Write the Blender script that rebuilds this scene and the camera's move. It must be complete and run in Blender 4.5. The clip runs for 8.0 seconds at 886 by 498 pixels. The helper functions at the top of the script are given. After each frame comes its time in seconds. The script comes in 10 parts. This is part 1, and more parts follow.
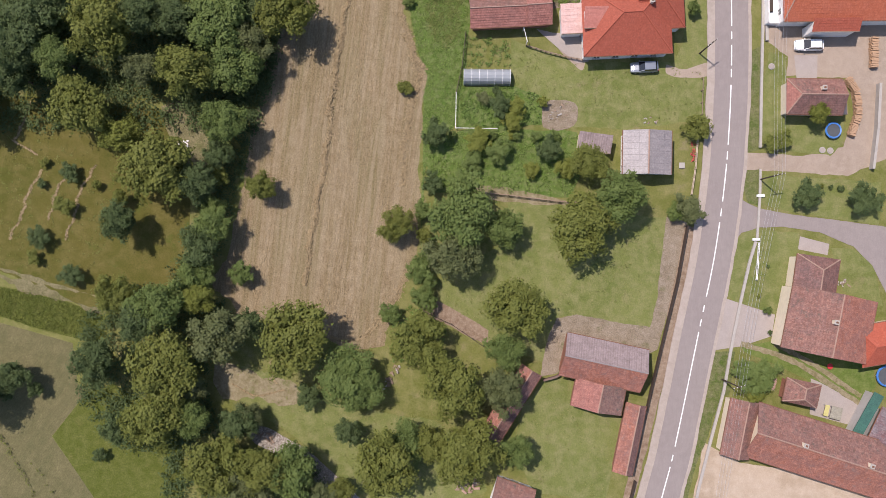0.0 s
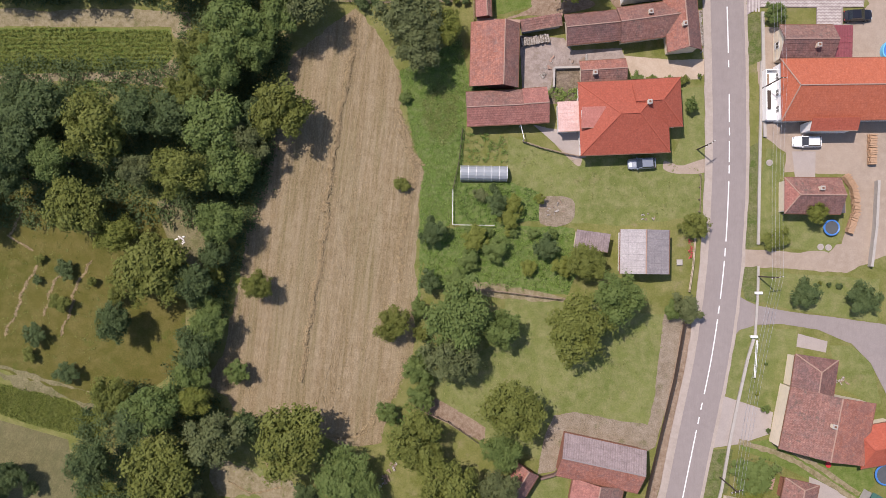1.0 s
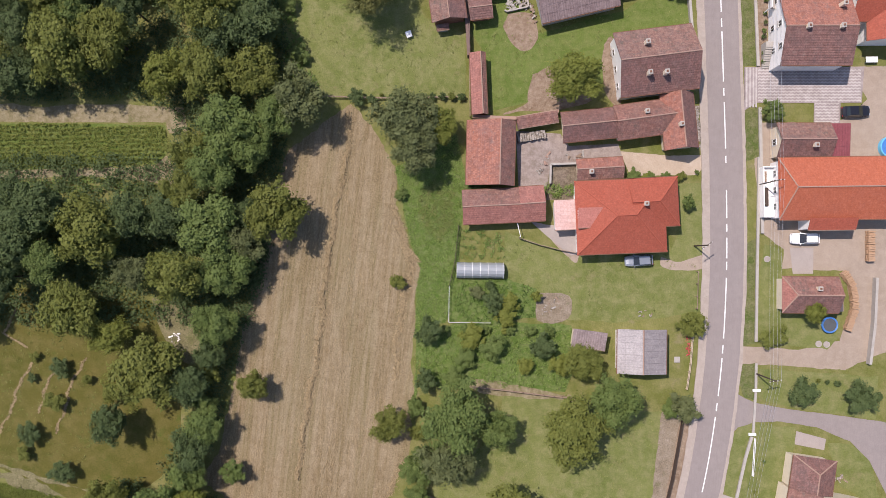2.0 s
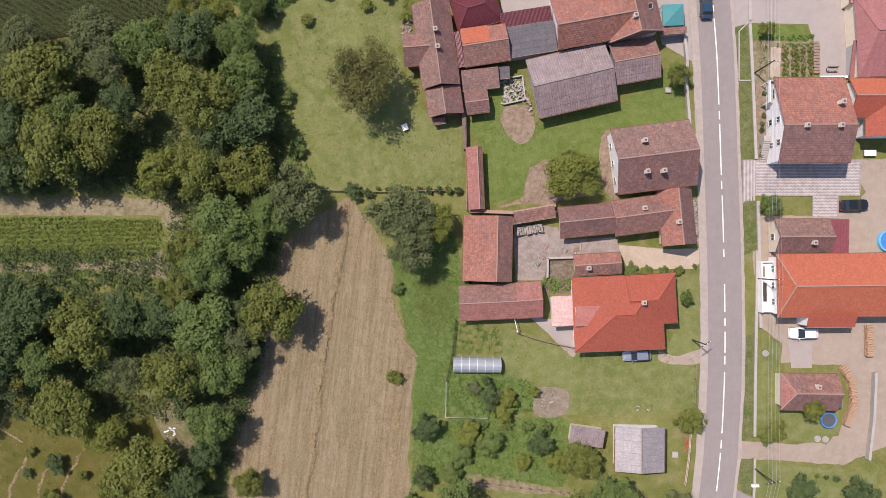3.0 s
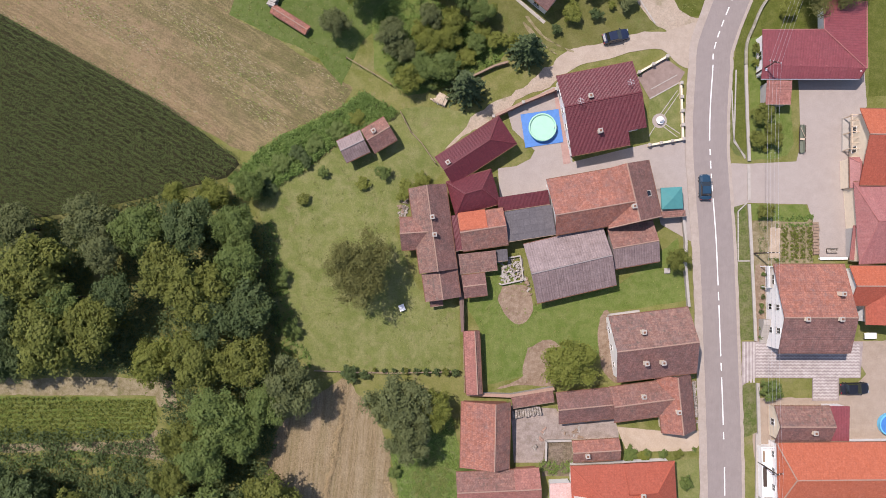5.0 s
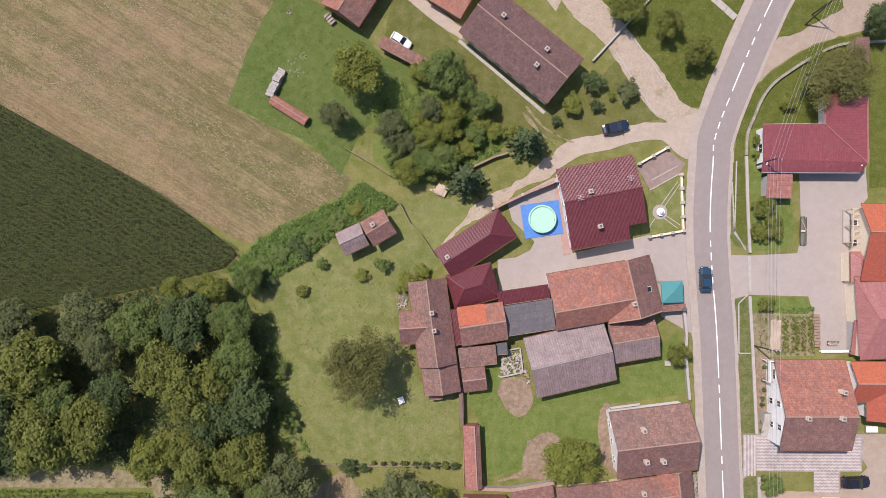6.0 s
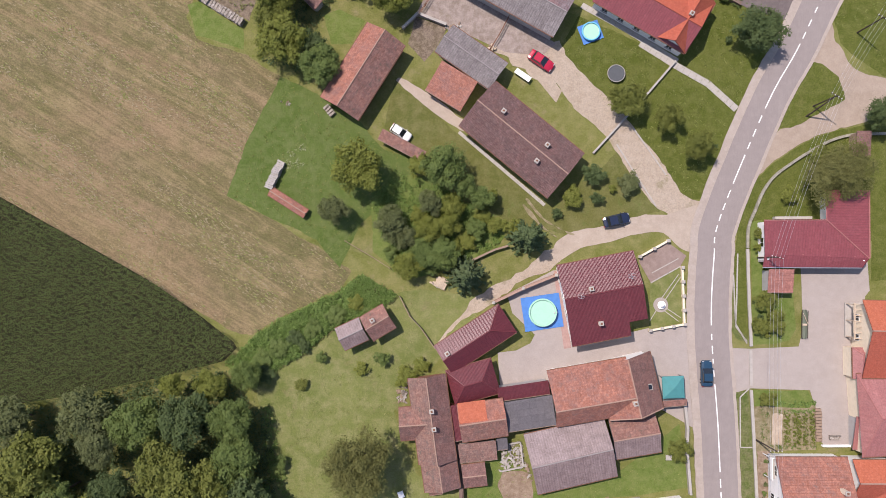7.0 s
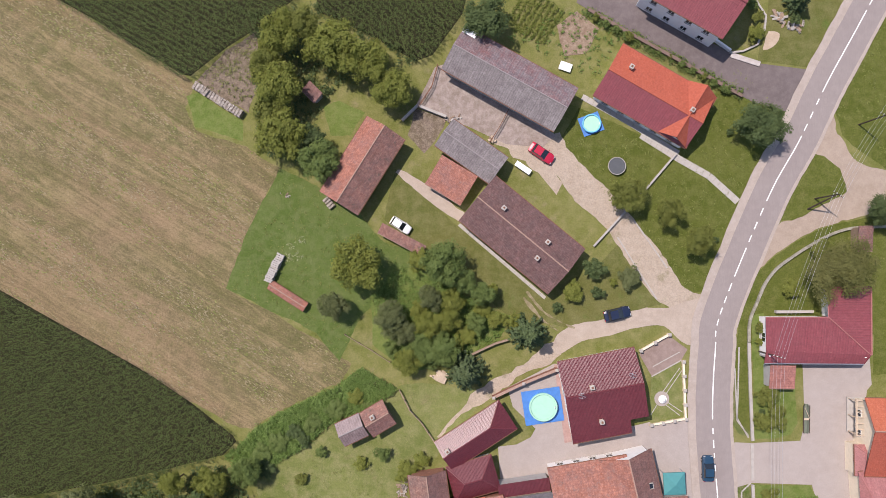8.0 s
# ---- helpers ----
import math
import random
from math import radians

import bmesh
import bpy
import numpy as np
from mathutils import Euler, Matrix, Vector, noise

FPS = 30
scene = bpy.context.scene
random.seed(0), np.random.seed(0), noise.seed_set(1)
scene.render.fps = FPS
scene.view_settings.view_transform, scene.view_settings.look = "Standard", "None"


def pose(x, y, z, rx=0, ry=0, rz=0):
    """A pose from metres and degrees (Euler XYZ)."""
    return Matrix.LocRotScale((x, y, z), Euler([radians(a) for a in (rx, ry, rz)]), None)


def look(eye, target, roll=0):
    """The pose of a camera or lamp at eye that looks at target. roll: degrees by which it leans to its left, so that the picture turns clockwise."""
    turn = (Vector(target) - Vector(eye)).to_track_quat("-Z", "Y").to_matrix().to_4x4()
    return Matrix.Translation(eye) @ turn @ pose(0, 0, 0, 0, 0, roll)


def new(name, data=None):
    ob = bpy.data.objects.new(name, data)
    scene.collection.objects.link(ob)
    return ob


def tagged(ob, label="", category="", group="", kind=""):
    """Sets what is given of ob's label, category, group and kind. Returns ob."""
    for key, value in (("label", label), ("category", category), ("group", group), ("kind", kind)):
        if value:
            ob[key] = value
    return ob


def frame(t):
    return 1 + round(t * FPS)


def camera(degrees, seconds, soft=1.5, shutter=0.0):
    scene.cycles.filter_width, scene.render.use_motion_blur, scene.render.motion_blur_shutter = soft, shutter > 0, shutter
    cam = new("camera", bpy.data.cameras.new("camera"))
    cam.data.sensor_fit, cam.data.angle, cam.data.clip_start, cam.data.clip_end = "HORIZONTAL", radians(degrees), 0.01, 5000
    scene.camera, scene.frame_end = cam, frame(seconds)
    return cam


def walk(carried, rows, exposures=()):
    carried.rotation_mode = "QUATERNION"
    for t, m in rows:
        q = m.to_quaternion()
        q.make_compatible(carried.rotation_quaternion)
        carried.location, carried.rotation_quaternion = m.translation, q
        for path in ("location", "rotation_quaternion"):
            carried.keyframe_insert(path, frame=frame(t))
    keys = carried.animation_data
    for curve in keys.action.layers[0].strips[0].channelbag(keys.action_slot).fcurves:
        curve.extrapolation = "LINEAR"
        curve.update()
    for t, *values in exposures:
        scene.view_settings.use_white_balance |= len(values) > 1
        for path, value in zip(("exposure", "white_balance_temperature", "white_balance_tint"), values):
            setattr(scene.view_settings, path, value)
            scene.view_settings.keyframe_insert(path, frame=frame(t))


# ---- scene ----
# the camera: a drone that looks straight down and flies along the village road
cam = camera(64.0, 8.0, soft=0.8)
PATH = [  # seconds, metres, degrees
    (0, -0.000, 2.000, 110.451, 0.8046, 0.9698, 0.0000),
    (0.5, 0.265, 9.517, 110.353, 0.7964, 0.9802, 0.0098),
    (1, 0.547, 17.029, 110.251, 0.8014, 0.9920, -0.0386),
    (1.5, 0.854, 24.477, 110.128, 0.8025, 1.0084, -0.1113),
    (3, 1.747, 46.614, 109.624, 0.7764, 1.0176, -0.3005),
    (3.5, 1.897, 53.205, 109.489, 0.8213, 0.9865, -0.3488),
    (4, 1.947, 60.124, 109.334, 0.9143, 0.9404, -0.3755),
    (4.5, 1.923, 66.923, 109.227, 1.0288, 0.8826, -0.3594),
    (6, 1.880, 87.452, 108.915, 1.3204, 0.7106, -0.3308),
    (6.5, 1.929, 94.324, 108.824, 1.3890, 0.7125, -0.3387),
    (7, 2.030, 101.463, 108.782, 1.4276, 0.7387, -0.3613),
    (7.5, 2.110, 108.571, 108.751, 1.4270, 0.7773, -0.3849),
    (8, 2.223, 115.758, 108.721, 1.4059, 0.7970, -0.4051),
]
walk(cam, [(t, pose(x, y, z, rx, ry, rz)) for t, x, y, z, rx, ry, rz in PATH], exposures=[(0, 0.30, 6500, 19), (8, 0.36, 6500, 19)])

# ---- daylight: a high summer sun from the north-west of the plan, and a clear sky
SUN_EL, SUN_X, SUN_Y = 62.5, -0.75, 0.66
world = bpy.data.worlds.new("sky")
scene.world = world
world.use_nodes = True
wt = world.node_tree
sky = wt.nodes.new("ShaderNodeTexSky")
sky.sky_type, sky.sun_disc = "NISHITA", False
sky.sun_elevation, sky.sun_rotation = radians(SUN_EL), math.atan2(SUN_X, SUN_Y)
wt.links.new(sky.outputs[0], wt.nodes["Background"].inputs[0])
wt.nodes["Background"].inputs[1].default_value = 0.142
sun_data = bpy.data.lights.new("sun", "SUN")
sun_data.energy, sun_data.angle, sun_data.color = 4.4, radians(0.53), (1.0, 0.94, 0.86)
sun = new("sun", sun_data)
sun.matrix_world = look((SUN_X * 200, SUN_Y * 200, 200 * math.tan(radians(SUN_EL))), (0, 0, 0))


# ---- materials
def lin(r, g, b):
    """Linear colour from 0..255 display values."""
    return tuple(((c / 255) / 12.92 if c <= 10 else ((c / 255 + 0.055) / 1.055) ** 2.4) for c in (r, g, b)) + (1.0,)


class Mat:
    def __init__(self, name, rough=0.9, spec=0.2):
        self.m = bpy.data.materials.new(name)
        self.m.use_nodes = True
        self.t = self.m.node_tree
        self.b = self.t.nodes["Principled BSDF"]
        self.b.inputs["Roughness"].default_value = rough
        self.b.inputs["Specular IOR Level"].default_value = spec

    def put(self, target, value):
        if isinstance(value, bpy.types.NodeSocket):
            self.t.links.new(value, target)
        else:
            target.default_value = value

    def pos(self):
        return self.t.nodes.new("ShaderNodeNewGeometry").outputs["Position"]

    def uv(self):
        return self.t.nodes.new("ShaderNodeTexCoord").outputs["UV"]

    def obj(self):
        return self.t.nodes.new("ShaderNodeTexCoord").outputs["Object"]

    def random(self):
        return self.t.nodes.new("ShaderNodeObjectInfo").outputs["Random"]

    def island(self):
        return self.t.nodes.new("ShaderNodeNewGeometry").outputs["Random Per Island"]

    def along(self, v, turn, length):
        """Coordinates drawn out to streaks in one direction."""
        n = self.t.nodes.new("ShaderNodeMapping")
        n.vector_type = "TEXTURE"
        self.t.links.new(v, n.inputs[0])
        n.inputs["Rotation"].default_value, n.inputs["Scale"].default_value = (0, 0, radians(turn)), (length, 1, 1)
        return n.outputs[0]

    def mapped(self, v, scale=(1, 1, 1), turn=0.0):
        n = self.t.nodes.new("ShaderNodeMapping")
        self.t.links.new(v, n.inputs[0])
        n.inputs["Rotation"].default_value = (0, 0, radians(turn))
        n.inputs["Scale"].default_value = scale
        return n.outputs[0]

    def noise(self, v, scale, detail=4.0, rough=0.55, warp=0.0):
        n = self.t.nodes.new("ShaderNodeTexNoise")
        self.t.links.new(v, n.inputs["Vector"])
        n.inputs["Scale"].default_value, n.inputs["Detail"].default_value = scale, detail
        n.inputs["Roughness"].default_value, n.inputs["Distortion"].default_value = rough, warp
        return n.outputs["Fac"]

    def ramp(self, fac, lo, hi, a=0.0, b=1.0):
        n = self.t.nodes.new("ShaderNodeMapRange")
        self.put(n.inputs[0], fac)
        for i, v in enumerate((lo, hi, a, b)):
            n.inputs[i + 1].default_value = v
        return n.outputs[0]

    def mix(self, fac, a, b, blend="MIX"):
        n = self.t.nodes.new("ShaderNodeMix")
        n.data_type, n.blend_type = "RGBA", blend
        self.put(n.inputs[0], fac), self.put(n.inputs[6], a), self.put(n.inputs[7], b)
        return n.outputs[2]

    def math(self, op, a, b=0.0):
        n = self.t.nodes.new("ShaderNodeMath")
        n.operation = op
        self.put(n.inputs[0], a), self.put(n.inputs[1], b)
        return n.outputs[0]

    def bump(self, height, strength, distance=0.05):
        n = self.t.nodes.new("ShaderNodeBump")
        n.inputs["Strength"].default_value, n.inputs["Distance"].default_value = strength, distance
        self.put(n.inputs["Height"], height)
        self.t.links.new(n.outputs[0], self.b.inputs["Normal"])

    def colour(self, c):
        self.put(self.b.inputs["Base Color"], c)
        return self.m


def ground_mat(name, dark, mid, light, big=0.12, small=1.6, bump=0.5, streak=None, rough=0.95, bare=None, fine=7.0, lines=None, cover=0.45, bands=(), grain=0.5):
    """Soil or turf: patches at two scales, fine grain, and streaks (degrees, stretch, strength, colour) where it was mown or driven."""
    k = Mat(name, rough, 0.1)
    p = k.pos()
    n1, n2, n3 = k.noise(p, big, 3, 0.6), k.noise(p, small, 5, 0.65), k.noise(p, fine * 0.6, 5, 0.75)
    c = k.mix(k.ramp(n1, 0.36, 0.64), dark, mid)
    c = k.mix(k.ramp(n2, 0.42, 0.72), c, light)
    if streak:
        turn, length, size, force, tint = streak
        warped = k.along(p, turn, length)
        s = k.noise(warped, size, 4, 0.7)
        c = k.mix(k.ramp(s, cover, cover + 0.17, 0, force), c, tint)
        s = k.noise(k.along(p, turn, length * 0.5), size * 3.3, 3, 0.7)
        c = k.mix(k.ramp(s, 0.5, 0.66, 0, force * 0.8), c, light)
        s = k.noise(k.along(p, turn, length * 0.35), size * 11, 2, 0.6)
        c = k.mix(k.ramp(s, 0.44, 0.62, 0, force * 0.75), c, tuple(v * 0.62 for v in mid[:3]) + (1,))
    for turn, length, size, force, tint in bands:
        s = k.noise(k.along(p, turn, length), size, 3, 0.6, 1.4)
        c = k.mix(k.math("MULTIPLY", k.ramp(s, 0.47, 0.58, 0, force), k.ramp(n2, 0.3, 0.6, 0.35, 1.0)), c, tint)
    if lines:
        turn, gap, force, tint = lines
        w = k.t.nodes.new("ShaderNodeTexWave")
        w.bands_direction = "Y"
        k.t.links.new(k.along(p, turn, 3.0), w.inputs["Vector"])
        w.inputs["Scale"].default_value, w.inputs["Distortion"].default_value = 0.314 / gap, 11.0
        w.inputs["Detail"].default_value, w.inputs["Detail Scale"].default_value = 3.0, 0.6
        c = k.mix(k.ramp(w.outputs["Fac"], 0.35, 0.9, 0, force), c, tint)
    if bare:
        c = k.mix(k.ramp(k.noise(p, 0.33, 5, 0.65), 0.58, 0.72, 0, 0.85), c, bare)
    c = k.mix(k.ramp(k.noise(p, fine * 0.37, 5, 0.75), 0.48, 0.72, 0.0, grain * 0.6), c, light)
    c = k.mix(k.ramp(n3, 0.36, 0.66, 0.0, grain), c, (0.5, 0.5, 0.5, 1), "MULTIPLY")
    k.bump(k.math("ADD", n2, n3), bump, 0.15)
    return k.colour(c)


M = {}
M["grass"] = ground_mat("grass", (0.113, 0.126, 0.029, 1), (0.156, 0.159, 0.047, 1), (0.210, 0.193, 0.079, 1), 0.07, 0.5, bare=(0.215, 0.185, 0.100, 1))
M["lawn"] = ground_mat("lawn", (0.116, 0.139, 0.037, 1), (0.154, 0.170, 0.052, 1), (0.210, 0.204, 0.088, 1), 0.10, 0.6, bare=(0.190, 0.172, 0.080, 1))
M["swath"] = ground_mat("dry_grass_swath", (0.130, 0.120, 0.055, 1), (0.175, 0.155, 0.080, 1), (0.235, 0.205, 0.115, 1), 0.3, 0.9, bare=(0.095, 0.110, 0.030, 1), grain=0.85)
M["rank_turf"] = ground_mat("uncut_rank_grass", (0.070, 0.088, 0.014, 1), (0.092, 0.107, 0.021, 1), (0.128, 0.136, 0.038, 1), 0.14, 0.8, bare=(0.120, 0.120, 0.034, 1), grain=0.7)
M["lush"] = ground_mat("lush_lawn", (0.089, 0.130, 0.025, 1), (0.119, 0.156, 0.037, 1), (0.161, 0.182, 0.059, 1), 0.14, 0.8, bare=(0.149, 0.165, 0.052, 1))
M["deep_lawn"] = ground_mat("deep_green_lawn", (0.068, 0.104, 0.021, 1), (0.091, 0.125, 0.031, 1), (0.122, 0.146, 0.050, 1), 0.14, 0.8, bare=(0.114, 0.132, 0.045, 1))
M["verge"] = ground_mat("verge_turf", (0.081, 0.115, 0.025, 1), (0.121, 0.136, 0.042, 1), (0.192, 0.178, 0.093, 1), 0.25, 0.9, grain=0.85)
M["weeds"] = ground_mat("weedy_turf", (0.075, 0.131, 0.022, 1), (0.109, 0.162, 0.034, 1), (0.171, 0.194, 0.077, 1), 0.3, 1.2, grain=0.85)
M["mown"] = ground_mat("mown_hay_field", (0.195, 0.141, 0.076, 1), (0.253, 0.190, 0.108, 1), (0.313, 0.243, 0.151, 1), 0.08, 0.7,
                       streak=(83.5, 20.0, 0.55, 0.75, (0.178, 0.136, 0.065, 1)), bands=((84, 12.0, 0.3, 0.45, (0.182, 0.156, 0.076, 1)), (83, 16.0, 0.8, 0.5, (0.316, 0.252, 0.165, 1))), lines=(83.5, 0.8, 0.14, (0.358, 0.271, 0.168, 1)), grain=0.85)
M["stubble"] = ground_mat("stubble_field", (0.122, 0.126, 0.046, 1), (0.172, 0.137, 0.072, 1), (0.276, 0.211, 0.116, 1), 0.03, 0.5, bare=(0.122, 0.122, 0.044, 1),
                          streak=(-31, 9.0, 0.35, 0.6, (0.106, 0.102, 0.032, 1)), lines=(-29, 0.75, 0.18, (0.103, 0.078, 0.044, 1)), cover=0.5,
                          bands=((-30, 6.0, 0.15, 0.42, (0.095, 0.098, 0.028, 1)), (-33, 8.0, 0.36, 0.55, (0.307, 0.232, 0.123, 1)), (-27, 4.0, 0.09, 0.55, (0.263, 0.176, 0.107, 1))), grain=0.85)
M["pale_meadow"] = ground_mat("pale_mown_meadow", (0.111, 0.106, 0.047, 1), (0.140, 0.123, 0.060, 1), (0.174, 0.153, 0.076, 1), 0.1, 0.7, streak=(55, 8.0, 0.5, 0.5, (0.106, 0.106, 0.047, 1)))
M["soil"] = ground_mat("bare_soil", (0.179, 0.122, 0.080, 1), (0.246, 0.177, 0.124, 1), (0.312, 0.241, 0.176, 1), 0.35, 1.6)
M["scrub_soil"] = ground_mat("scrubby_brown_soil", (0.125, 0.098, 0.062, 1), (0.185, 0.140, 0.108, 1), (0.255, 0.205, 0.150, 1), 0.35, 1.4, bare=(0.140, 0.140, 0.062, 1), grain=0.85)
M["olive_turf"] = ground_mat("olive_meadow_turf", (0.077, 0.079, 0.016, 1), (0.102, 0.090, 0.022, 1), (0.138, 0.117, 0.038, 1), 0.08, 0.5, bare=(0.071, 0.094, 0.016, 1))
M["dry_lawn"] = ground_mat("dry_olive_lawn", (0.090, 0.102, 0.025, 1), (0.118, 0.116, 0.034, 1), (0.160, 0.151, 0.060, 1), 0.08, 0.5, bare=(0.083, 0.122, 0.025, 1))
M["dry_path"] = ground_mat("dry_grass_path", (0.165, 0.138, 0.070, 1), (0.225, 0.185, 0.108, 1), (0.290, 0.245, 0.160, 1), 0.3, 1.2, bare=(0.115, 0.130, 0.040, 1))
M["dirty_concrete"] = ground_mat("stained_farmyard_concrete", (0.215, 0.170, 0.142, 1), (0.280, 0.228, 0.196, 1), (0.340, 0.285, 0.250, 1), 0.25, 1.0, bare=(0.190, 0.150, 0.105, 1), grain=0.4)
M["cream_sand"] = ground_mat("cream_sand", (0.400, 0.325, 0.225, 1), (0.480, 0.400, 0.285, 1), (0.540, 0.465, 0.345, 1), 0.2, 0.9, grain=0.3)
# soil between maize rows: the shade of the gaps is in this dark colour
M["corn_shade_soil"] = ground_mat("corn_shade_soil", (0.030, 0.032, 0.014, 1), (0.045, 0.045, 0.020, 1), (0.06, 0.055, 0.028, 1), 0.3, 1.6, grain=0.85)
M["gravel"] = ground_mat("gravel_yard", (0.280, 0.221, 0.170, 1), (0.313, 0.249, 0.194, 1), (0.342, 0.276, 0.218, 1), 0.16, 0.9, fine=9, grain=0.25)
M["pale_lane"] = ground_mat("pale_gravel_lane", (0.321, 0.261, 0.206, 1), (0.358, 0.294, 0.234, 1), (0.390, 0.326, 0.263, 1), 0.16, 0.9, fine=9, grain=0.25)
M["stony"] = ground_mat("stony_earth", (0.205, 0.162, 0.108, 1), (0.262, 0.210, 0.150, 1), (0.318, 0.262, 0.200, 1), 0.16, 0.9, fine=9, bare=(0.150, 0.145, 0.065, 1), grain=0.95)
M["dirt_track"] = ground_mat("dirt_track", (0.323, 0.259, 0.193, 1), (0.363, 0.295, 0.227, 1), (0.402, 0.335, 0.263, 1), 0.2, 1.1, bare=(0.205, 0.180, 0.105, 1), grain=0.5)
M["asphalt"] = ground_mat("worn_asphalt", (0.228, 0.194, 0.180, 1), (0.242, 0.208, 0.192, 1), (0.260, 0.224, 0.207, 1), 0.2, 1.0, bump=0.15, rough=0.85, streak=(86, 30.0, 0.9, 0.18, (0.209, 0.177, 0.167, 1)), fine=12, grain=0.25)
M["asphalt_dark"] = ground_mat("dark_asphalt", (0.117, 0.095, 0.091, 1), (0.137, 0.112, 0.108, 1), (0.161, 0.134, 0.125, 1), 0.3, 1.0, bump=0.15, fine=12, grain=0.25)
M["shoulder"] = ground_mat("gravel_shoulder", (0.310, 0.259, 0.218, 1), (0.344, 0.290, 0.248, 1), (0.365, 0.314, 0.269, 1), 0.3, 1.3, grain=0.25)
M["concrete"] = ground_mat("concrete", (0.294, 0.252, 0.225, 1), (0.316, 0.273, 0.244, 1), (0.334, 0.291, 0.260, 1), 0.2, 0.9, bump=0.15, fine=10, grain=0.25)
M["sand"] = ground_mat("sandy_yard", (0.326, 0.252, 0.179, 1), (0.392, 0.310, 0.229, 1), (0.441, 0.357, 0.274, 1), 0.12, 0.7, grain=0.25)
# near-black, even colour of one ground patch at the orchard
M["black_ground"] = ground_mat("near_black_ground", (0.010, 0.010, 0.012, 1), (0.014, 0.014, 0.016, 1), (0.02, 0.02, 0.022, 1), 0.3, 1.0, bump=0.2)
M["rubble"] = ground_mat("rubble", (0.16, 0.13, 0.10, 1), (0.30, 0.25, 0.20, 1), (0.55, 0.50, 0.45, 1), 0.9, 3.5, bump=1.0, grain=0.85)
M["paver"] = ground_mat("pale_pavers", (0.34, 0.30, 0.275, 1), (0.40, 0.36, 0.33, 1), (0.46, 0.42, 0.39, 1), 0.3, 1.2, bump=0.1, grain=0.25)
M["paver_bed"] = ground_mat("pink_grey_pavers", (0.240, 0.198, 0.186, 1), (0.288, 0.240, 0.228, 1), (0.336, 0.288, 0.270, 1), 0.3, 1.2, bump=0.1, grain=0.25)
M["brown_paving"] = ground_mat("brown_concrete_paving", (0.205, 0.150, 0.128, 1), (0.235, 0.175, 0.150, 1), (0.265, 0.200, 0.172, 1), 0.3, 1.2, bump=0.1, grain=0.25)
M["mossy_top"] = ground_mat("mossy_concrete", (0.200, 0.186, 0.135, 1), (0.275, 0.255, 0.200, 1), (0.350, 0.325, 0.265, 1), 0.4, 1.6, bump=0.3, grain=0.5)
M["red_paving"] = ground_mat("brick_red_paving", (0.300, 0.190, 0.160, 1), (0.340, 0.220, 0.188, 1), (0.380, 0.255, 0.220, 1), 0.3, 1.2, bump=0.1, grain=0.25)
M["white_line"] = ground_mat("road_paint", (0.66, 0.65, 0.63, 1), (0.74, 0.73, 0.71, 1), (0.80, 0.79, 0.77, 1), 0.5, 3.0, bump=0.05)


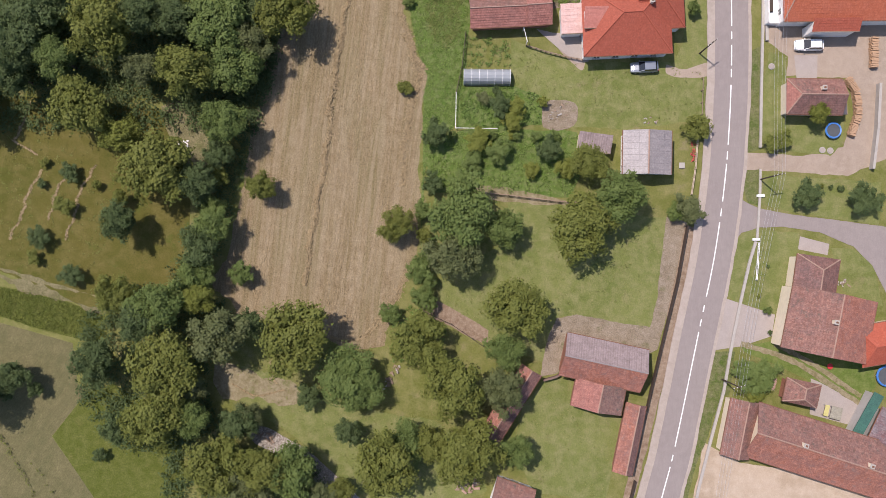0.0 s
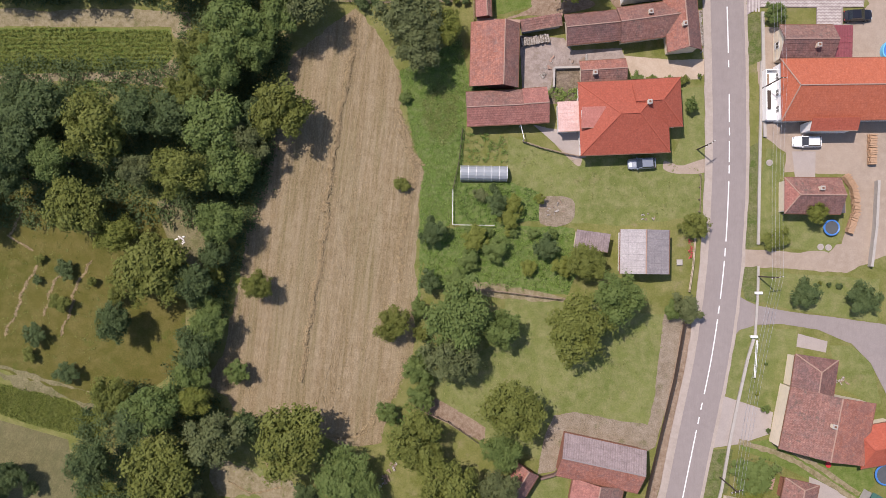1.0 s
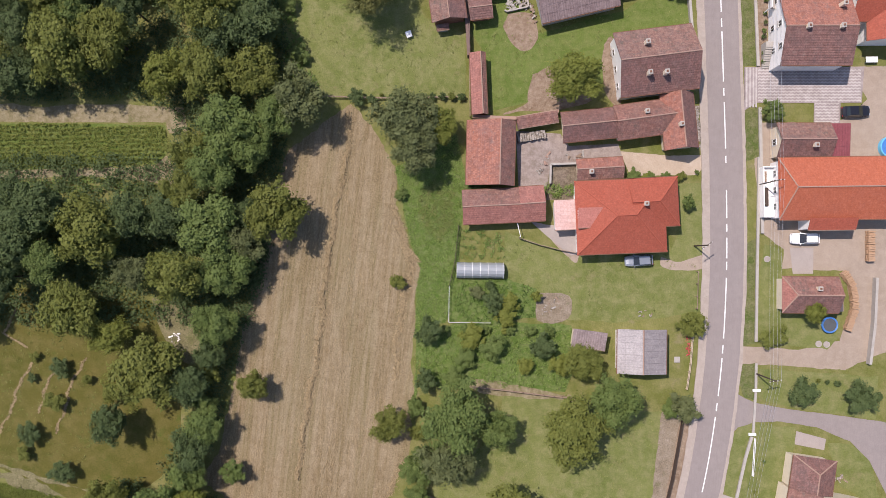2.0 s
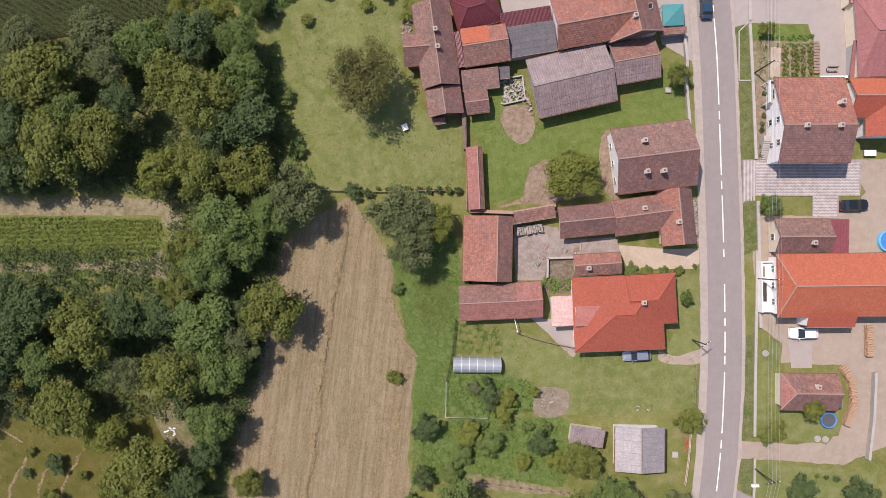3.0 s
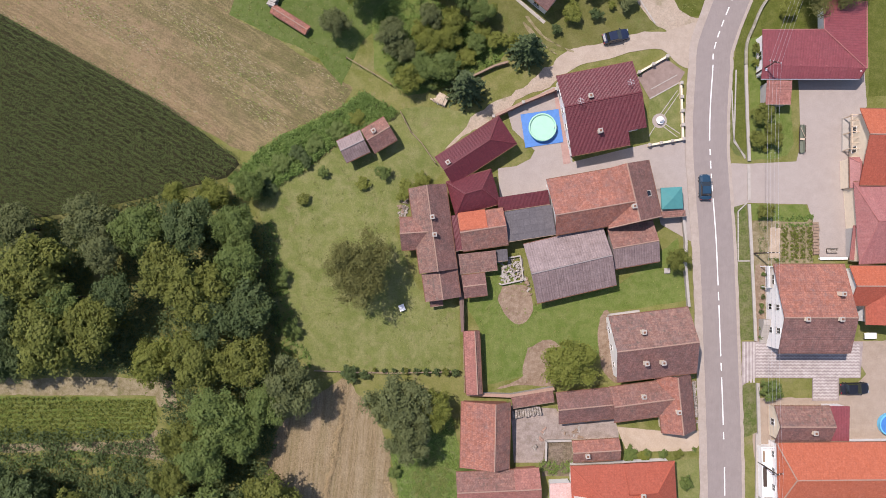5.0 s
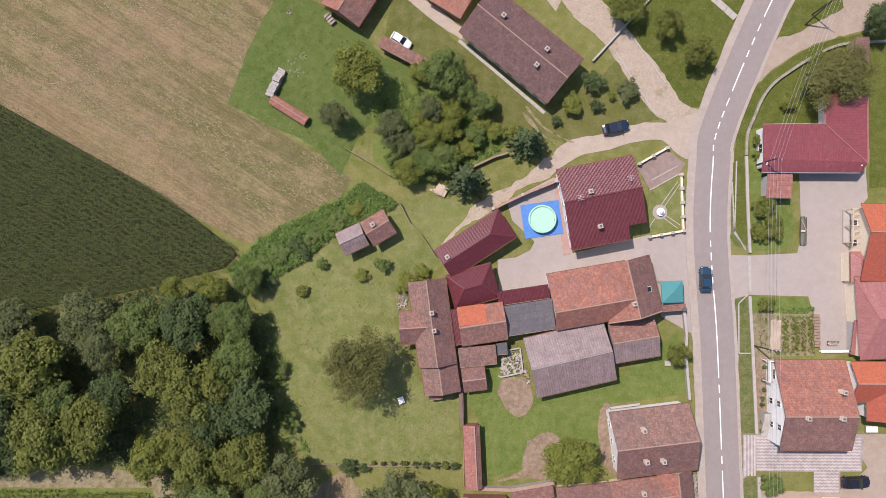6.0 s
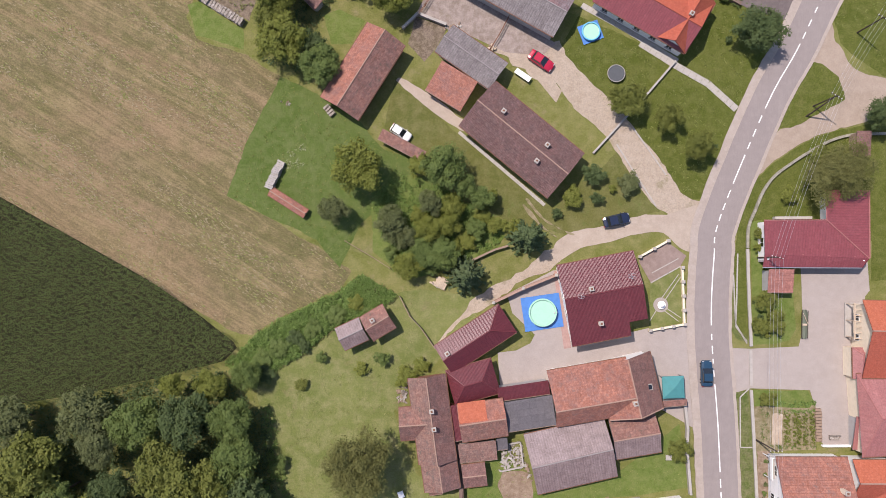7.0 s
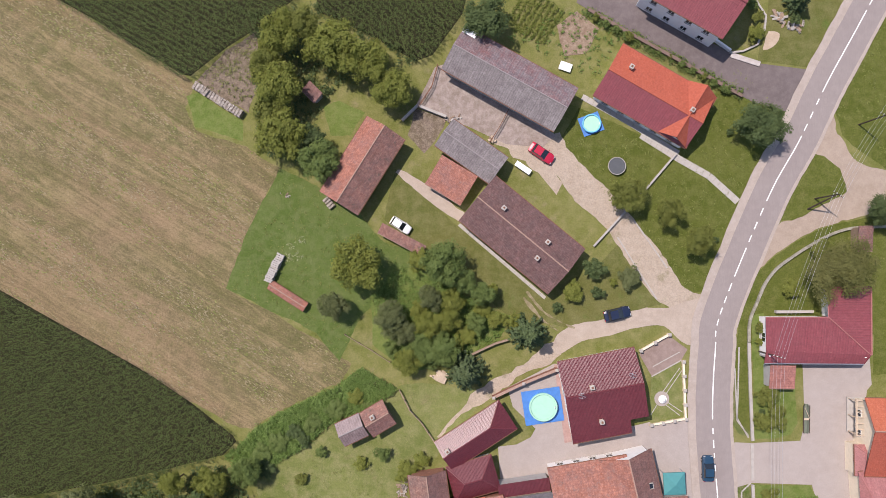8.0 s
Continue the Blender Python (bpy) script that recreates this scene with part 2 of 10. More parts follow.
def roof_mat(name, c1, c2, stain, tile=(0.24, 0.36), rough=0.75, spec=0.3, wear=0.5, bump=0.6, moss=None, patch=None, offset=0.5, wave=None):
    """Roofing in rows: each tile has its own tone, with weather stains over many of them. UV in metres: u along the eave, v up the slope."""
    k = Mat(name, rough, spec)
    uv = k.uv()
    br = k.t.nodes.new("ShaderNodeTexBrick")
    k.t.links.new(uv, br.inputs["Vector"])
    br.inputs["Color1"].default_value, br.inputs["Color2"].default_value = c1, c2
    br.inputs["Mortar"].default_value = tuple((0.96 if not offset or wear < 0.5 else 0.87) * v for v in c1[:3]) + (1,)
    br.inputs["Scale"].default_value, br.offset = 1.0, offset
    br.inputs["Brick Width"].default_value, br.inputs["Row Height"].default_value = tile
    br.inputs["Mortar Size"].default_value, br.inputs["Bias"].default_value = 0.018, 0.0
    p = k.pos()
    c = k.mix(k.ramp(k.noise(p, 0.45, 5, 0.7), 0.42, 0.7, 0, wear), br.outputs["Color"], stain)
    streak = k.noise(k.mapped(uv, (2.2, 0.25, 1)), 1.0, 4, 0.6)
    c = k.mix(k.ramp(streak, 0.5, 0.75, 0, wear * 0.7), c, stain)
    if moss:
        c = k.mix(k.ramp(k.noise(p, 1.3, 5, 0.7), 0.55, 0.68, 0, 0.8), c, moss)
    if patch:
        c = k.mix(k.ramp(k.noise(p, 0.8, 2, 0.5), 0.60, 0.62, 0, 0.8), c, patch)
    c = k.mix(k.ramp(k.noise(p, 1.7, 6, 0.75), 0.5, 0.72, 0, wear * 0.75), c, tuple(min(1, v * 1.55 + 0.03) for v in c2[:3]) + (1,))
    c = k.mix(k.ramp(k.noise(p, 4.0, 3, 0.75), 0.35, 0.7, 0, 0.45 + 0.3 * wear), c, (0.5, 0.5, 0.52, 1), "MULTIPLY")
    if wear >= 0.5:
        c = k.mix(k.ramp(k.noise(p, 0.75, 7, 0.8, 0.6), 0.46, 0.62, 0, 0.5), c, (0.60, 0.57, 0.56, 1), "MULTIPLY")
        c = k.mix(k.ramp(k.noise(k.mapped(uv, (0.35, 2.6, 1)), 1.0, 4, 0.7), 0.5, 0.68, 0, 0.35), c, stain)
    height = k.math("MULTIPLY", br.outputs["Fac"], -bump)
    if wave:
        w = k.t.nodes.new("ShaderNodeTexWave")
        k.t.links.new(uv, w.inputs["Vector"])
        w.inputs["Scale"].default_value = 0.314 / wave[0]
        height = k.math("ADD", height, k.math("MULTIPLY", w.outputs["Fac"], wave[1]))
        # groove shade painted in: colour darkens where the corrugation is low
        c = k.mix(k.ramp(w.outputs["Fac"], 0.0, 0.4, wave[2], 0.0), c, (0.5, 0.5, 0.5, 1), "MULTIPLY")
    k.bump(height, 1.0, 0.04)
    return k.colour(c)


M["tile_old"] = roof_mat("old_clay_tile", (0.229, 0.107, 0.081, 1), (0.321, 0.162, 0.124, 1), (0.146, 0.104, 0.095, 1), moss=(0.116, 0.098, 0.077, 1), wear=0.6)
M["tile_grey"] = roof_mat("greyed_clay_tile", (0.217, 0.113, 0.087, 1), (0.304, 0.172, 0.134, 1), (0.139, 0.110, 0.103, 1), moss=(0.109, 0.104, 0.083, 1), wear=0.6)
M["tile_brown"] = roof_mat("brown_clay_tile", (0.187, 0.092, 0.076, 1), (0.255, 0.132, 0.108, 1), (0.125, 0.086, 0.081, 1), wear=0.6, moss=(0.227, 0.146, 0.123, 1))
M["tile_dark"] = roof_mat("dark_brown_tile", (0.132, 0.069, 0.060, 1), (0.180, 0.098, 0.087, 1), (0.094, 0.066, 0.064, 1), wear=0.6, moss=(0.166, 0.112, 0.098, 1))
M["tile_rust"] = roof_mat("rust_clay_tile", (0.309, 0.119, 0.077, 1), (0.399, 0.172, 0.120, 1), (0.180, 0.109, 0.100, 1), wear=0.55, moss=(0.219, 0.145, 0.125, 1))
M["tile_pink"] = roof_mat("faded_red_tile", (0.312, 0.128, 0.099, 1), (0.396, 0.172, 0.137, 1), (0.218, 0.112, 0.094, 1), wear=0.5)
M["tile_orange"] = roof_mat("new_orange_tile", (0.345, 0.079, 0.042, 1), (0.390, 0.100, 0.058, 1), (0.290, 0.076, 0.052, 1), wear=0.3, bump=0.2)
M["tile_coral"] = roof_mat("faded_orange_tile", (0.366, 0.098, 0.047, 1), (0.416, 0.122, 0.066, 1), (0.304, 0.094, 0.060, 1), wear=0.3, bump=0.2)
M["tile_red"] = roof_mat("bright_red_tile", (0.302, 0.071, 0.040, 1), (0.343, 0.090, 0.053, 1), (0.261, 0.074, 0.049, 1), wear=0.3, bump=0.2)
M["wine"] = roof_mat("wine_red_metal_tile", (0.104, 0.019, 0.024, 1), (0.129, 0.026, 0.031, 1), (0.088, 0.021, 0.027, 1), (0.35, 0.35), rough=0.43, spec=0.4, wear=0.3, bump=0.3, wave=(0.20, 0.5, 0.0))
M["wine_sheet"] = roof_mat("wine_red_corrugated_sheet", (0.098, 0.018, 0.023, 1), (0.122, 0.025, 0.029, 1), (0.083, 0.020, 0.026, 1), (0.35, 0.35), rough=0.33, spec=0.45, wear=0.3, bump=0.6, wave=(0.45, 0.42, 0.0))
M["magenta"] = roof_mat("magenta_metal_sheet", (0.212, 0.050, 0.056, 1), (0.238, 0.061, 0.065, 1), (0.190, 0.060, 0.063, 1), (0.30, 1.2), rough=0.45, spec=0.45, wear=0.35, bump=0.3, offset=0.0, wave=(0.40, 0.25, 0.3))
M["pink_metal"] = roof_mat("faded_pink_metal_tile", (0.296, 0.118, 0.108, 1), (0.336, 0.145, 0.132, 1), (0.256, 0.118, 0.112, 1), (0.32, 2.4), rough=0.5, wear=0.35, bump=0.3, offset=0.0)
# pink sheet whose pale base colour has the sun's glint painted in
M["pale_pink"] = roof_mat("sun_glint_pink_sheet", (0.56, 0.36, 0.31, 1), (0.62, 0.42, 0.37, 1), (0.46, 0.27, 0.23, 1), (0.55, 0.55), rough=0.36, wear=0.35, bump=0.3, offset=0.0)
M["tile_salmon"] = roof_mat("pale_salmon_tile", (0.40, 0.15, 0.115, 1), (0.45, 0.18, 0.14, 1), (0.34, 0.12, 0.09, 1), wear=0.3, bump=0.2)
M["grey_sheet"] = roof_mat("grey_fibre_cement_sheet", (0.223, 0.166, 0.159, 1), (0.258, 0.193, 0.184, 1), (0.173, 0.115, 0.110, 1), (0.5, 1.1), rough=0.85, wear=0.5, bump=0.5, offset=0.0, wave=(0.36, 0.4, 0.3))
M["ash_sheet"] = roof_mat("ash_grey_sheet", (0.196, 0.172, 0.165, 1), (0.232, 0.204, 0.196, 1), (0.150, 0.128, 0.122, 1), (0.5, 1.1), rough=0.85, wear=0.6, bump=0.5, offset=0.0, wave=(0.36, 0.4, 0.3))
M["slate_sheet"] = roof_mat("weathered_grey_sheet", (0.183, 0.143, 0.143, 1), (0.212, 0.166, 0.166, 1), (0.142, 0.099, 0.099, 1), (0.5, 1.1), rough=0.85, wear=0.5, bump=0.5, offset=0.0, wave=(0.36, 0.4, 0.3))
M["grey_red"] = roof_mat("rusty_grey_corrugated_sheet", (0.172, 0.145, 0.152, 1), (0.206, 0.172, 0.175, 1), (0.198, 0.084, 0.078, 1), (0.5, 1.1), rough=0.85, wear=0.85, bump=0.5, offset=0.0, wave=(0.36, 0.4, 0.3))
M["green_sheet"] = roof_mat("dark_green_sheet_roof", (0.04, 0.11, 0.085, 1), (0.05, 0.135, 0.10, 1), (0.035, 0.09, 0.07, 1), (0.9, 1.1), rough=0.6, wear=0.4, bump=0.3, offset=0.0)
# one grey sheet in two tones: sunward slope painted paler, averted slope darker
M["lit_sheet"] = roof_mat("sunlit_grey_sheet", (0.345, 0.312, 0.300, 1), (0.380, 0.345, 0.330, 1), (0.29, 0.26, 0.25, 1), (0.9, 1.2), rough=0.7, wear=0.45, bump=0.4, offset=0.0, wave=(0.36, 0.3, 0.1))
M["shaded_sheet"] = roof_mat("shaded_grey_sheet", (0.225, 0.200, 0.198, 1), (0.255, 0.228, 0.222, 1), (0.19, 0.165, 0.162, 1), (0.9, 1.2), rough=0.75, wear=0.45, bump=0.4, offset=0.0, wave=(0.36, 0.3, 0.1))
M["dark_sheet"] = roof_mat("dark_grey_sheet", (0.102, 0.092, 0.097, 1), (0.121, 0.109, 0.113, 1), (0.082, 0.075, 0.079, 1), (1.0, 1.0), rough=0.7, wear=0.4, bump=0.3, offset=0.0)
M["pale_sheet"] = roof_mat("pale_grey_sheet", (0.259, 0.202, 0.192, 1), (0.292, 0.228, 0.219, 1), (0.215, 0.163, 0.153, 1), (0.9, 1.2), rough=0.7, wear=0.5, bump=0.4, offset=0.0, wave=(0.36, 0.4, 0.3))


def plain_mat(name, c, rough=0.8, spec=0.3, metal=0.0, vary=0.35, scale=1.5):
    k = Mat(name, rough, spec)
    k.b.inputs["Metallic"].default_value = metal
    p = k.pos()
    d = tuple(v * 0.55 for v in c[:3]) + (1,)
    n = k.noise(p, scale, 5, 0.65)
    k.bump(k.noise(p, scale * 12, 3, 0.6), 0.15, 0.02)
    return k.colour(k.mix(k.ramp(n, 0.45, 0.75, 0, vary), c, d))


M["white_wall"] = plain_mat("white_plaster", (0.76, 0.735, 0.70, 1), vary=0.2)
M["cream_wall"] = plain_mat("cream_plaster", (0.66, 0.56, 0.42, 1), vary=0.3)
M["grey_wall"] = plain_mat("grey_render", (0.36, 0.34, 0.32, 1))
M["brick_wall"] = roof_mat("red_brick", (0.30, 0.13, 0.085, 1), (0.38, 0.18, 0.12, 1), (0.22, 0.13, 0.10, 1), (0.25, 0.075), wear=0.4)
M["pale_concrete"] = plain_mat("pale_concrete_wall", (0.334, 0.306, 0.271, 1), vary=0.4)
M["rust_wall"] = plain_mat("dark_stone_wall", (0.15, 0.10, 0.08, 1))
M["wood"] = plain_mat("weathered_wood", (0.24, 0.17, 0.12, 1), vary=0.6, scale=4)
M["dark_wood"] = plain_mat("dark_wood", (0.060, 0.042, 0.032, 1), vary=0.5, scale=4)
M["pale_wood"] = plain_mat("pale_sawn_wood", (0.48, 0.38, 0.28, 1), vary=0.5, scale=4)
M["fire_wood"] = plain_mat("split_firewood", (0.370, 0.235, 0.143, 1), vary=0.6, scale=5)
M["metal"] = plain_mat("galvanised_metal", (0.45, 0.45, 0.45, 1), 0.45, 0.5, 0.8)
M["pink_cap"] = plain_mat("pink_ridge_sheet", (0.30, 0.12, 0.11, 1), 0.6)
M["rust"] = plain_mat("rusty_metal", (0.16, 0.075, 0.045, 1), 0.8, vary=0.6, scale=3)
M["white_paint"] = plain_mat("white_paint", (0.702, 0.693, 0.675, 1), 0.45, 0.5, vary=0.15)
M["mesh_mat"] = plain_mat("woven_jumping_mat", (0.07, 0.075, 0.08, 1), 0.7)
M["black_paint"] = plain_mat("black_car_paint", (0.012, 0.012, 0.016, 1), 0.2, 0.6, vary=0.2)
M["blue_paint"] = plain_mat("dark_blue_car_paint", (0.014, 0.042, 0.075, 1), 0.22, 0.6, vary=0.2)
M["navy_paint"] = plain_mat("navy_car_paint", (0.012, 0.018, 0.040, 1), 0.22, 0.6, vary=0.2)
M["silver_paint"] = plain_mat("silver_car_paint", (0.27, 0.29, 0.32, 1), 0.28, 0.5, 0.5, vary=0.15)
M["red_paint"] = plain_mat("red_car_paint", (0.36, 0.012, 0.035, 1), 0.22, 0.6, vary=0.2)
M["glass"] = plain_mat("dark_window_glass", (0.012, 0.015, 0.018, 1), 0.06, 0.8, vary=0.1)
M["rubber"] = plain_mat("black_rubber", (0.015, 0.015, 0.015, 1), 0.85)
M["lamp_red"] = plain_mat("red_lamp_plastic", (0.35, 0.01, 0.01, 1), 0.3, 0.5)
M["lamp_clear"] = plain_mat("clear_lamp_plastic", (0.30, 0.31, 0.32, 1), 0.2, 0.6)
M["blue_plastic"] = plain_mat("blue_plastic", (0.05, 0.17, 0.44, 1), 0.4, 0.5, vary=0.5)
M["pool_rim"] = plain_mat("light_blue_pool_wall", (0.12, 0.42, 0.62, 1), 0.4, 0.5, vary=0.2)
M["pool_floor"] = plain_mat("aqua_pool_liner", (0.302, 0.528, 0.399, 1), 0.5, vary=0.15)
M["teal"] = plain_mat("teal_canvas", (0.055, 0.205, 0.205, 1), 0.7, vary=0.25)
M["bleached_wood"] = plain_mat("bleached_boards", (0.34, 0.31, 0.28, 1), 0.85, vary=0.5, scale=3)
M["red_tub"] = plain_mat("red_plastic", (0.40, 0.03, 0.03, 1), 0.45)
M["terracotta"] = plain_mat("clay_ridge", (0.306, 0.200, 0.152, 1), vary=0.5, scale=3)
M["red_cap"] = plain_mat("red_ridge_tile", (0.336, 0.085, 0.050, 1), vary=0.3, scale=3)
M["wine_cap"] = plain_mat("wine_ridge_sheet", (0.12, 0.024, 0.028, 1), 0.4, 0.5, vary=0.2)
M["grey_cap"] = plain_mat("grey_ridge_sheet", (0.24, 0.21, 0.20, 1), vary=0.3)
M["yellow"] = plain_mat("yellow_plastic", (0.450, 0.400, 0.156, 1), 0.6)
M["bark"] = plain_mat("bark", (0.085, 0.062, 0.045, 1), 0.95, vary=0.6, scale=5)
M["pale_straw"] = plain_mat("pale_yellow_straw", (0.248, 0.206, 0.125, 1), 0.9, vary=0.5, scale=2)
M["straw"] = plain_mat("dry_straw", (0.285, 0.214, 0.119, 1), 0.9, vary=0.6, scale=3)


def leaf_mat(name, a, b, c, rough=0.6, clear=0.24):
    """Foliage: every leaf its own green, every plant its own cast."""
    k = Mat(name, rough, 0.12)
    col = k.mix(k.island(), a, b)
    col = k.mix(k.ramp(k.random(), 0, 1, 0, 0.75), col, c)
    patch_tone = k.noise(k.pos(), 0.55, 3, 0.6)
    col = k.mix(k.ramp(patch_tone, 0.35, 0.65, 0.0, 0.5), col, a)
    col = k.mix(k.ramp(k.noise(k.pos(), 0.9, 2, 0.6), 0.55, 0.7, 0.0, 0.45), col, b)
    tr = k.t.nodes.new("ShaderNodeBsdfTranslucent")
    k.put(tr.inputs[0], col)
    mx = k.t.nodes.new("ShaderNodeMixShader")
    mx.inputs[0].default_value = clear
    k.t.links.new(k.b.outputs[0], mx.inputs[1]), k.t.links.new(tr.outputs[0], mx.inputs[2])
    k.t.links.new(mx.outputs[0], k.t.nodes["Material Output"].inputs[0])
    return k.colour(col)


k = Mat("translucent_sheet", 0.35, 0.5)
k.b.inputs["Transmission Weight"].default_value = 0.25
M["poly"] = k.colour(k.mix(k.noise(k.pos(), 1.2, 3), (0.26, 0.28, 0.30, 1), (0.36, 0.38, 0.39, 1)))
M["leaf_olive"] = leaf_mat("olive_leaves", (0.102, 0.118, 0.026, 1), (0.168, 0.182, 0.043, 1), (0.130, 0.138, 0.031, 1))
M["leaf_green"] = leaf_mat("green_leaves", (0.086, 0.124, 0.033, 1), (0.150, 0.188, 0.055, 1), (0.116, 0.154, 0.043, 1))
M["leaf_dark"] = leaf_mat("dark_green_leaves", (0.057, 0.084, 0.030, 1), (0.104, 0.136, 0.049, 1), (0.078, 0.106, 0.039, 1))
M["leaf_grey"] = leaf_mat("grey_green_leaves", (0.085, 0.101, 0.039, 1), (0.148, 0.164, 0.066, 1), (0.112, 0.128, 0.051, 1))
M["leaf_light"] = leaf_mat("light_green_leaves", (0.116, 0.136, 0.025, 1), (0.194, 0.206, 0.047, 1), (0.152, 0.166, 0.034, 1))
M["leaf_spruce"] = leaf_mat("spruce_needles", (0.040, 0.064, 0.025, 1), (0.094, 0.125, 0.050, 1), (0.072, 0.093, 0.042, 1), clear=0.08)
M["leaf_corn"] = leaf_mat("corn_leaves", (0.050, 0.072, 0.019, 1), (0.106, 0.132, 0.038, 1), (0.072, 0.094, 0.026, 1))
M["leaf_weed"] = leaf_mat("weed_leaves", (0.094, 0.155, 0.032, 1), (0.180, 0.245, 0.072, 1), (0.132, 0.196, 0.048, 1))
M["leaf_rank"] = leaf_mat("rank_weed_leaves", (0.135, 0.205, 0.044, 1), (0.245, 0.315, 0.092, 1), (0.182, 0.254, 0.062, 1), clear=0.35)
M["leaf_brown"] = leaf_mat("brownish_leaves", (0.094, 0.098, 0.029, 1), (0.170, 0.166, 0.056, 1), (0.126, 0.124, 0.040, 1))
M["leaf_crop"] = leaf_mat("crop_leaves", (0.090, 0.114, 0.020, 1), (0.193, 0.202, 0.048, 1), (0.138, 0.159, 0.036, 1))
M["leaf_tuft"] = leaf_mat("pale_grass_tufts", (0.116, 0.151, 0.035, 1), (0.276, 0.259, 0.109, 1), (0.170, 0.184, 0.050, 1))
M["boat_paint"] = plain_mat("faded_boat_paint", (0.125, 0.140, 0.105, 1), 0.6)
M["leaf_bloom"] = leaf_mat("pale_blossom", (0.25, 0.28, 0.12, 1), (0.50, 0.50, 0.34, 1), (0.34, 0.36, 0.20, 1))
M["flower"] = leaf_mat("red_flowers", (0.50, 0.03, 0.06, 1), (0.65, 0.12, 0.15, 1), (0.55, 0.05, 0.1, 1))


# ---- builders
def mesh_of(name, bm, mats):
    me = bpy.data.meshes.new(name)
    bm.to_mesh(me)
    bm.free()
    for m in mats if isinstance(mats, (list, tuple)) else [mats]:
        me.materials.append(m)
    return me


def part(name, bm, material, parent, label=""):
    """One mesh object under a thing or under a part."""
    me = bm if isinstance(bm, bpy.types.Mesh) else mesh_of(name, bm, material)
    ob = new(name, me)
    ob.parent = parent
    return tagged(ob, label)


def base(name, label, category, x, y, yaw=0.0, z=0.0, group="", kind=""):
    ob = new(name)
    ob.matrix_basis = pose(x, y, z, 0, 0, yaw)
    return tagged(ob, label, category, group, kind)


def add_box(bm, x0, x1, y0, y1, z0, z1):
    v = [bm.verts.new(c) for c in ((x0, y0, z0), (x1, y0, z0), (x1, y1, z0), (x0, y1, z0), (x0, y0, z1), (x1, y0, z1), (x1, y1, z1), (x0, y1, z1))]
    for f in ((3, 2, 1, 0), (4, 5, 6, 7), (0, 1, 5, 4), (1, 2, 6, 5), (2, 3, 7, 6), (3, 0, 4, 7)):
        bm.faces.new([v[i] for i in f])
    return v


def box(x0, x1, y0, y1, z0, z1, bevel=0.0):
    bm = bmesh.new()
    add_box(bm, x0, x1, y0, y1, z0, z1)
    if bevel:
        bmesh.ops.bevel(bm, geom=bm.edges[:], offset=bevel, segments=1, affect="EDGES")
    return bm


def add_beam(bm, a, b, w, h=None):
    """A square bar between two points."""
    a, b = Vector(a), Vector(b)
    h = h or w
    d = (b - a).normalized()
    s = d.cross(Vector((0, 0, 1)) if abs(d.z) < 0.95 else Vector((1, 0, 0))).normalized()
    u = s.cross(d)
    ring = [(s * i * w / 2 + u * j * h / 2) for i, j in ((-1, -1), (1, -1), (1, 1), (-1, 1))]
    lo, hi = [bm.verts.new(a + r) for r in ring], [bm.verts.new(b + r) for r in ring]
    for i in range(4):
        bm.faces.new((lo[i], lo[(i + 1) % 4], hi[(i + 1) % 4], hi[i]))
    bm.faces.new(lo[::-1]), bm.faces.new(hi)


def beam(a, b, w, h=None):
    bm = bmesh.new()
    add_beam(bm, a, b, w, h)
    return bm


def add_tube(bm, pts, radii, n=8, caps=True):
    """A round bar of changing thickness through the points."""
    rings = []
    for i, p in enumerate(pts):
        a, b = Vector(pts[max(i - 1, 0)]), Vector(pts[min(i + 1, len(pts) - 1)])
        d = (b - a).normalized()
        s = d.cross(Vector((0, 0, 1)) if abs(d.z) < 0.9 else Vector((1, 0, 0))).normalized()
        u = s.cross(d)
        rings.append([bm.verts.new(Vector(p) + (s * math.cos(k * math.tau / n) + u * math.sin(k * math.tau / n)) * radii[i]) for k in range(n)])
    for r, q in zip(rings, rings[1:]):
        for k in range(n):
            bm.faces.new((r[k], r[(k + 1) % n], q[(k + 1) % n], q[k]))
    if caps:
        bm.faces.new(rings[0][::-1]), bm.faces.new(rings[-1])


def tube(pts, radii, n=8):
    bm = bmesh.new()
    add_tube(bm, pts, radii, n)
    return bm


def ragged_loop(pts, rough=0.2, gap=0.7):
    """A closed outline with small natural irregularities along its sides."""
    out, n = [], len(pts)
    for i in range(n):
        p, q = Vector(pts[i]), Vector(pts[(i + 1) % n])
        d = q - p
        s = Vector((-d.y, d.x)).normalized()
        m = max(1, int(d.length / gap))
        for k in range(m):
            c = p.lerp(q, k / m)
            out.append(c + s * rough * (noise.noise((c.x * 0.9, c.y * 0.9, 3.0)) * 1.6 + noise.noise((c.x * 0.21, c.y * 0.21, 7.0)) * 2.4))
    return out


def patch(name, label, mat, z, pts, soft=1, rough=0.11, category="ground"):
    """A piece of ground, a thin slab whose edge goes down into the soil."""
    if soft == 2:
        pts = [tuple(p) for p in line_path(list(pts) + [pts[0]], 4)[:-1]]
    loop = ragged_loop(pts, rough) if soft else [Vector(p) for p in pts]
    bm = bmesh.new()
    top = [bm.verts.new((p.x, p.y, z)) for p in loop]
    low = [bm.verts.new((p.x, p.y, -0.05)) for p in loop]
    f = bm.faces.new(top)
    for i in range(len(loop)):
        j = (i + 1) % len(loop)
        bm.faces.new((top[j], top[i], low[i], low[j]))
    f.normal_update()
    if f.normal.z < 0:
        bmesh.ops.reverse_faces(bm, faces=bm.faces[:])
    bmesh.ops.triangulate(bm, faces=[f])
    return tagged(new(name, mesh_of(name, bm, M[mat])), label, category, kind="structure")


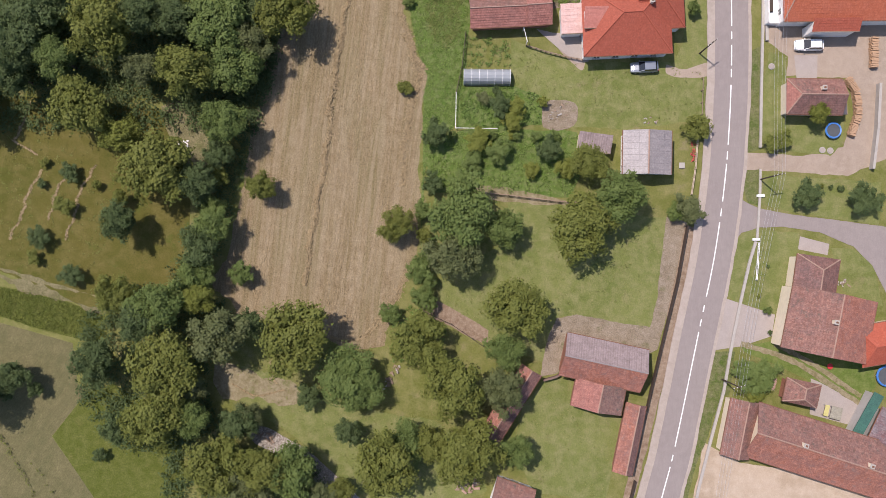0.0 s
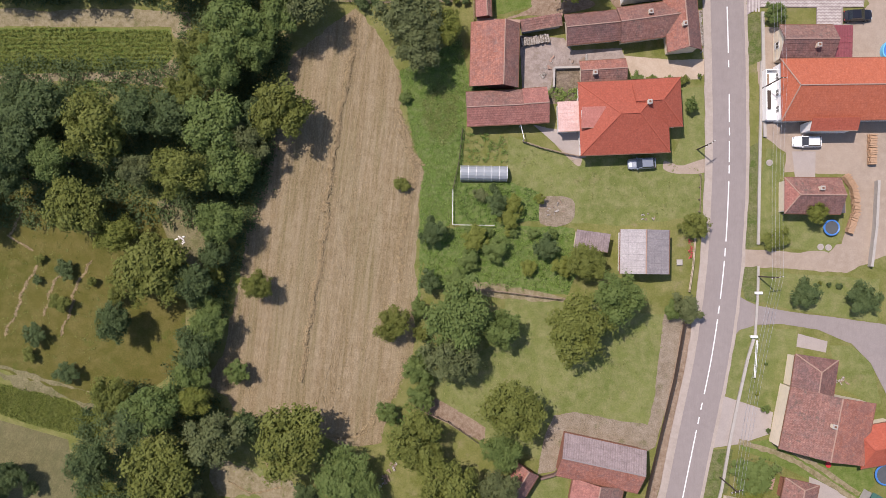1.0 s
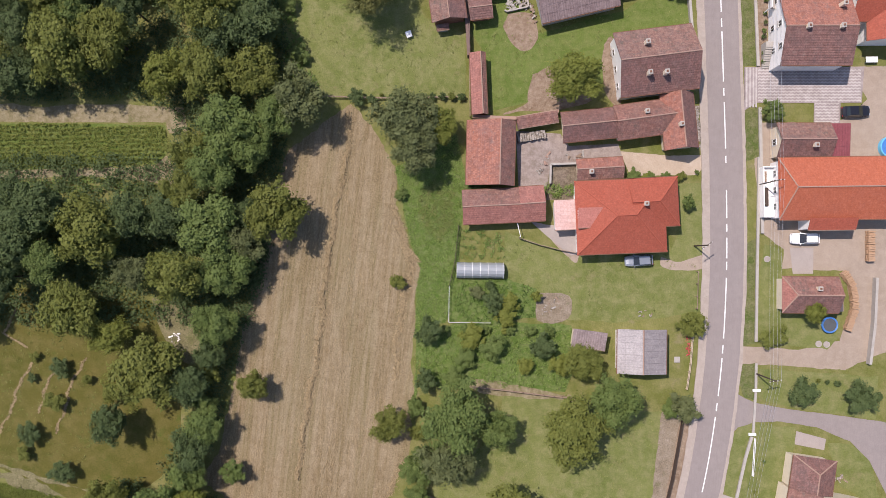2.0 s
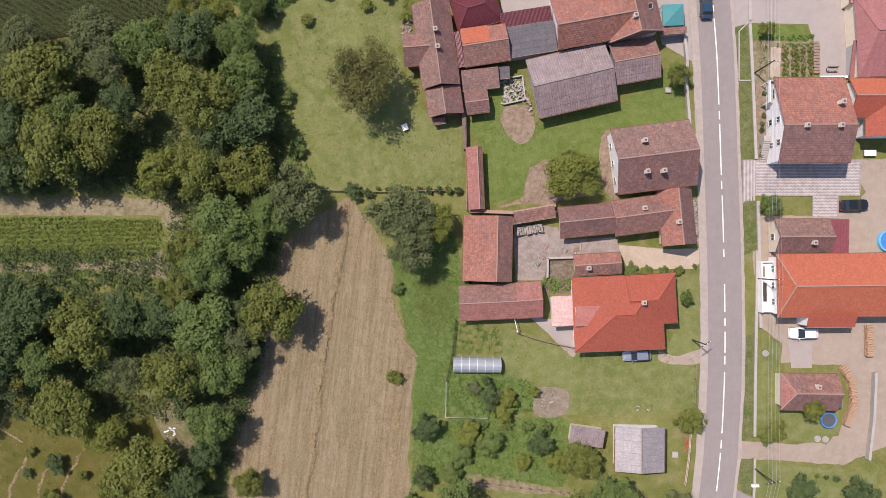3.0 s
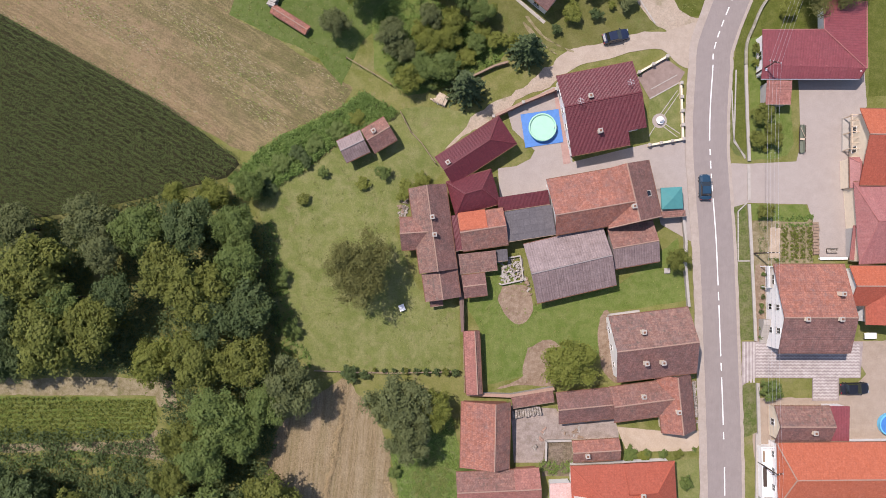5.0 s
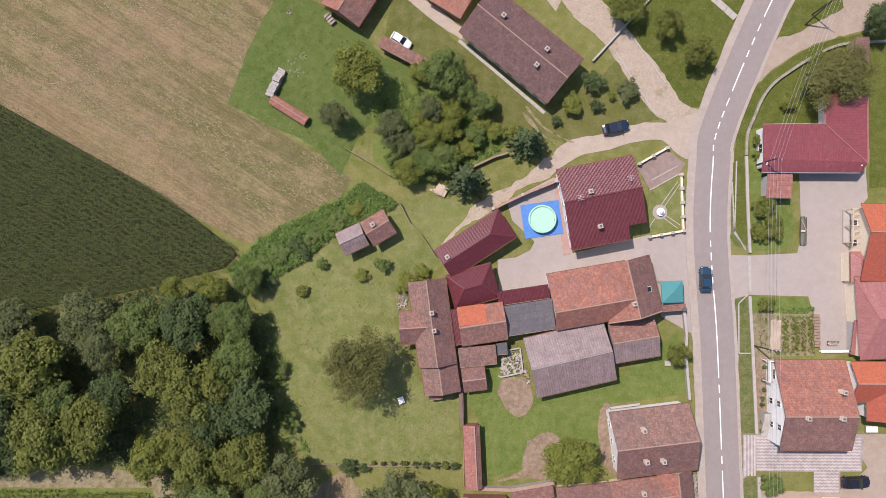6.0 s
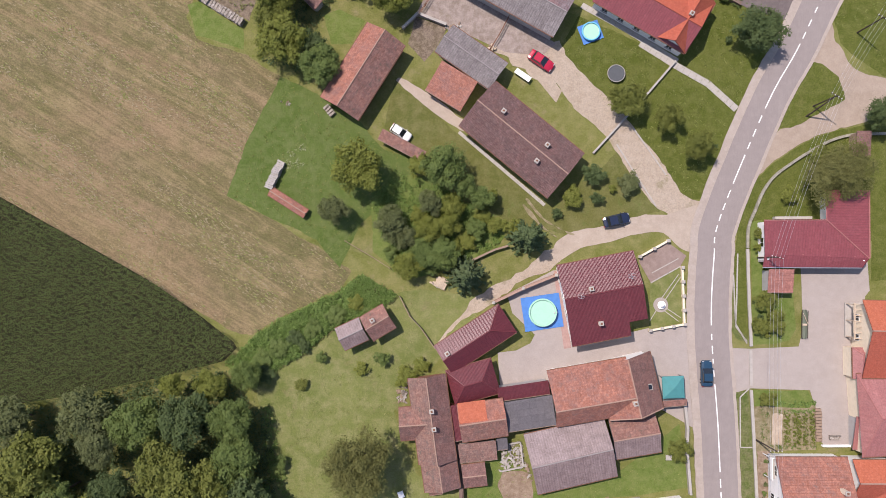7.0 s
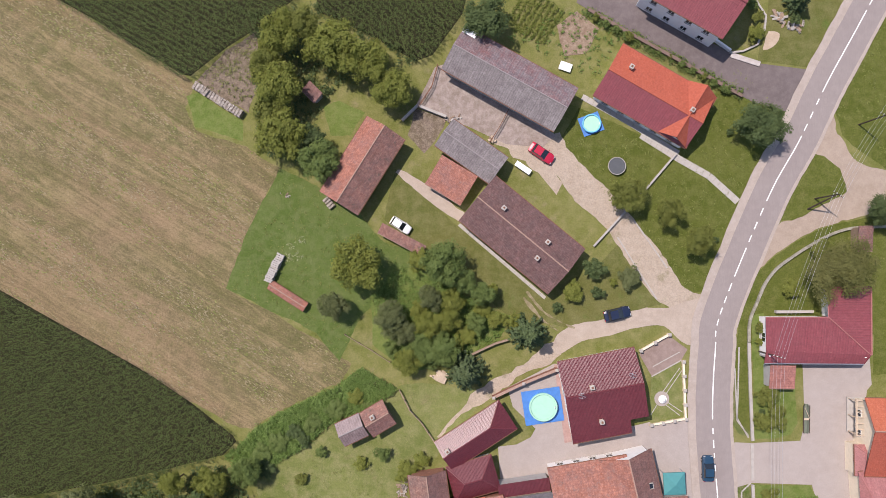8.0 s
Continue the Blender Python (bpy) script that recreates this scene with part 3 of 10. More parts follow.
def line_path(pts, steps=8):
    """An open line rounded through its points."""
    out, n = [], len(pts)
    for i in range(n - 1):
        p0, p1, p2, p3 = (Vector(pts[min(max(i + k, 0), n - 1)]) for k in (-1, 0, 1, 2))
        for s in range(steps):
            t = s / steps
            out.append(0.5 * ((2 * p1) + (p2 - p0) * t + (2 * p0 - 5 * p1 + 4 * p2 - p3) * t * t + (3 * p1 - p0 - 3 * p2 + p3) * t ** 3))
    return out + [Vector(pts[-1])]


def ribbon(name, label, mat, pts, left, right, z, rough=0.0, category="road", steps=8, seed=3):
    """A band along a line, from left to right metres off it (to its right counts positive)."""
    rnd = random.Random(seed)
    line = line_path(pts, steps)
    bm, rows = bmesh.new(), []
    for i, p in enumerate(line):
        d = (line[min(i + 1, len(line) - 1)] - line[max(i - 1, 0)]).normalized()
        s = Vector((d.y, -d.x))
        a, b = p + s * (left + rnd.uniform(-rough, rough)), p + s * (right + rnd.uniform(-rough, rough))
        rows.append([bm.verts.new((a.x, a.y, -0.05)), bm.verts.new((a.x, a.y, z)), bm.verts.new((b.x, b.y, z)), bm.verts.new((b.x, b.y, -0.05))])
    for r, q in zip(rows, rows[1:]):
        for k in range(3):
            bm.faces.new((r[k], r[k + 1], q[k + 1], q[k]))
    bmesh.ops.recalc_face_normals(bm, faces=bm.faces[:])
    if max(bm.faces, key=lambda f: f.calc_area()).normal.z < 0:
        bmesh.ops.reverse_faces(bm, faces=bm.faces[:])
    return tagged(new(name, mesh_of(name, bm, M[mat])), label, category, kind="structure")


def slope(p0, p1, q1, q0, course=0.36, step=0.035, thick=0.14):
    """One roof slope as a slab with stepped courses: eave from p0 to p1, ridge from q0 to q1. UV in metres."""
    p0, p1, q1, q0 = (Vector(v) for v in (p0, p1, q1, q0))
    e = (p1 - p0).normalized()
    up = ((q0 + q1) / 2 - p0)
    up = (up - e * up.dot(e))
    run = up.length
    nrm = e.cross(up).normalized()
    if nrm.z < 0:
        nrm = -nrm
    n = max(1, round(run / course))
    bm = bmesh.new()
    uvl = bm.loops.layers.uv.new("UVMap")
    shift = p0.x * 0.37 + p0.y * 0.61

    def quad(vs):
        f = bm.faces.new([bm.verts.new(v) for v in vs])
        for lp in f.loops:
            d = lp.vert.co - p0
            lp[uvl].uv = (d.dot(e) + shift, d.dot(up) / run)
        return f
    for i in range(n):
        a, b = i / n, (i + 1) / n
        l0, l1, h0, h1 = p0.lerp(q0, a), p1.lerp(q1, a), p0.lerp(q0, b), p1.lerp(q1, b)
        quad((l0 + nrm * step, l1 + nrm * step, h1, h0))
        quad((l0, l1, l1 + nrm * step, l0 + nrm * step))
    d = nrm * thick
    quad((q0 - d, q1 - d, p1 - d, p0 - d))
    quad((p0 - d, p1 - d, p1, p0)), quad((p1 - d, q1 - d, q1, p1)), quad((q0 - d, p0 - d, p0, q0))
    if (q1 - q0).length > 0.01:
        quad((q1 - d, q0 - d, q0, q1))
    return bm


def ridge_line(p, q, r=0.10):
    """Capping tiles along one ridge or hip, each a little thicker at its lower end."""
    p, q = Vector(p), Vector(q)
    n = max(1, int((q - p).length / 0.42))
    pts, rad = [], []
    for i in range(n):
        pts += [p.lerp(q, i / n), p.lerp(q, (i + 0.94) / n)]
        rad += [r * 1.12, r * 0.88]
    return tube(pts, rad, 6)


CAP = {"ash_sheet": "grey_cap", "slate_sheet": "grey_cap", "wine_sheet": "wine_cap", "tile_red": "red_cap", "tile_orange": "red_cap", "wine": "wine_cap", "magenta": "wine_cap", "grey_red": "grey_cap", "grey_sheet": "grey_cap", "dark_sheet": "grey_cap", "pale_sheet": "grey_cap", "pink_metal": "pink_cap"}
WIN = {}


def window_meshes(w, h):
    if (w, h) not in WIN:
        bm = bmesh.new()
        for a in ((-w / 2, -w / 2 + 0.05, 0, h), (w / 2 - 0.05, w / 2, 0, h), (-w / 2, w / 2, 0, 0.05), (-w / 2, w / 2, h - 0.05, h), (-0.025, 0.025, 0, h)):
            add_box(bm, a[0], a[1], -0.07, 0.02, a[2], a[3])
        WIN[w, h] = (mesh_of("window_frame", bm, M["white_paint"]), mesh_of("pane", box(-w / 2 + 0.05, w / 2 - 0.05, -0.045, 0.01, 0.05, h - 0.05), M["glass"]),
                     mesh_of("window_sill", box(-w / 2 - 0.08, w / 2 + 0.08, -0.2, 0.02, -0.06, 0.0), M["pale_concrete"]))
    return WIN[w, h]


def window(parent, x, y, z, yaw, w=1.0, h=1.2):
    """A window in the wall; its own -y looks out."""
    f, p, s = window_meshes(w, h)
    ob = part("window", f, None, parent)
    ob.matrix_basis = pose(x, y, z, 0, 0, yaw)
    part("pane", p, None, ob, "dark window pane"), part("window_sill", s, None, ob)


def chimney(parent, x, y, z0, z1, mat="cream_wall", w=0.55):
    bm = box(x - w / 2, x + w / 2, y - w / 2, y + w / 2, z0, z1)
    ob = part("chimney", bm, M[mat], parent, "plastered chimney stack")
    part("chimney_cap", box(x - w * 0.62, x + w * 0.62, y - w * 0.62, y + w * 0.62, z1, z1 + 0.1, 0.03), M["pale_concrete"], ob)
    part("flue", box(x - w * 0.25, x + w * 0.25, y - w * 0.25, y + w * 0.25, z1 + 0.1, z1 + 0.22), M["rust"], ob, "sooty flue opening")


def building(name, label, x, y, yaw, L, W, eave, rise=2.0, roof="tile_old", roof2=None, wall="white_wall", hip0=0.0, hip1=0.0, shift=0.0,
             over=0.4, chimneys=(), sides="", floors=1, course=0.36, step=0.035, category="house", parent=None, skylights=(), roof0=None, eave_n=None, cut=None):
    """A building under a ridged roof: L by W metres at the eaves, ridge along its own x, shifted in y; hip0 and hip1: metres the ridge ends draw in.
    roof covers the +y slope (and hips), roof2 the -y slope. sides: walls that have windows. eave_n: another height for the +y eave.
    cut: length and depth of the piece that the -y slope lacks at its +x end."""
    step = 0.012 if roof in ("tile_red", "tile_orange", "tile_coral", "tile_salmon") else step
    top = base(name, label, category, x, y, yaw) if parent is None else parent
    m = Matrix.Identity(4) if parent is None else parent.matrix_basis.inverted() @ pose(x, y, 0, 0, 0, yaw)

    def add(nm, bm, mt, lab=""):
        bmesh.ops.transform(bm, matrix=m, verts=bm.verts[:])
        return part(nm, bm, mt, top, lab)
    hx, hy, zr, ys = L / 2, W / 2, eave + rise, shift
    a0, a1 = -hx + hip0, hx - hip1
    r0, r1 = (a0, ys, zr), (a1, ys, zr)
    roof2 = roof2 or roof
    en = eave if eave_n is None else eave_n
    add("roof_slope", slope((hx, hy, en), (-hx, hy, en), r0, r1, course, step), M[roof])
    if cut:
        xc, yc = hx - cut[0], -hy + cut[1]
        zc = eave + rise * cut[1] / (hy + ys)
        add("roof_slope", slope((-hx, -hy, eave), (xc, -hy, eave), (xc, ys, zr), r0, course, step), M[roof2])
        add("roof_slope", slope((xc, yc, zc), (hx, yc, zc), r1, (xc, ys, zr), course, step), M[roof2])
    else:
        add("roof_slope", slope((-hx, -hy, eave), (hx, -hy, eave), r1, r0, course, step), M[roof2])
    segs = [(r0, r1)]
    if hip0:
        add("roof_hip", slope((-hx, hy, eave), (-hx, -hy, eave), r0, r0, course, step), M[roof0 or roof2])
        segs += [((-hx, hy, eave), r0), ((-hx, -hy, eave), r0)]
    if hip1:
        add("roof_hip", slope((hx, -hy, eave), (hx, hy, eave), r1, r1, course, step), M[roof])
        segs += [((hx, hy, eave), r1), ((hx, -hy, eave), r1)]
    for p, q in segs:
        if (Vector(p) - Vector(q)).length > 0.3:
            add("ridge_cap", ridge_line(Vector(p) + Vector((0, 0, 0.03)), Vector(q) + Vector((0, 0, 0.03))), M[CAP.get(roof, "terracotta")])
    # walls with gables under the slopes, 0.25 m thick
    ox, oy = hx - over, hy - over
    drop = 0.2
    zy0 = en + (zr - en) * (over / (hy - ys)) - drop
    zy1 = eave + rise * (over / (hy + ys)) - drop
    bm = bmesh.new()
    t = 0.25
    add_box(bm, -ox, ox, oy - t, oy, -0.1, zy0)
    if cut:
        add_box(bm, -ox, xc - over, -oy, -oy + t, -0.1, zy1)
        add_box(bm, xc - over - t, xc - over, -oy + t, yc + over, -0.1, zy1)
        add_box(bm, xc - over, ox - t, yc + over, yc + over + t, -0.1, zy1)
    else:
        add_box(bm, -ox, ox, -oy, -oy + t, -0.1, zy1)
    for sx, hip in ((-1, hip0), (1, hip1)):
        xs = sorted((sx * ox, sx * (ox - t)))
        zz = eave + (rise * over / hip if hip else 0) - drop
        if hip:
            add_box(bm, xs[0], xs[1], -oy + t, oy - t, -0.1, min(zz, zy0, zy1))
        else:
            lo_y = yc + over if cut and sx > 0 else -oy + t
            out = [(lo_y, -0.1), (oy - t, -0.1), (oy - t, zy0), (ys, zr - drop - 0.05), (lo_y, zy1 + (rise * (lo_y + oy - t) / (hy + ys)))]
            lo, hi = [bm.verts.new((xs[0], a, b)) for a, b in out], [bm.verts.new((xs[1], a, b)) for a, b in out]
            bm.faces.new(lo[::-1]), bm.faces.new(hi)
            for i in range(5):
                bm.faces.new((lo[i], lo[(i + 1) % 5], hi[(i + 1) % 5], hi[i]))
    add("wall", bm, M[wall])
    for sy in (1, -1):
        ge, gx = (en if sy > 0 else eave) - 0.06, hx - (cut[0] if cut and sy < 0 else 0)
        g = beam((-hx, sy * (hy + 0.06), ge), (gx, sy * (hy + 0.06), ge), 0.12, 0.10)
        add("gutter", g, M["rust"], "rusty rain gutter")
    my = m.to_euler().z
    for side in sides:
        n = max(1, int((2 * (oy if side in "we" else ox)) / 2.6))
        for fl in range(floors):
            for i in range(n):
                u = ((i + 0.5) / n - 0.5) * 2 * ((oy if side in "we" else ox) - 0.5)
                px, py, a = {"w": (-ox, u, -90), "e": (ox, u, 90), "n": (u, oy, 180), "s": (u, -oy, 0)}[side]
                q = m @ Vector((px, py, 0.9 + 2.7 * fl))
                if 0.9 + 2.7 * fl + 1.3 < eave + 0.2:
                    window(top, q.x, q.y, q.z, a + math.degrees(my))
    for cx, cy in chimneys:
        zs = zr - (zr - en if cy > ys else rise) * abs(cy - ys) / (hy - ys if cy > ys else hy + ys)
        q = m @ Vector((cx, cy, 0))
        chimney(top, q.x, q.y, zs - 0.4, max(zs + 0.7, zr - 0.1), "brick_wall" if wall in ("brick_wall", "grey_wall") else "cream_wall")
    for cx, cy in skylights:
        zs = eave + rise * (1 - abs(cy - ys) / (hy - ys if cy > ys else hy + ys))
        q = m @ Vector((cx, cy, zs + 0.1))
        w = part("roof_window", box(q.x - 0.35, q.x + 0.35, q.y - 0.45, q.y + 0.45, q.z - 0.15, q.z + 0.08, 0.03), M["pale_concrete"], top, "pale framed roof window")
        part("pane", box(q.x - 0.24, q.x + 0.24, q.y - 0.34, q.y + 0.34, q.z + 0.06, q.z + 0.10), M["glass"], w)
    return top


def lean_to(name, label, x, y, yaw, L, W, low, high, roof="grey_sheet", wall="grey_wall", over=0.2, category="shed", closed=True, course=0.9, step=0.03, parent=None):
    """A shed under one slope that rises towards its own +y."""
    top = base(name, label, category, x, y, yaw) if parent is None else parent
    m = Matrix.Identity(4) if parent is None else parent.matrix_basis.inverted() @ pose(x, y, 0, 0, 0, yaw)

    def add(nm, bm, mt, lab=""):
        bmesh.ops.transform(bm, matrix=m, verts=bm.verts[:])
        return part(nm, bm, mt, top, lab)
    hx, hy = L / 2, W / 2
    add("roof_slope", slope((-hx, -hy, low), (hx, -hy, low), (hx, hy, high), (-hx, hy, high), course, step, 0.1), M[roof])
    ox, oy = hx - over, hy - over
    zl, zh = low + (high - low) * over / W - 0.12, high - (high - low) * over / W - 0.12
    if closed:
        bm = bmesh.new()
        v = [bm.verts.new(c) for c in ((-ox, -oy, -0.1), (ox, -oy, -0.1), (ox, oy, -0.1), (-ox, oy, -0.1), (-ox, -oy, zl), (ox, -oy, zl), (ox, oy, zh), (-ox, oy, zh))]
        for f in ((0, 1, 5, 4), (1, 2, 6, 5), (2, 3, 7, 6), (3, 0, 4, 7), (7, 6, 5, 4)):
            bm.faces.new([v[i] for i in f])
        add("wall", bm, M[wall])
    else:
        for sx in (-1, 1):
            for sy, zz in ((-1, zl), (1, zh)):
                add("post", beam((sx * ox, sy * oy, -0.1), (sx * ox, sy * oy, zz), 0.14), M["wood"])
    add("fascia", beam((-hx, -hy - 0.05, low - 0.05), (hx, -hy - 0.05, low - 0.05), 0.08, 0.16), M["wood"])
    return top


# ---- plants
def leaf_cloud(name, mat, centres, normals, size, jitter, rnd, lean=0.55, long=1.5, corners=4):
    """One mesh of many single leaves, of three or four corners each, round the given places."""
    n = len(centres)
    c = centres + rnd.normal(0, jitter, (n, 3))
    d = normals + rnd.normal(0, lean, (n, 3))
    d /= np.linalg.norm(d, axis=1)[:, None] + 1e-9
    r = rnd.normal(0, 1, (n, 3))
    u = np.cross(d, r)
    u /= np.linalg.norm(u, axis=1)[:, None] + 1e-9
    w = np.cross(d, u)
    s = size * rnd.uniform(0.6, 1.35, (n, 1))
    u, w = u * s * long / 2, w * s / 2
    if corners == 4:
        v = np.stack([c - u, c + w * 0.9 - d * s * 0.08, c + u, c - w * 0.9 - d * s * 0.08], 1).reshape(-1, 3)
    else:
        v = np.stack([c - u * 0.8 - w, c - u * 0.8 + w, c + u], 1).reshape(-1, 3)
    k = corners
    me = bpy.data.meshes.new(name)
    me.vertices.add(k * n), me.loops.add(k * n), me.polygons.add(n)
    me.vertices.foreach_set("co", v.astype(np.float32).ravel())
    me.loops.foreach_set("vertex_index", np.arange(k * n, dtype=np.int32))
    me.polygons.foreach_set("loop_start", np.arange(0, k * n, k, dtype=np.int32))
    me.update(calc_edges=True)
    me.materials.append(mat)
    return me


def crown(name, mat, seed, lobes, clumps, leaves, size, tall=0.75, spread=0.8, ragged=0.05, tight=0.072):
    """A tree crown of radius 1 round its own middle: many small boughs set over an uneven dome, each a bundle of leaf clumps, with dark gaps between them."""
    rnd = np.random.RandomState(seed)
    n = lobes * 2
    a = np.arange(n) * 2.39996 + rnd.normal(0, 0.35, n)
    f1, f2 = rnd.uniform(0, math.tau, 2)
    edge = 1 + 0.13 * np.sin(2 * a + f1) + 0.10 * np.sin(3 * a + f2) + rnd.normal(0, 0.07, n)
    q = np.sqrt((np.arange(n) + 0.4) / n) * spread * edge
    dome = np.sqrt(np.clip(1 - (q / (1.05 * edge)) ** 2, 0.02, 1))
    lc = np.stack([q * np.cos(a), q * np.sin(a), (dome * 0.95 - 0.25) * tall + rnd.normal(0, 0.13, n)], 1)
    lr = rnd.uniform(0.13, 0.27, n) * (1.2 - 0.4 * q)
    low = np.stack([0.55 * q * np.cos(a), 0.55 * q * np.sin(a), np.full(n, -0.15)], 1)[::3]
    lc, lr = np.concatenate([lc, low]), np.concatenate([lr, np.full(len(low), 0.26)])
    weight = lr ** 2 / (lr ** 2).sum()
    pts, nrm, room = [], [], []
    while len(pts) < clumps:
        i = rnd.choice(len(lr), p=weight)
        d = rnd.normal(0, 1, 3)
        d /= np.linalg.norm(d)
        if d[2] < -0.3:
            continue
        p = lc[i] + d * lr[i] * rnd.uniform(0.75, 1.1)
        if (np.linalg.norm(p - lc, axis=1) / lr).min() > 0.7 or rnd.rand() < 0.1:
            pts.append(p), nrm.append(d), room.append(rnd.uniform(0.5, 1.35))
    room = np.repeat(np.array(room), leaves)[:, None]
    pts, nrm = np.repeat(np.array(pts), leaves, 0), np.repeat(np.array(nrm), leaves, 0)
    nrm = nrm + np.array((0, 0, 0.5))
    pts = pts + rnd.normal(0, tight, pts.shape) * room + rnd.normal(0, ragged * 0.3, pts.shape)
    return leaf_cloud(name, mat, pts, nrm, size, 0.01, rnd, 0.28, 1.4, 3)


def trunk_mesh(seed, limbs=6):
    """A tapered trunk from the ground (z = -1) to the crown's middle with bent limbs."""
    rnd = random.Random(seed)
    bm = bmesh.new()
    add_tube(bm, [(0, 0, -1.02), (0.02, 0.01, -0.6), (0.0, 0.03, -0.2), (0.03, 0.0, 0.2)], [0.075, 0.055, 0.045, 0.02], 8)
    for i in range(limbs):
        a = i * math.tau / limbs + rnd.uniform(-0.4, 0.4)
        z = rnd.uniform(-0.45, -0.05)
        r = rnd.uniform(0.45, 0.75)
        add_tube(bm, [(0, 0, z), (r * 0.4 * math.cos(a), r * 0.4 * math.sin(a), z + 0.15), (r * math.cos(a + 0.2), r * math.sin(a + 0.2), z + rnd.uniform(0.3, 0.5))], [0.035, 0.024, 0.008], 5)
    return mesh_of("trunk", bm, M["bark"])


def spruce_crown(name, seed, whorls=11, mat="leaf_spruce"):
    """Tiers of drooping boughs that narrow to a tip."""
    rnd = np.random.RandomState(seed)
    pts, nrm = [], []
    for i in range(whorls):
        f = i / (whorls - 1)
        z, r = -0.75 + 1.95 * f, (1 - f) ** 0.8 * 0.95 + 0.06
        n = int(7 + 6 * (1 - f))
        for k in range(n):
            a = k * math.tau / n + rnd.uniform(-0.25, 0.25) + i
            rr = r * rnd.uniform(0.75, 1.1)
            m = int(30 * rr) + 6
            for s in rnd.uniform(0.12, 1, m):
                w = rnd.normal(0, 0.05) * (1.15 - s)
                pts.append((s * rr * math.cos(a) - w * math.sin(a), s * rr * math.sin(a) + w * math.cos(a), z - 0.22 * s * s * rr + rnd.normal(0, 0.015)))
                nrm.append((0.25 * math.cos(a), 0.25 * math.sin(a), 1))
    return leaf_cloud(name, M[mat], np.array(pts), np.array(nrm), 0.085, 0.01, rnd, 0.4, 2.0)


KINDS = {}
SPEC = {  # kind: (leaf material, lobes, clumps, leaves a clump, leaf size, tallness, label)
    "olive": ("leaf_olive", 15, 540, 18, 0.060, 0.8, "broad walnut tree with a dense olive-green crown"),
    "green": ("leaf_green", 17, 540, 18, 0.060, 0.8, "broadleaf tree with a full mid-green crown"),
    "dark": ("leaf_dark", 14, 540, 18, 0.060, 0.85, "dark green broadleaf tree with a lumpy crown"),
    "grey": ("leaf_grey", 16, 540, 18, 0.060, 0.8, "grey-green willow-like tree with a loose crown"),
    "light": ("leaf_light", 13, 540, 18, 0.060, 0.75, "light green fruit tree with a rounded crown"),
    "bush_green": ("leaf_green", 9, 320, 18, 0.080, 0.7, "mid-green garden shrub with a rounded outline"),
    "bush_dark": ("leaf_dark", 9, 320, 18, 0.080, 0.7, "dark green shrub with a ragged outline"),
    "bush_olive": ("leaf_olive", 9, 320, 18, 0.080, 0.7, "olive-green fruit bush with a loose crown"),
    "bush_light": ("leaf_light", 8, 320, 18, 0.080, 0.65, "bright light-green shrub in the grass"),
    "bush_grey": ("leaf_grey", 9, 320, 18, 0.080, 0.65, "silvery grey-green ornamental shrub"),
    "thin": ("leaf_brown", 18, 800, 20, 0.036, 0.8, "thinly leaved old tree with dark twigs showing"),
}
TREE_COUNT = [0]


def tree(kind, x, y, d, h, label=""):
    """A tree or shrub with crown d metres across and h metres tall."""
    TREE_COUNT[0] += 1
    k = TREE_COUNT[0]
    rnd = random.Random(k * 7 + 1)
    var = (kind, k % 3)
    if var not in KINDS:
        if kind == "spruce":
            KINDS[var] = (spruce_crown("crown", 50 + k), trunk_mesh(k, 0))
        else:
            mt, lobes, clumps, leaves, size, tall, _ = SPEC[kind]
            KINDS[var] = (crown("crown", M[mt], 100 + k, lobes, clumps, leaves, size, tall, ragged=0.06 if kind == "thin" else 0.03), trunk_mesh(k, 7 if kind == "thin" else 5))
    cm, tm = KINDS[var]
    shrub = kind.startswith("bush")
    name = "shrub" if shrub else ("spruce" if kind == "spruce" else "tree")
    lab = label or ("dark spruce with drooping tiers of boughs" if kind == "spruce" else SPEC[kind][6])
    r = d / 2
    rz = h * 0.45 if shrub else min(h * 0.5, r * 0.95)
    zc = h - (h * 0.36 * 1.25 if kind == "spruce" else rz * 0.9)
    ob = base(name, lab, "shrub" if shrub else "tree", x, y, rnd.uniform(0, 360), 0, "shrubs of the gardens" if shrub else "trees of the woods and gardens")
    c = part("crown", cm, None, ob)
    c.matrix_basis = Matrix.Translation((0, 0, zc)) @ Matrix.Diagonal((r * rnd.uniform(0.86, 1.06), r * rnd.uniform(0.86, 1.06), rz if kind != "spruce" else zc / 0.95, 1))
    t = part("trunk", tm, None, ob)
    t.matrix_basis = Matrix.Translation((0, 0, zc)) @ Matrix.Diagonal((r * 0.75, r * 0.75, zc, 1))
    return ob


def inside(pts, poly):
    """Which of the points lie in the outline."""
    x, y = pts[:, 0], pts[:, 1]
    res = np.zeros(len(pts), bool)
    for (x0, y0), (x1, y1) in zip(poly, poly[1:] + poly[:1]):
        hit = (y0 > y) != (y1 > y)
        res ^= hit & (x < (x1 - x0) * (y - y0) / ((y1 - y0) or 1e-9) + x0)
    return res


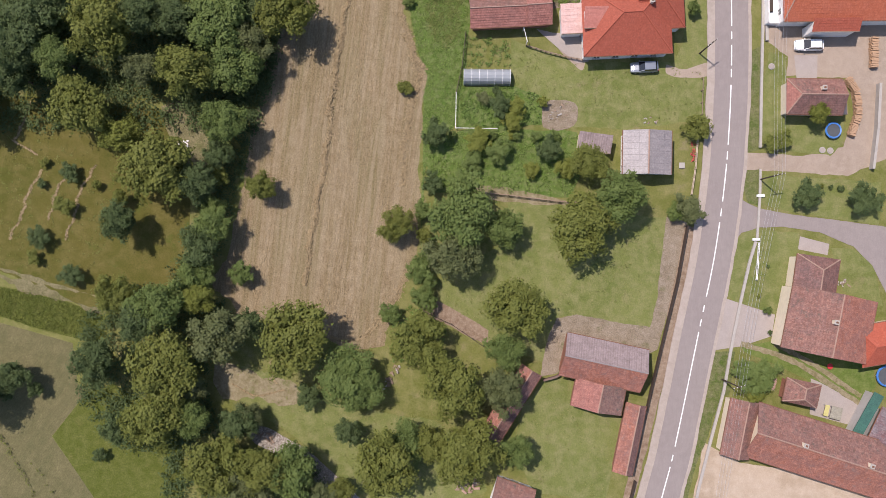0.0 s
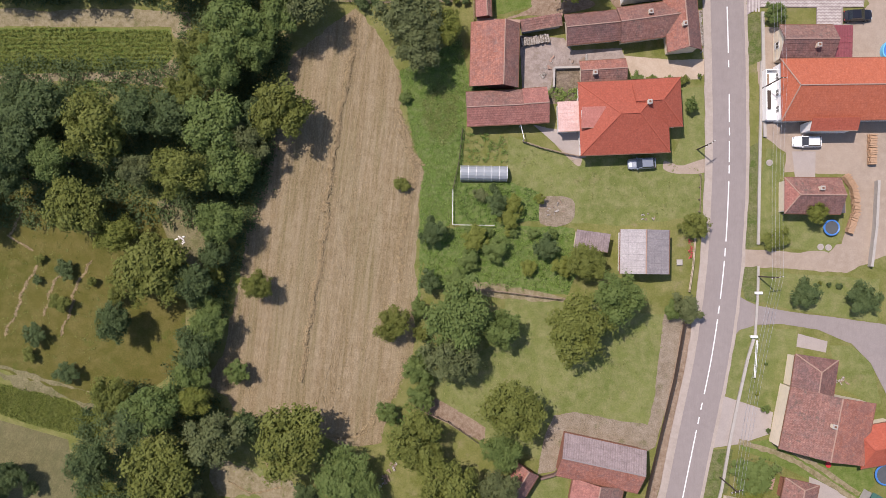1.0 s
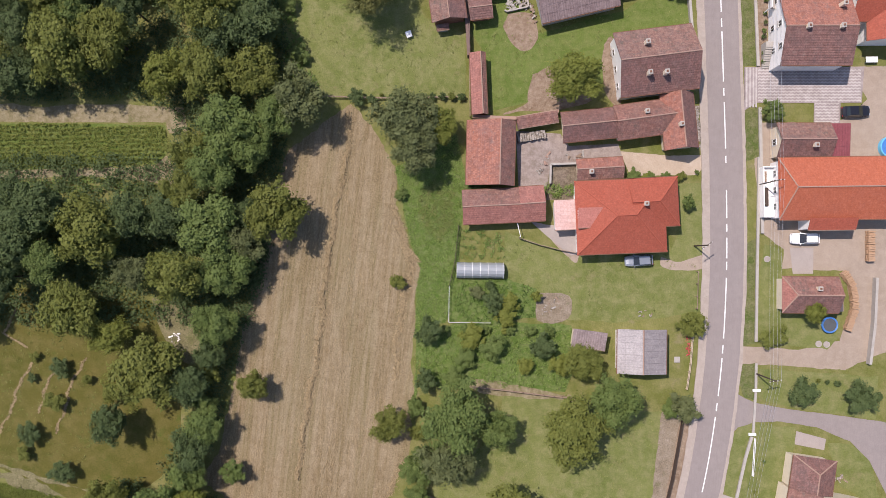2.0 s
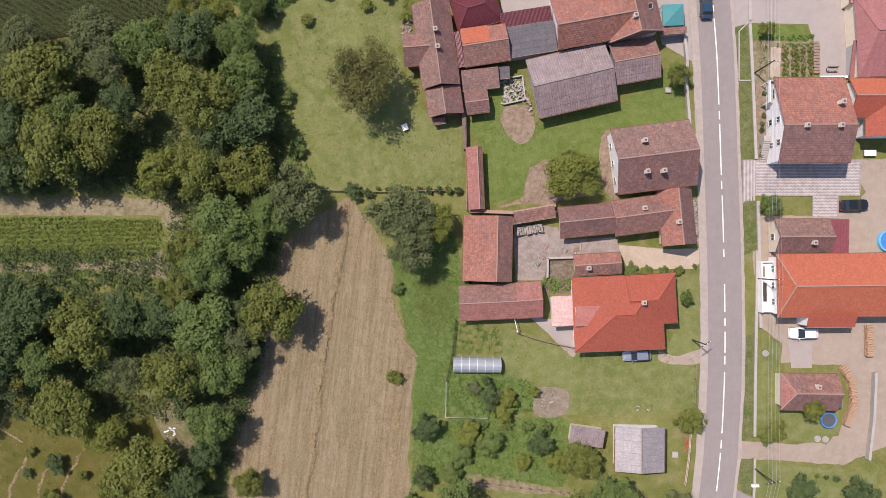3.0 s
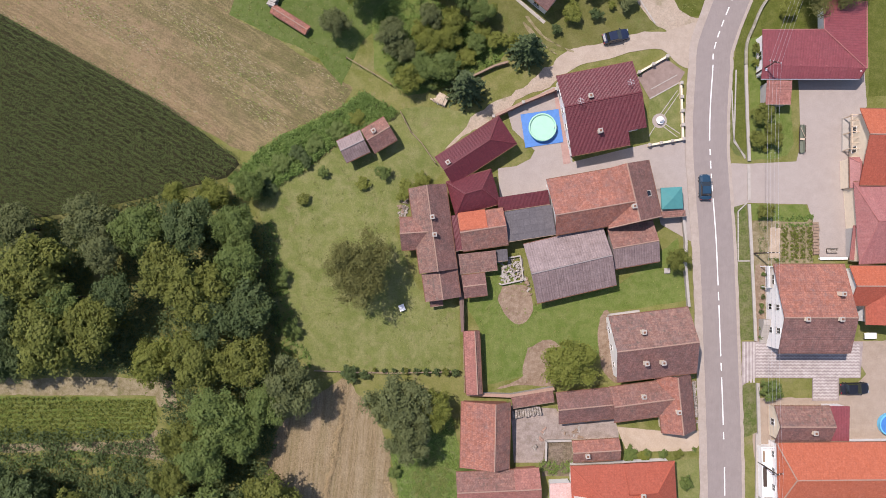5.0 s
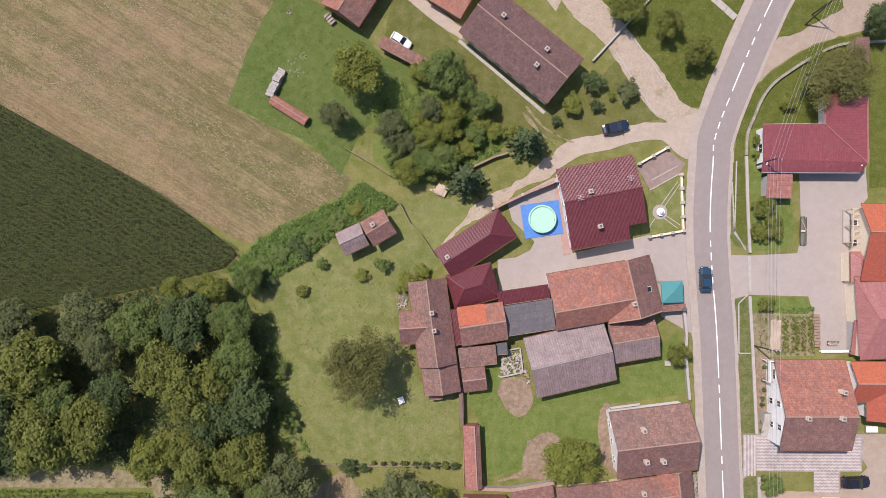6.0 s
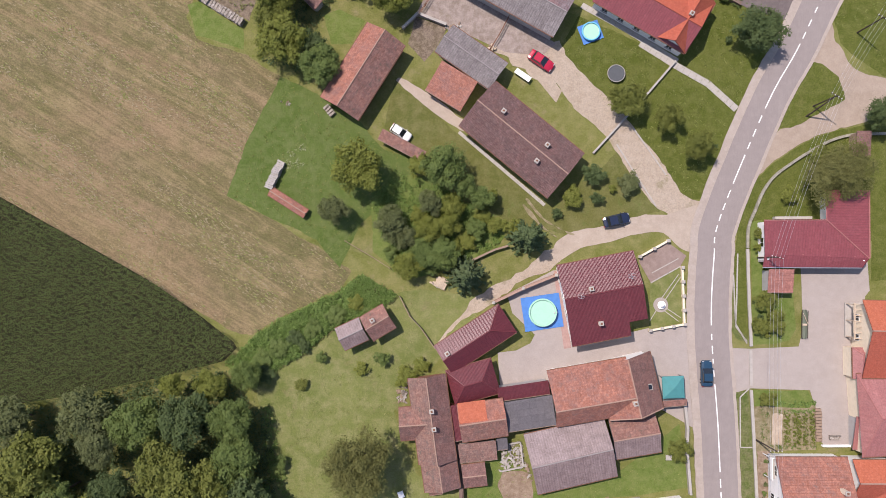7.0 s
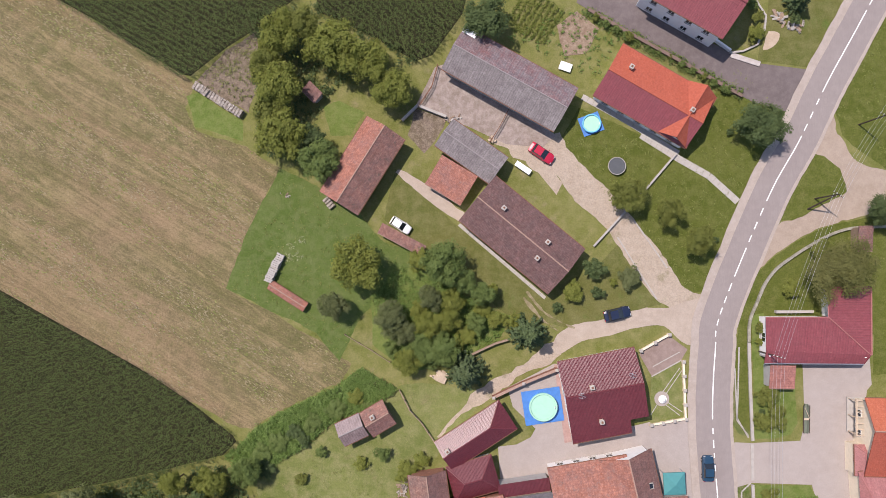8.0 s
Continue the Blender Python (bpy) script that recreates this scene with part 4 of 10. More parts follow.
def growth(name, label, mat, poly, density, height, size, clump=9, spread=0.16, seed=1, rows=None, category="plants", up=1.2):
    """Low plants too many to count, over an outline: scattered, or in rows (degrees, metres apart)."""
    rnd = np.random.RandomState(seed)
    xs, ys = [p[0] for p in poly], [p[1] for p in poly]
    if rows:
        turn, gap = radians(rows[0]), rows[1]
        cx, cy = sum(xs) / len(xs), sum(ys) / len(ys)
        rad = max(math.hypot(px - cx, py - cy) for px, py in poly)
        lines = np.arange(-rad, rad, gap)
        along = np.arange(-rad, rad, 1 / (density * gap))
        g = np.array(np.meshgrid(along, lines)).reshape(2, -1).T + rnd.normal(0, gap * 0.09, (len(lines) * len(along), 2))
        pts = np.stack([cx + g[:, 0] * math.cos(turn) - g[:, 1] * math.sin(turn), cy + g[:, 0] * math.sin(turn) + g[:, 1] * math.cos(turn)], 1)
    else:
        n = int(density * (max(xs) - min(xs)) * (max(ys) - min(ys)))
        pts = np.stack([rnd.uniform(min(xs), max(xs), n), rnd.uniform(min(ys), max(ys), n)], 1)
    pts = pts[inside(pts, list(poly))]
    size, clump = size * 0.72, int(clump * 1.7)
    hh = height * rnd.uniform(0.55, 1.1, len(pts))
    c = np.repeat(np.column_stack([pts, hh]), clump, 0)
    c[:, :2] += rnd.normal(0, spread, (len(c), 2))
    c[:, 2] *= rnd.uniform(0.25, 1.0, len(c))
    nrm = rnd.normal(0, 0.6, (len(c), 3)) + np.array((0, 0, up))
    return tagged(new(name, leaf_cloud(name, M[mat], c, nrm, size, 0.02, rnd, 0.3, 1.8)), label, category, kind="stuff")


def litter(name, label, mat, poly, density, turn, length=0.9, width=0.09, seed=1, clumped=0.5):
    """Loose straw and cut grass lying in one direction over an outline, thicker in some spots than in others."""
    rnd = np.random.RandomState(seed)
    xs, ys = [p[0] for p in poly], [p[1] for p in poly]
    n = int(density * (max(xs) - min(xs)) * (max(ys) - min(ys)))
    pts = np.stack([rnd.uniform(min(xs), max(xs), n), rnd.uniform(min(ys), max(ys), n)], 1)
    a = radians(turn)
    u, v = pts[:, 0] * math.cos(a) + pts[:, 1] * math.sin(a), pts[:, 1] * math.cos(a) - pts[:, 0] * math.sin(a)
    thick = np.sin(v * 1.1 + 1.3 * np.sin(u * 0.09)) + np.sin(v * 0.37 + 0.9 * np.sin(u * 0.05 + 2)) + np.sin(u * 0.21 + v * 0.5)
    pts = pts[inside(pts, list(poly)) & (thick + rnd.normal(0, 0.9, n) > clumped)]
    n = len(pts)
    b = a + rnd.normal(0, 0.22, n)
    ln, wd = length * rnd.uniform(0.4, 1.3, n), width * rnd.uniform(0.5, 1.5, n)
    d = np.stack([np.cos(b), np.sin(b)], 1) * ln[:, None] / 2
    w = np.stack([-np.sin(b), np.cos(b)], 1) * wd[:, None] / 2
    z = rnd.uniform(0.05, 0.12, n)
    q = np.stack([np.column_stack([pts - d, z - 0.03]), np.column_stack([pts - w, z]), np.column_stack([pts + d, z - 0.03]), np.column_stack([pts + w, z + 0.02])], 1).reshape(-1, 3)
    me = bpy.data.meshes.new(name)
    me.vertices.add(4 * n), me.loops.add(4 * n), me.polygons.add(n)
    me.vertices.foreach_set("co", q.astype(np.float32).ravel())
    me.loops.foreach_set("vertex_index", np.arange(4 * n, dtype=np.int32))
    me.polygons.foreach_set("loop_start", np.arange(0, 4 * n, 4, dtype=np.int32))
    me.update(calc_edges=True)
    me.materials.append(M[mat])
    return tagged(new(name, me), label, "straw", kind="stuff")


def corn(name, label, poly, turn, seed=1, gap=0.79, apart=0.22):
    """Standing maize in rows: arched leaves round each stalk."""
    rnd = np.random.RandomState(seed)
    xs, ys = [p[0] for p in poly], [p[1] for p in poly]
    cx, cy = sum(xs) / len(xs), sum(ys) / len(ys)
    rad = max(math.hypot(px - cx, py - cy) for px, py in poly)
    lines, along = np.arange(-rad, rad, gap), np.arange(-rad, rad, apart)
    g = np.array(np.meshgrid(along, lines)).reshape(2, -1).T + rnd.normal(0, 0.13, (len(lines) * len(along), 2))
    a = radians(turn)
    pts = np.stack([cx + g[:, 0] * math.cos(a) - g[:, 1] * math.sin(a), cy + g[:, 0] * math.sin(a) + g[:, 1] * math.cos(a)], 1)
    pts = pts[inside(pts, list(poly))]
    n, k = len(pts), 5
    h = np.repeat(rnd.uniform(1.9, 2.5, n), k)
    p = np.repeat(pts, k, 0)
    lev = np.tile(np.linspace(0.5, 0.98, k), n)
    az = np.repeat(rnd.uniform(0, math.pi, n), k) + np.tile(np.arange(k) * math.pi, n) + rnd.normal(0, 0.5, n * k)
    ln = rnd.uniform(0.26, 0.55, n * k) * (1.15 - 0.4 * lev)
    d = np.stack([np.cos(az), np.sin(az)], 1)
    s = np.stack([-np.sin(az), np.cos(az)], 1)
    z0 = h * lev
    w = 0.055
    b = np.column_stack([p, z0])
    m0 = np.column_stack([p + d * ln[:, None] * 0.55 - s * w, z0 + 0.16])
    m1 = np.column_stack([p + d * ln[:, None] * 0.55 + s * w, z0 + 0.16])
    e = np.column_stack([p + d * ln[:, None] * 1.1, z0 - 0.12])
    v = np.stack([b, m0, e, m1], 1).reshape(-1, 3)
    t = n * k
    me = bpy.data.meshes.new(name)
    me.vertices.add(4 * t), me.loops.add(6 * t), me.polygons.add(2 * t)
    me.vertices.foreach_set("co", v.astype(np.float32).ravel())
    q = np.arange(t, dtype=np.int32)[:, None] * 4
    me.loops.foreach_set("vertex_index", (q + np.array([[0, 1, 3, 1, 2, 3]], dtype=np.int32)).ravel())
    me.polygons.foreach_set("loop_start", np.arange(0, 6 * t, 3, dtype=np.int32))
    me.update(calc_edges=True)
    me.materials.append(M["leaf_corn"])
    return tagged(new(name, me), label, "crop", kind="stuff")


# ---- things of the yards and the street
def car(label, x, y, yaw, paint, L=4.3, W=1.75, estate=False, z=0.0):
    """A parked car: body, glass, roof, lamps and wheels; its own +x is the bonnet end."""
    top = base("car", label, "car", x, y, yaw, z, "cars in the village")
    hx, hw = L / 2, W / 2
    bm, rings = bmesh.new(), []
    for fx, w, z0, z1 in ((-1.0, 0.70, 0.45, 0.72), (-0.97, 0.90, 0.28, 0.88), (-0.8, 0.98, 0.22, 0.96), (-0.4, 1.0, 0.2, 0.97), (0.1, 1.0, 0.2, 0.96), (0.45, 0.99, 0.2, 0.93), (0.75, 0.96, 0.22, 0.84), (0.94, 0.86, 0.28, 0.72), (1.0, 0.66, 0.42, 0.60)):
        xx, ww = fx * hx, w * hw
        rings.append([bm.verts.new(c) for c in ((xx, -ww * 0.95, z0), (xx, -ww, (z0 + z1) / 2), (xx, -ww * 0.9, z1 - 0.02), (xx, -ww * 0.55, z1 + 0.03), (xx, ww * 0.55, z1 + 0.03), (xx, ww * 0.9, z1 - 0.02), (xx, ww, (z0 + z1) / 2), (xx, ww * 0.95, z0))])
    for r, q in zip(rings, rings[1:]):
        for k in range(8):
            bm.faces.new((r[k], q[k], q[(k + 1) % 8], r[(k + 1) % 8]))
    bm.faces.new(rings[0]), bm.faces.new(rings[-1][::-1])
    bmesh.ops.recalc_face_normals(bm, faces=bm.faces[:])
    body = part("body", bm, M[paint], top)
    rear = -0.9 if estate else -0.72
    sec = ((rear, 0.86, 0.95, 0.0), (rear + 0.16, 0.78, 0.95, 1.0), (0.05, 0.78, 0.95, 1.0), (0.42, 0.88, 0.94, 0.0))
    bm, rings = bmesh.new(), []
    for fx, w, z0, up in sec:
        xx, ww, zt = fx * hx, w * hw, z0 + 0.48 * up
        rings.append([bm.verts.new(c) for c in ((xx, -ww * (1.1 if up else 1), z0), (xx, -ww, zt), (xx, ww, zt), (xx, ww * (1.1 if up else 1), z0))])
    for r, q in zip(rings, rings[1:]):
        for k in range(3):
            bm.faces.new((r[k], q[k], q[k + 1], r[k + 1]))
    bmesh.ops.recalc_face_normals(bm, faces=bm.faces[:])
    part("glasshouse", bm, M["glass"], top, "dark tinted car windows")
    x0, x1 = (rear + 0.17) * hx, 0.04 * hx
    part("roof_panel", box(x0, x1, -0.72 * hw, 0.72 * hw, 1.42, 1.465, 0.02), M[paint], top)
    for sy in (-1, 1):
        part("windscreen_pillar", beam((0.05 * hx, sy * 0.76 * hw, 1.42), (0.42 * hx, sy * 0.88 * hw, 0.95), 0.07), M[paint], top)
        part("mirror", box(0.33 * hx, 0.39 * hx, sy * 1.06 * hw - 0.09, sy * 1.06 * hw + 0.09, 0.92, 1.05, 0.02), M[paint], top)
        part("headlight", box(0.90 * hx, 0.965 * hx, sy * 0.6 * hw - 0.17, sy * 0.6 * hw + 0.17, 0.60, 0.76, 0.02), M["lamp_clear"], top, "clear headlight")
        part("tail_light", box(-0.995 * hx, -0.95 * hx, sy * 0.72 * hw - 0.12, sy * 0.72 * hw + 0.12, 0.66, 0.86, 0.02), M["lamp_red"], top, "red tail light")
        for fx in (-0.62, 0.62):
            w = part("wheel", tube([(fx * hx, sy * hw * 0.74, 0.31), (fx * hx, sy * hw * 1.0, 0.31)], [0.31, 0.31], 14), M["rubber"], top, "black tyre")
            part("rim", tube([(fx * hx, sy * hw * 0.98, 0.31), (fx * hx, sy * hw * 1.012, 0.31)], [0.19, 0.17], 10), M["metal"], w, "grey metal rim")
    return top


def fence(name, label, pts, height=1.2, gap=2.2, mat="dark_wood", rails=2, infill=None, post=0.12, category="fence"):
    """Posts at even steps along a line, rails or boards between them."""
    top = base(name, label, category, pts[0][0], pts[0][1])
    o = Vector((pts[0][0], pts[0][1], 0))
    marks = []
    for a, b in zip(pts, pts[1:]):
        a, b = Vector((*a, 0)) - o, Vector((*b, 0)) - o
        n = max(1, round((b - a).length / gap))
        marks += [a.lerp(b, i / n) for i in range(n)]
    marks.append(Vector((*pts[-1], 0)) - o)
    me = mesh_of("post", box(-post / 2, post / 2, -post / 2, post / 2, -0.2, height + 0.06, 0.015), M[mat])
    for p in marks:
        part("post", me, None, top).matrix_basis = Matrix.Translation(p)
    for a, b in zip(marks, marks[1:]):
        if infill:
            part("panel", beam(a + Vector((0, 0, height * 0.48)), b + Vector((0, 0, height * 0.48)), 0.05, height * 0.9), M[infill], top)
        for k in range(rails):
            z = height * (0.95 - 0.55 * k)
            part("rail", beam(a + Vector((0, 0, z)), b + Vector((0, 0, z)), 0.08, 0.1), M[mat], top)
    return top


PILLARS = [0]


def garden_wall(name, label, pts, height=1.0, thick=0.25, mat="pale_concrete", cap=None, category="wall", pillars=0.0):
    """A low masonry wall with coping stones, and pillars where it has them."""
    top = base(name, label, category, pts[0][0], pts[0][1])
    o = Vector((pts[0][0], pts[0][1], 0))
    for a, b in zip(pts, pts[1:]):
        a, b = Vector((*a, 0)) - o, Vector((*b, 0)) - o
        n = max(1, round((b - a).length / 3.0))
        for i in range(n):
            p, q = a.lerp(b, i / n), a.lerp(b, (i + 0.995) / n)
            part("wall_panel", beam(p + Vector((0, 0, height / 2 - 0.1)), q + Vector((0, 0, height / 2 - 0.1)), thick, height + 0.2), M[mat], top)
            part("coping", beam(p + Vector((0, 0, height + 0.03)), q + Vector((0, 0, height + 0.03)), thick + 0.1, 0.07), M[cap or mat], top)
        if pillars:
            m = max(1, round((b - a).length / pillars))
            for i in range(m + 1):
                p = a.lerp(b, i / m)
                PILLARS[0] += 1
                e = 0.005 * (PILLARS[0] % 9)
                pl = part("pillar", box(p.x - 0.16 - e, p.x + 0.16 + e, p.y - 0.16 - e, p.y + 0.16 + e, -0.1, height + 0.33 + e), M[mat], top)
                part("pillar_cap", box(p.x - 0.22 - e, p.x + 0.22 + e, p.y - 0.22 - e, p.y + 0.22 + e, height + 0.33 + e, height + 0.43 + e, 0.04), M["pale_concrete"], pl)
    return top


def kerb(name, label, pts, mat="pale_concrete", w=0.28, h=0.14):
    """A line of kerb stones, each a piece of its own."""
    top = base(name, label, "kerb", pts[0][0], pts[0][1], kind="structure")
    o = Vector((pts[0][0], pts[0][1], 0))
    for a, b in zip(pts, pts[1:]):
        a, b = Vector((*a, 0)) - o, Vector((*b, 0)) - o
        n = max(1, round((b - a).length / 1.0))
        for i in range(n):
            part("kerb_stone", beam(a.lerp(b, (i + 0.01) / n) + Vector((0, 0, h / 2 - 0.05)), a.lerp(b, (i + 0.98) / n) + Vector((0, 0, h / 2 - 0.05)), w, h + 0.1), M[mat], top)
    return top


def utility_pole(label, x, y, yaw, h=7.0, braced=False):
    top = base("utility_pole", label, "pole", x, y, yaw, 0, "utility poles along the road")
    part("shaft", tube([(0, 0, -0.3), (0, 0, h)], [0.12, 0.08], 10), M["dark_wood"], top)
    part("crossarm", beam((-0.9, 0, h - 0.4), (0.9, 0, h - 0.4), 0.09), M["dark_wood"], top)
    for i in (-0.8, -0.3, 0.3, 0.8):
        part("insulator", tube([(i, 0, h - 0.34), (i, 0, h - 0.12)], [0.06, 0.04], 8), M["white_paint"], top, "white ceramic insulator")
    if braced:
        part("brace", tube([(0, -2.0, -0.2), (0, -0.05, h - 0.8)], [0.13, 0.10], 8), M["dark_wood"], top)
    return top


def power_line(a, b, label="thin overhead power cables between poles"):
    """Four sagging cables between two pole heads (x, y, z, yaw)."""
    top = base("power_line", label, "cable", a[0], a[1], 0, 0, "overhead power lines")
    o = Vector((a[0], a[1], 0))
    for i in (-0.8, -0.3, 0.3, 0.8):
        p = Vector((a[0] + i * math.cos(radians(a[3])), a[1] + i * math.sin(radians(a[3])), a[2] - 0.1)) - o
        q = Vector((b[0] + i * math.cos(radians(b[3])), b[1] + i * math.sin(radians(b[3])), b[2] - 0.1)) - o
        pts = [p.lerp(q, k / 12) - Vector((0, 0, 4 * 0.7 * (k / 12) * (1 - k / 12))) for k in range(13)]
        part("cable", tube(pts, [0.013] * 13, 4), M["metal"], top)
    return top


def round_pool(label, x, y, d, h=1.0, sheet=None, water="pool_floor"):
    top = base("swimming_pool", label, "pool", x, y)
    r = d / 2
    if sheet:
        w, l, yaw = sheet
        bm = box(-w / 2, w / 2, -l / 2, l / 2, -0.03, 0.02)
        bmesh.ops.rotate(bm, verts=bm.verts[:], cent=(0, 0, 0), matrix=Euler((0, 0, radians(yaw))).to_matrix())
        tagged(new("ground_sheet", mesh_of("ground_sheet", bm, M["blue_plastic"])), "blue plastic ground sheet spread under a round pool", "tarpaulin").matrix_basis = Matrix.Translation((x, y, 0.13))
    bm = bmesh.new()
    add_tube(bm, [(0, 0, 0.03), (0, 0, h)], [r, r * 0.97], 40, False)
    add_tube(bm, [(0, 0, h), (0, 0, 0.08)], [r * 0.93, r * 0.93], 40, False)
    part("pool_wall", bm, M["pool_rim"], top)
    ring = bmesh.new()
    pts = [((r * 0.96) * math.cos(k * math.tau / 40), (r * 0.96) * math.sin(k * math.tau / 40), h) for k in range(41)]
    add_tube(ring, pts, [0.14 if d > 3.5 else 0.11] * 41, 6, False)
    part("inflated_ring", ring, M["pool_floor"] if d > 3.5 else M["pool_rim"], top)
    part("water", tube([(0, 0, 0.1), (0, 0, h - 0.12)], [r * 0.92, r * 0.92], 40), M[water], top, "clear pool water")
    part("ladder", beam((r * 0.8, 0, h + 0.25), (r * 1.15, 0, 0.05), 0.3, 0.05), M["white_paint"], top, "white pool ladder")
    return top


def trampoline(label, x, y, d, rim="blue_plastic"):
    top = base("trampoline", label, "trampoline", x, y)
    r = d / 2
    pts = [(r * 0.94 * math.cos(k * math.tau / 28), r * 0.94 * math.sin(k * math.tau / 28), 0.62) for k in range(29)]
    ring = bmesh.new()
    add_tube(ring, pts, [0.15 if rim == "blue_plastic" else 0.06] * 29, 5, False)
    part("pad", ring, M[rim], top)
    part("jumping_mat", tube([(0, 0, 0.58), (0, 0, 0.6)], [r * 0.9, r * 0.9], 28), M["mesh_mat"], top, "dark woven jumping mat")
    for k in range(6):
        a = k * math.tau / 6
        part("leg", tube([(r * 0.9 * math.cos(a), r * 0.9 * math.sin(a), 0), (r * 0.9 * math.cos(a), r * 0.9 * math.sin(a), 0.6)], [0.03, 0.03], 6), M["metal"], top)
    return top


def stack(name, label, x, y, yaw, L, W, H, mat, piece=(1.0, 0.18, 0.16), category="stack", seed=1, loose=5):
    """A rough pile of billets, planks or slabs laid side by side."""
    rnd = random.Random(seed)
    top = base(name, label, category, x, y, yaw)
    n, rows = max(2, int(L / piece[1])), max(1, int(H / piece[2]))
    me = mesh_of("piece", box(-piece[1] * 0.45, piece[1] * 0.45, -W / 2, W / 2, 0, piece[2], 0.015), M[mat])
    for i in range(n):
        zz = 0
        for k in range(rows if rows < 3 else rows + rnd.choice((-1, 0, 0))):
            o = part("piece", me, None, top)
            o.matrix_basis = pose(-L / 2 + (i + 0.5) * L / n, rnd.uniform(-0.09, 0.09), zz, 0, 0, rnd.uniform(-loose, loose))
            zz += piece[2]
    return top


def rubble_heap(label, x, y, yaw, L, W, count, mats=("rubble", "pale_concrete", "wood"), seed=1, size=(0.18, 0.55), high=0.45, name="rubble_heap", category="rubble"):
    """Loose stones, boards and lumps thrown together, each a piece of its own."""
    rnd = random.Random(seed)
    top = base(name, label, category, x, y, yaw)
    kinds = []
    for i in range(6):
        bm = box(-0.5, 0.5, -0.3, 0.3, -0.25, 0.25, 0.06)
        for v in bm.verts:
            v.co += Vector((rnd.uniform(-0.12, 0.12), rnd.uniform(-0.1, 0.1), rnd.uniform(-0.08, 0.08)))
        kinds.append(mesh_of("lump", bm, M[mats[i % len(mats)]]))
    for i in range(count):
        o = part("lump", rnd.choice(kinds), None, top)
        u, v = rnd.uniform(-1, 1), rnd.uniform(-1, 1)
        k = rnd.uniform(*size)
        z = k * 0.2 + high * (1 - max(abs(u), abs(v))) * rnd.uniform(0.2, 1)
        o.matrix_basis = pose(u * L / 2, v * W / 2, z, rnd.uniform(-25, 25), rnd.uniform(-25, 25), rnd.uniform(0, 360)) @ Matrix.Diagonal((k * rnd.uniform(0.8, 2.0), k, k * rnd.uniform(0.6, 1.1), 1))
    return top


def zigzag(bed, x0, y0, x1, y1, wave=0.06, w=0.22, z=0.162):
    """One pale zigzag row of pavers, a piece of the paved bed."""
    a, b = Vector((x0, y0)), Vector((x1, y1))
    d = (b - a).normalized()
    s = Vector((-d.y, d.x))
    n = max(2, round((b - a).length / 0.28))
    bm, rows = bmesh.new(), []
    for i in range(n + 1):
        c = a.lerp(b, i / n) + s * (wave if i % 2 else -wave)
        p, q = c - s * w / 2, c + s * w / 2
        rows.append((bm.verts.new((p.x, p.y, z)), bm.verts.new((q.x, q.y, z)), bm.verts.new((p.x, p.y, 0.0)), bm.verts.new((q.x, q.y, 0.0))))
    for r, t in zip(rows, rows[1:]):
        bm.faces.new((r[0], t[0], t[1], r[1])), bm.faces.new((r[2], t[2], t[0], r[0])), bm.faces.new((r[1], t[1], t[3], r[3]))
    part("paver_row", bm, M["paver"], bed)


def windrow(label, pts, width=0.35, height=0.22, density=70, seed=1, size=0.13):
    """A raked line of dry straw lying on the field."""
    rnd = np.random.RandomState(seed)
    line = line_path(pts, 12)
    c = []
    for p, q in zip(line, line[1:]):
        n = int((q - p).length * density * 1.9)
        f = rnd.rand(n)
        off = rnd.normal(0, width * 0.5, n) + 0.25 * math.sin(p.y * 0.9) + 0.15 * math.sin(p.y * 2.7)
        h = height * rnd.rand(n) * np.exp(-(off / width) ** 2) + 0.04
        c.append(np.stack([p.x + (q.x - p.x) * f + off, p.y + (q.y - p.y) * f, h], 1))
    c = np.concatenate(c)
    nrm = rnd.normal(0, 0.35, c.shape) + np.array((0, 0, 1.0))
    return tagged(new("hay_windrow", leaf_cloud("hay_windrow", M["straw"], c, nrm, size, 0.02, rnd, 0.3, 3.0)), label, "hay", kind="stuff")


# ---- the ground
bm = bmesh.new()
bmesh.ops.create_grid(bm, x_segments=40, y_segments=40, size=2500)
tagged(new("ground", mesh_of("ground", bm, M["grass"])), "sun-bleached olive-green grass on level ground", "ground", kind="structure")
patch("black_patch", "near-black patch of ground beside the orchard", "black_ground", 0.010, [(-82.7, 27.8), (-68.4, 27.0), (-70.0, 20.6), (-71.8, 15.2), (-82.4, 0.1)], rough=0.05)
patch("mown_field", "tan mown hay field with fine straw streaks", "mown", 0.010, [(-14.9, 56.4), (-12.0, 52.9), (-8.1, 46.3), (-7.7, 39.4), (-6.0, 34.2), (-4.3, 30.7), (-4.5, 24.7), (-5.1, 27.5), (-5.5, 16.0), (-5.9, 3.6), (-7.3, 0.1), (-10.1, -6.9), (-11.0, -11.3), (-14.6, -12.4), (-17.5, -11.6), (-22.6, -8.8), (-29.6, -7.9), (-34.0, -6.4), (-38.3, -1.7), (-35.9, 1.9), (-34.1, 9.0), (-32.4, 17.8), (-31.1, 24.9), (-29.3, 30.3), (-30.0, 31.7), (-27.8, 37.7), (-26.5, 44.7), (-24.7, 49.0), (-19.5, 53.4)], rough=0.3)
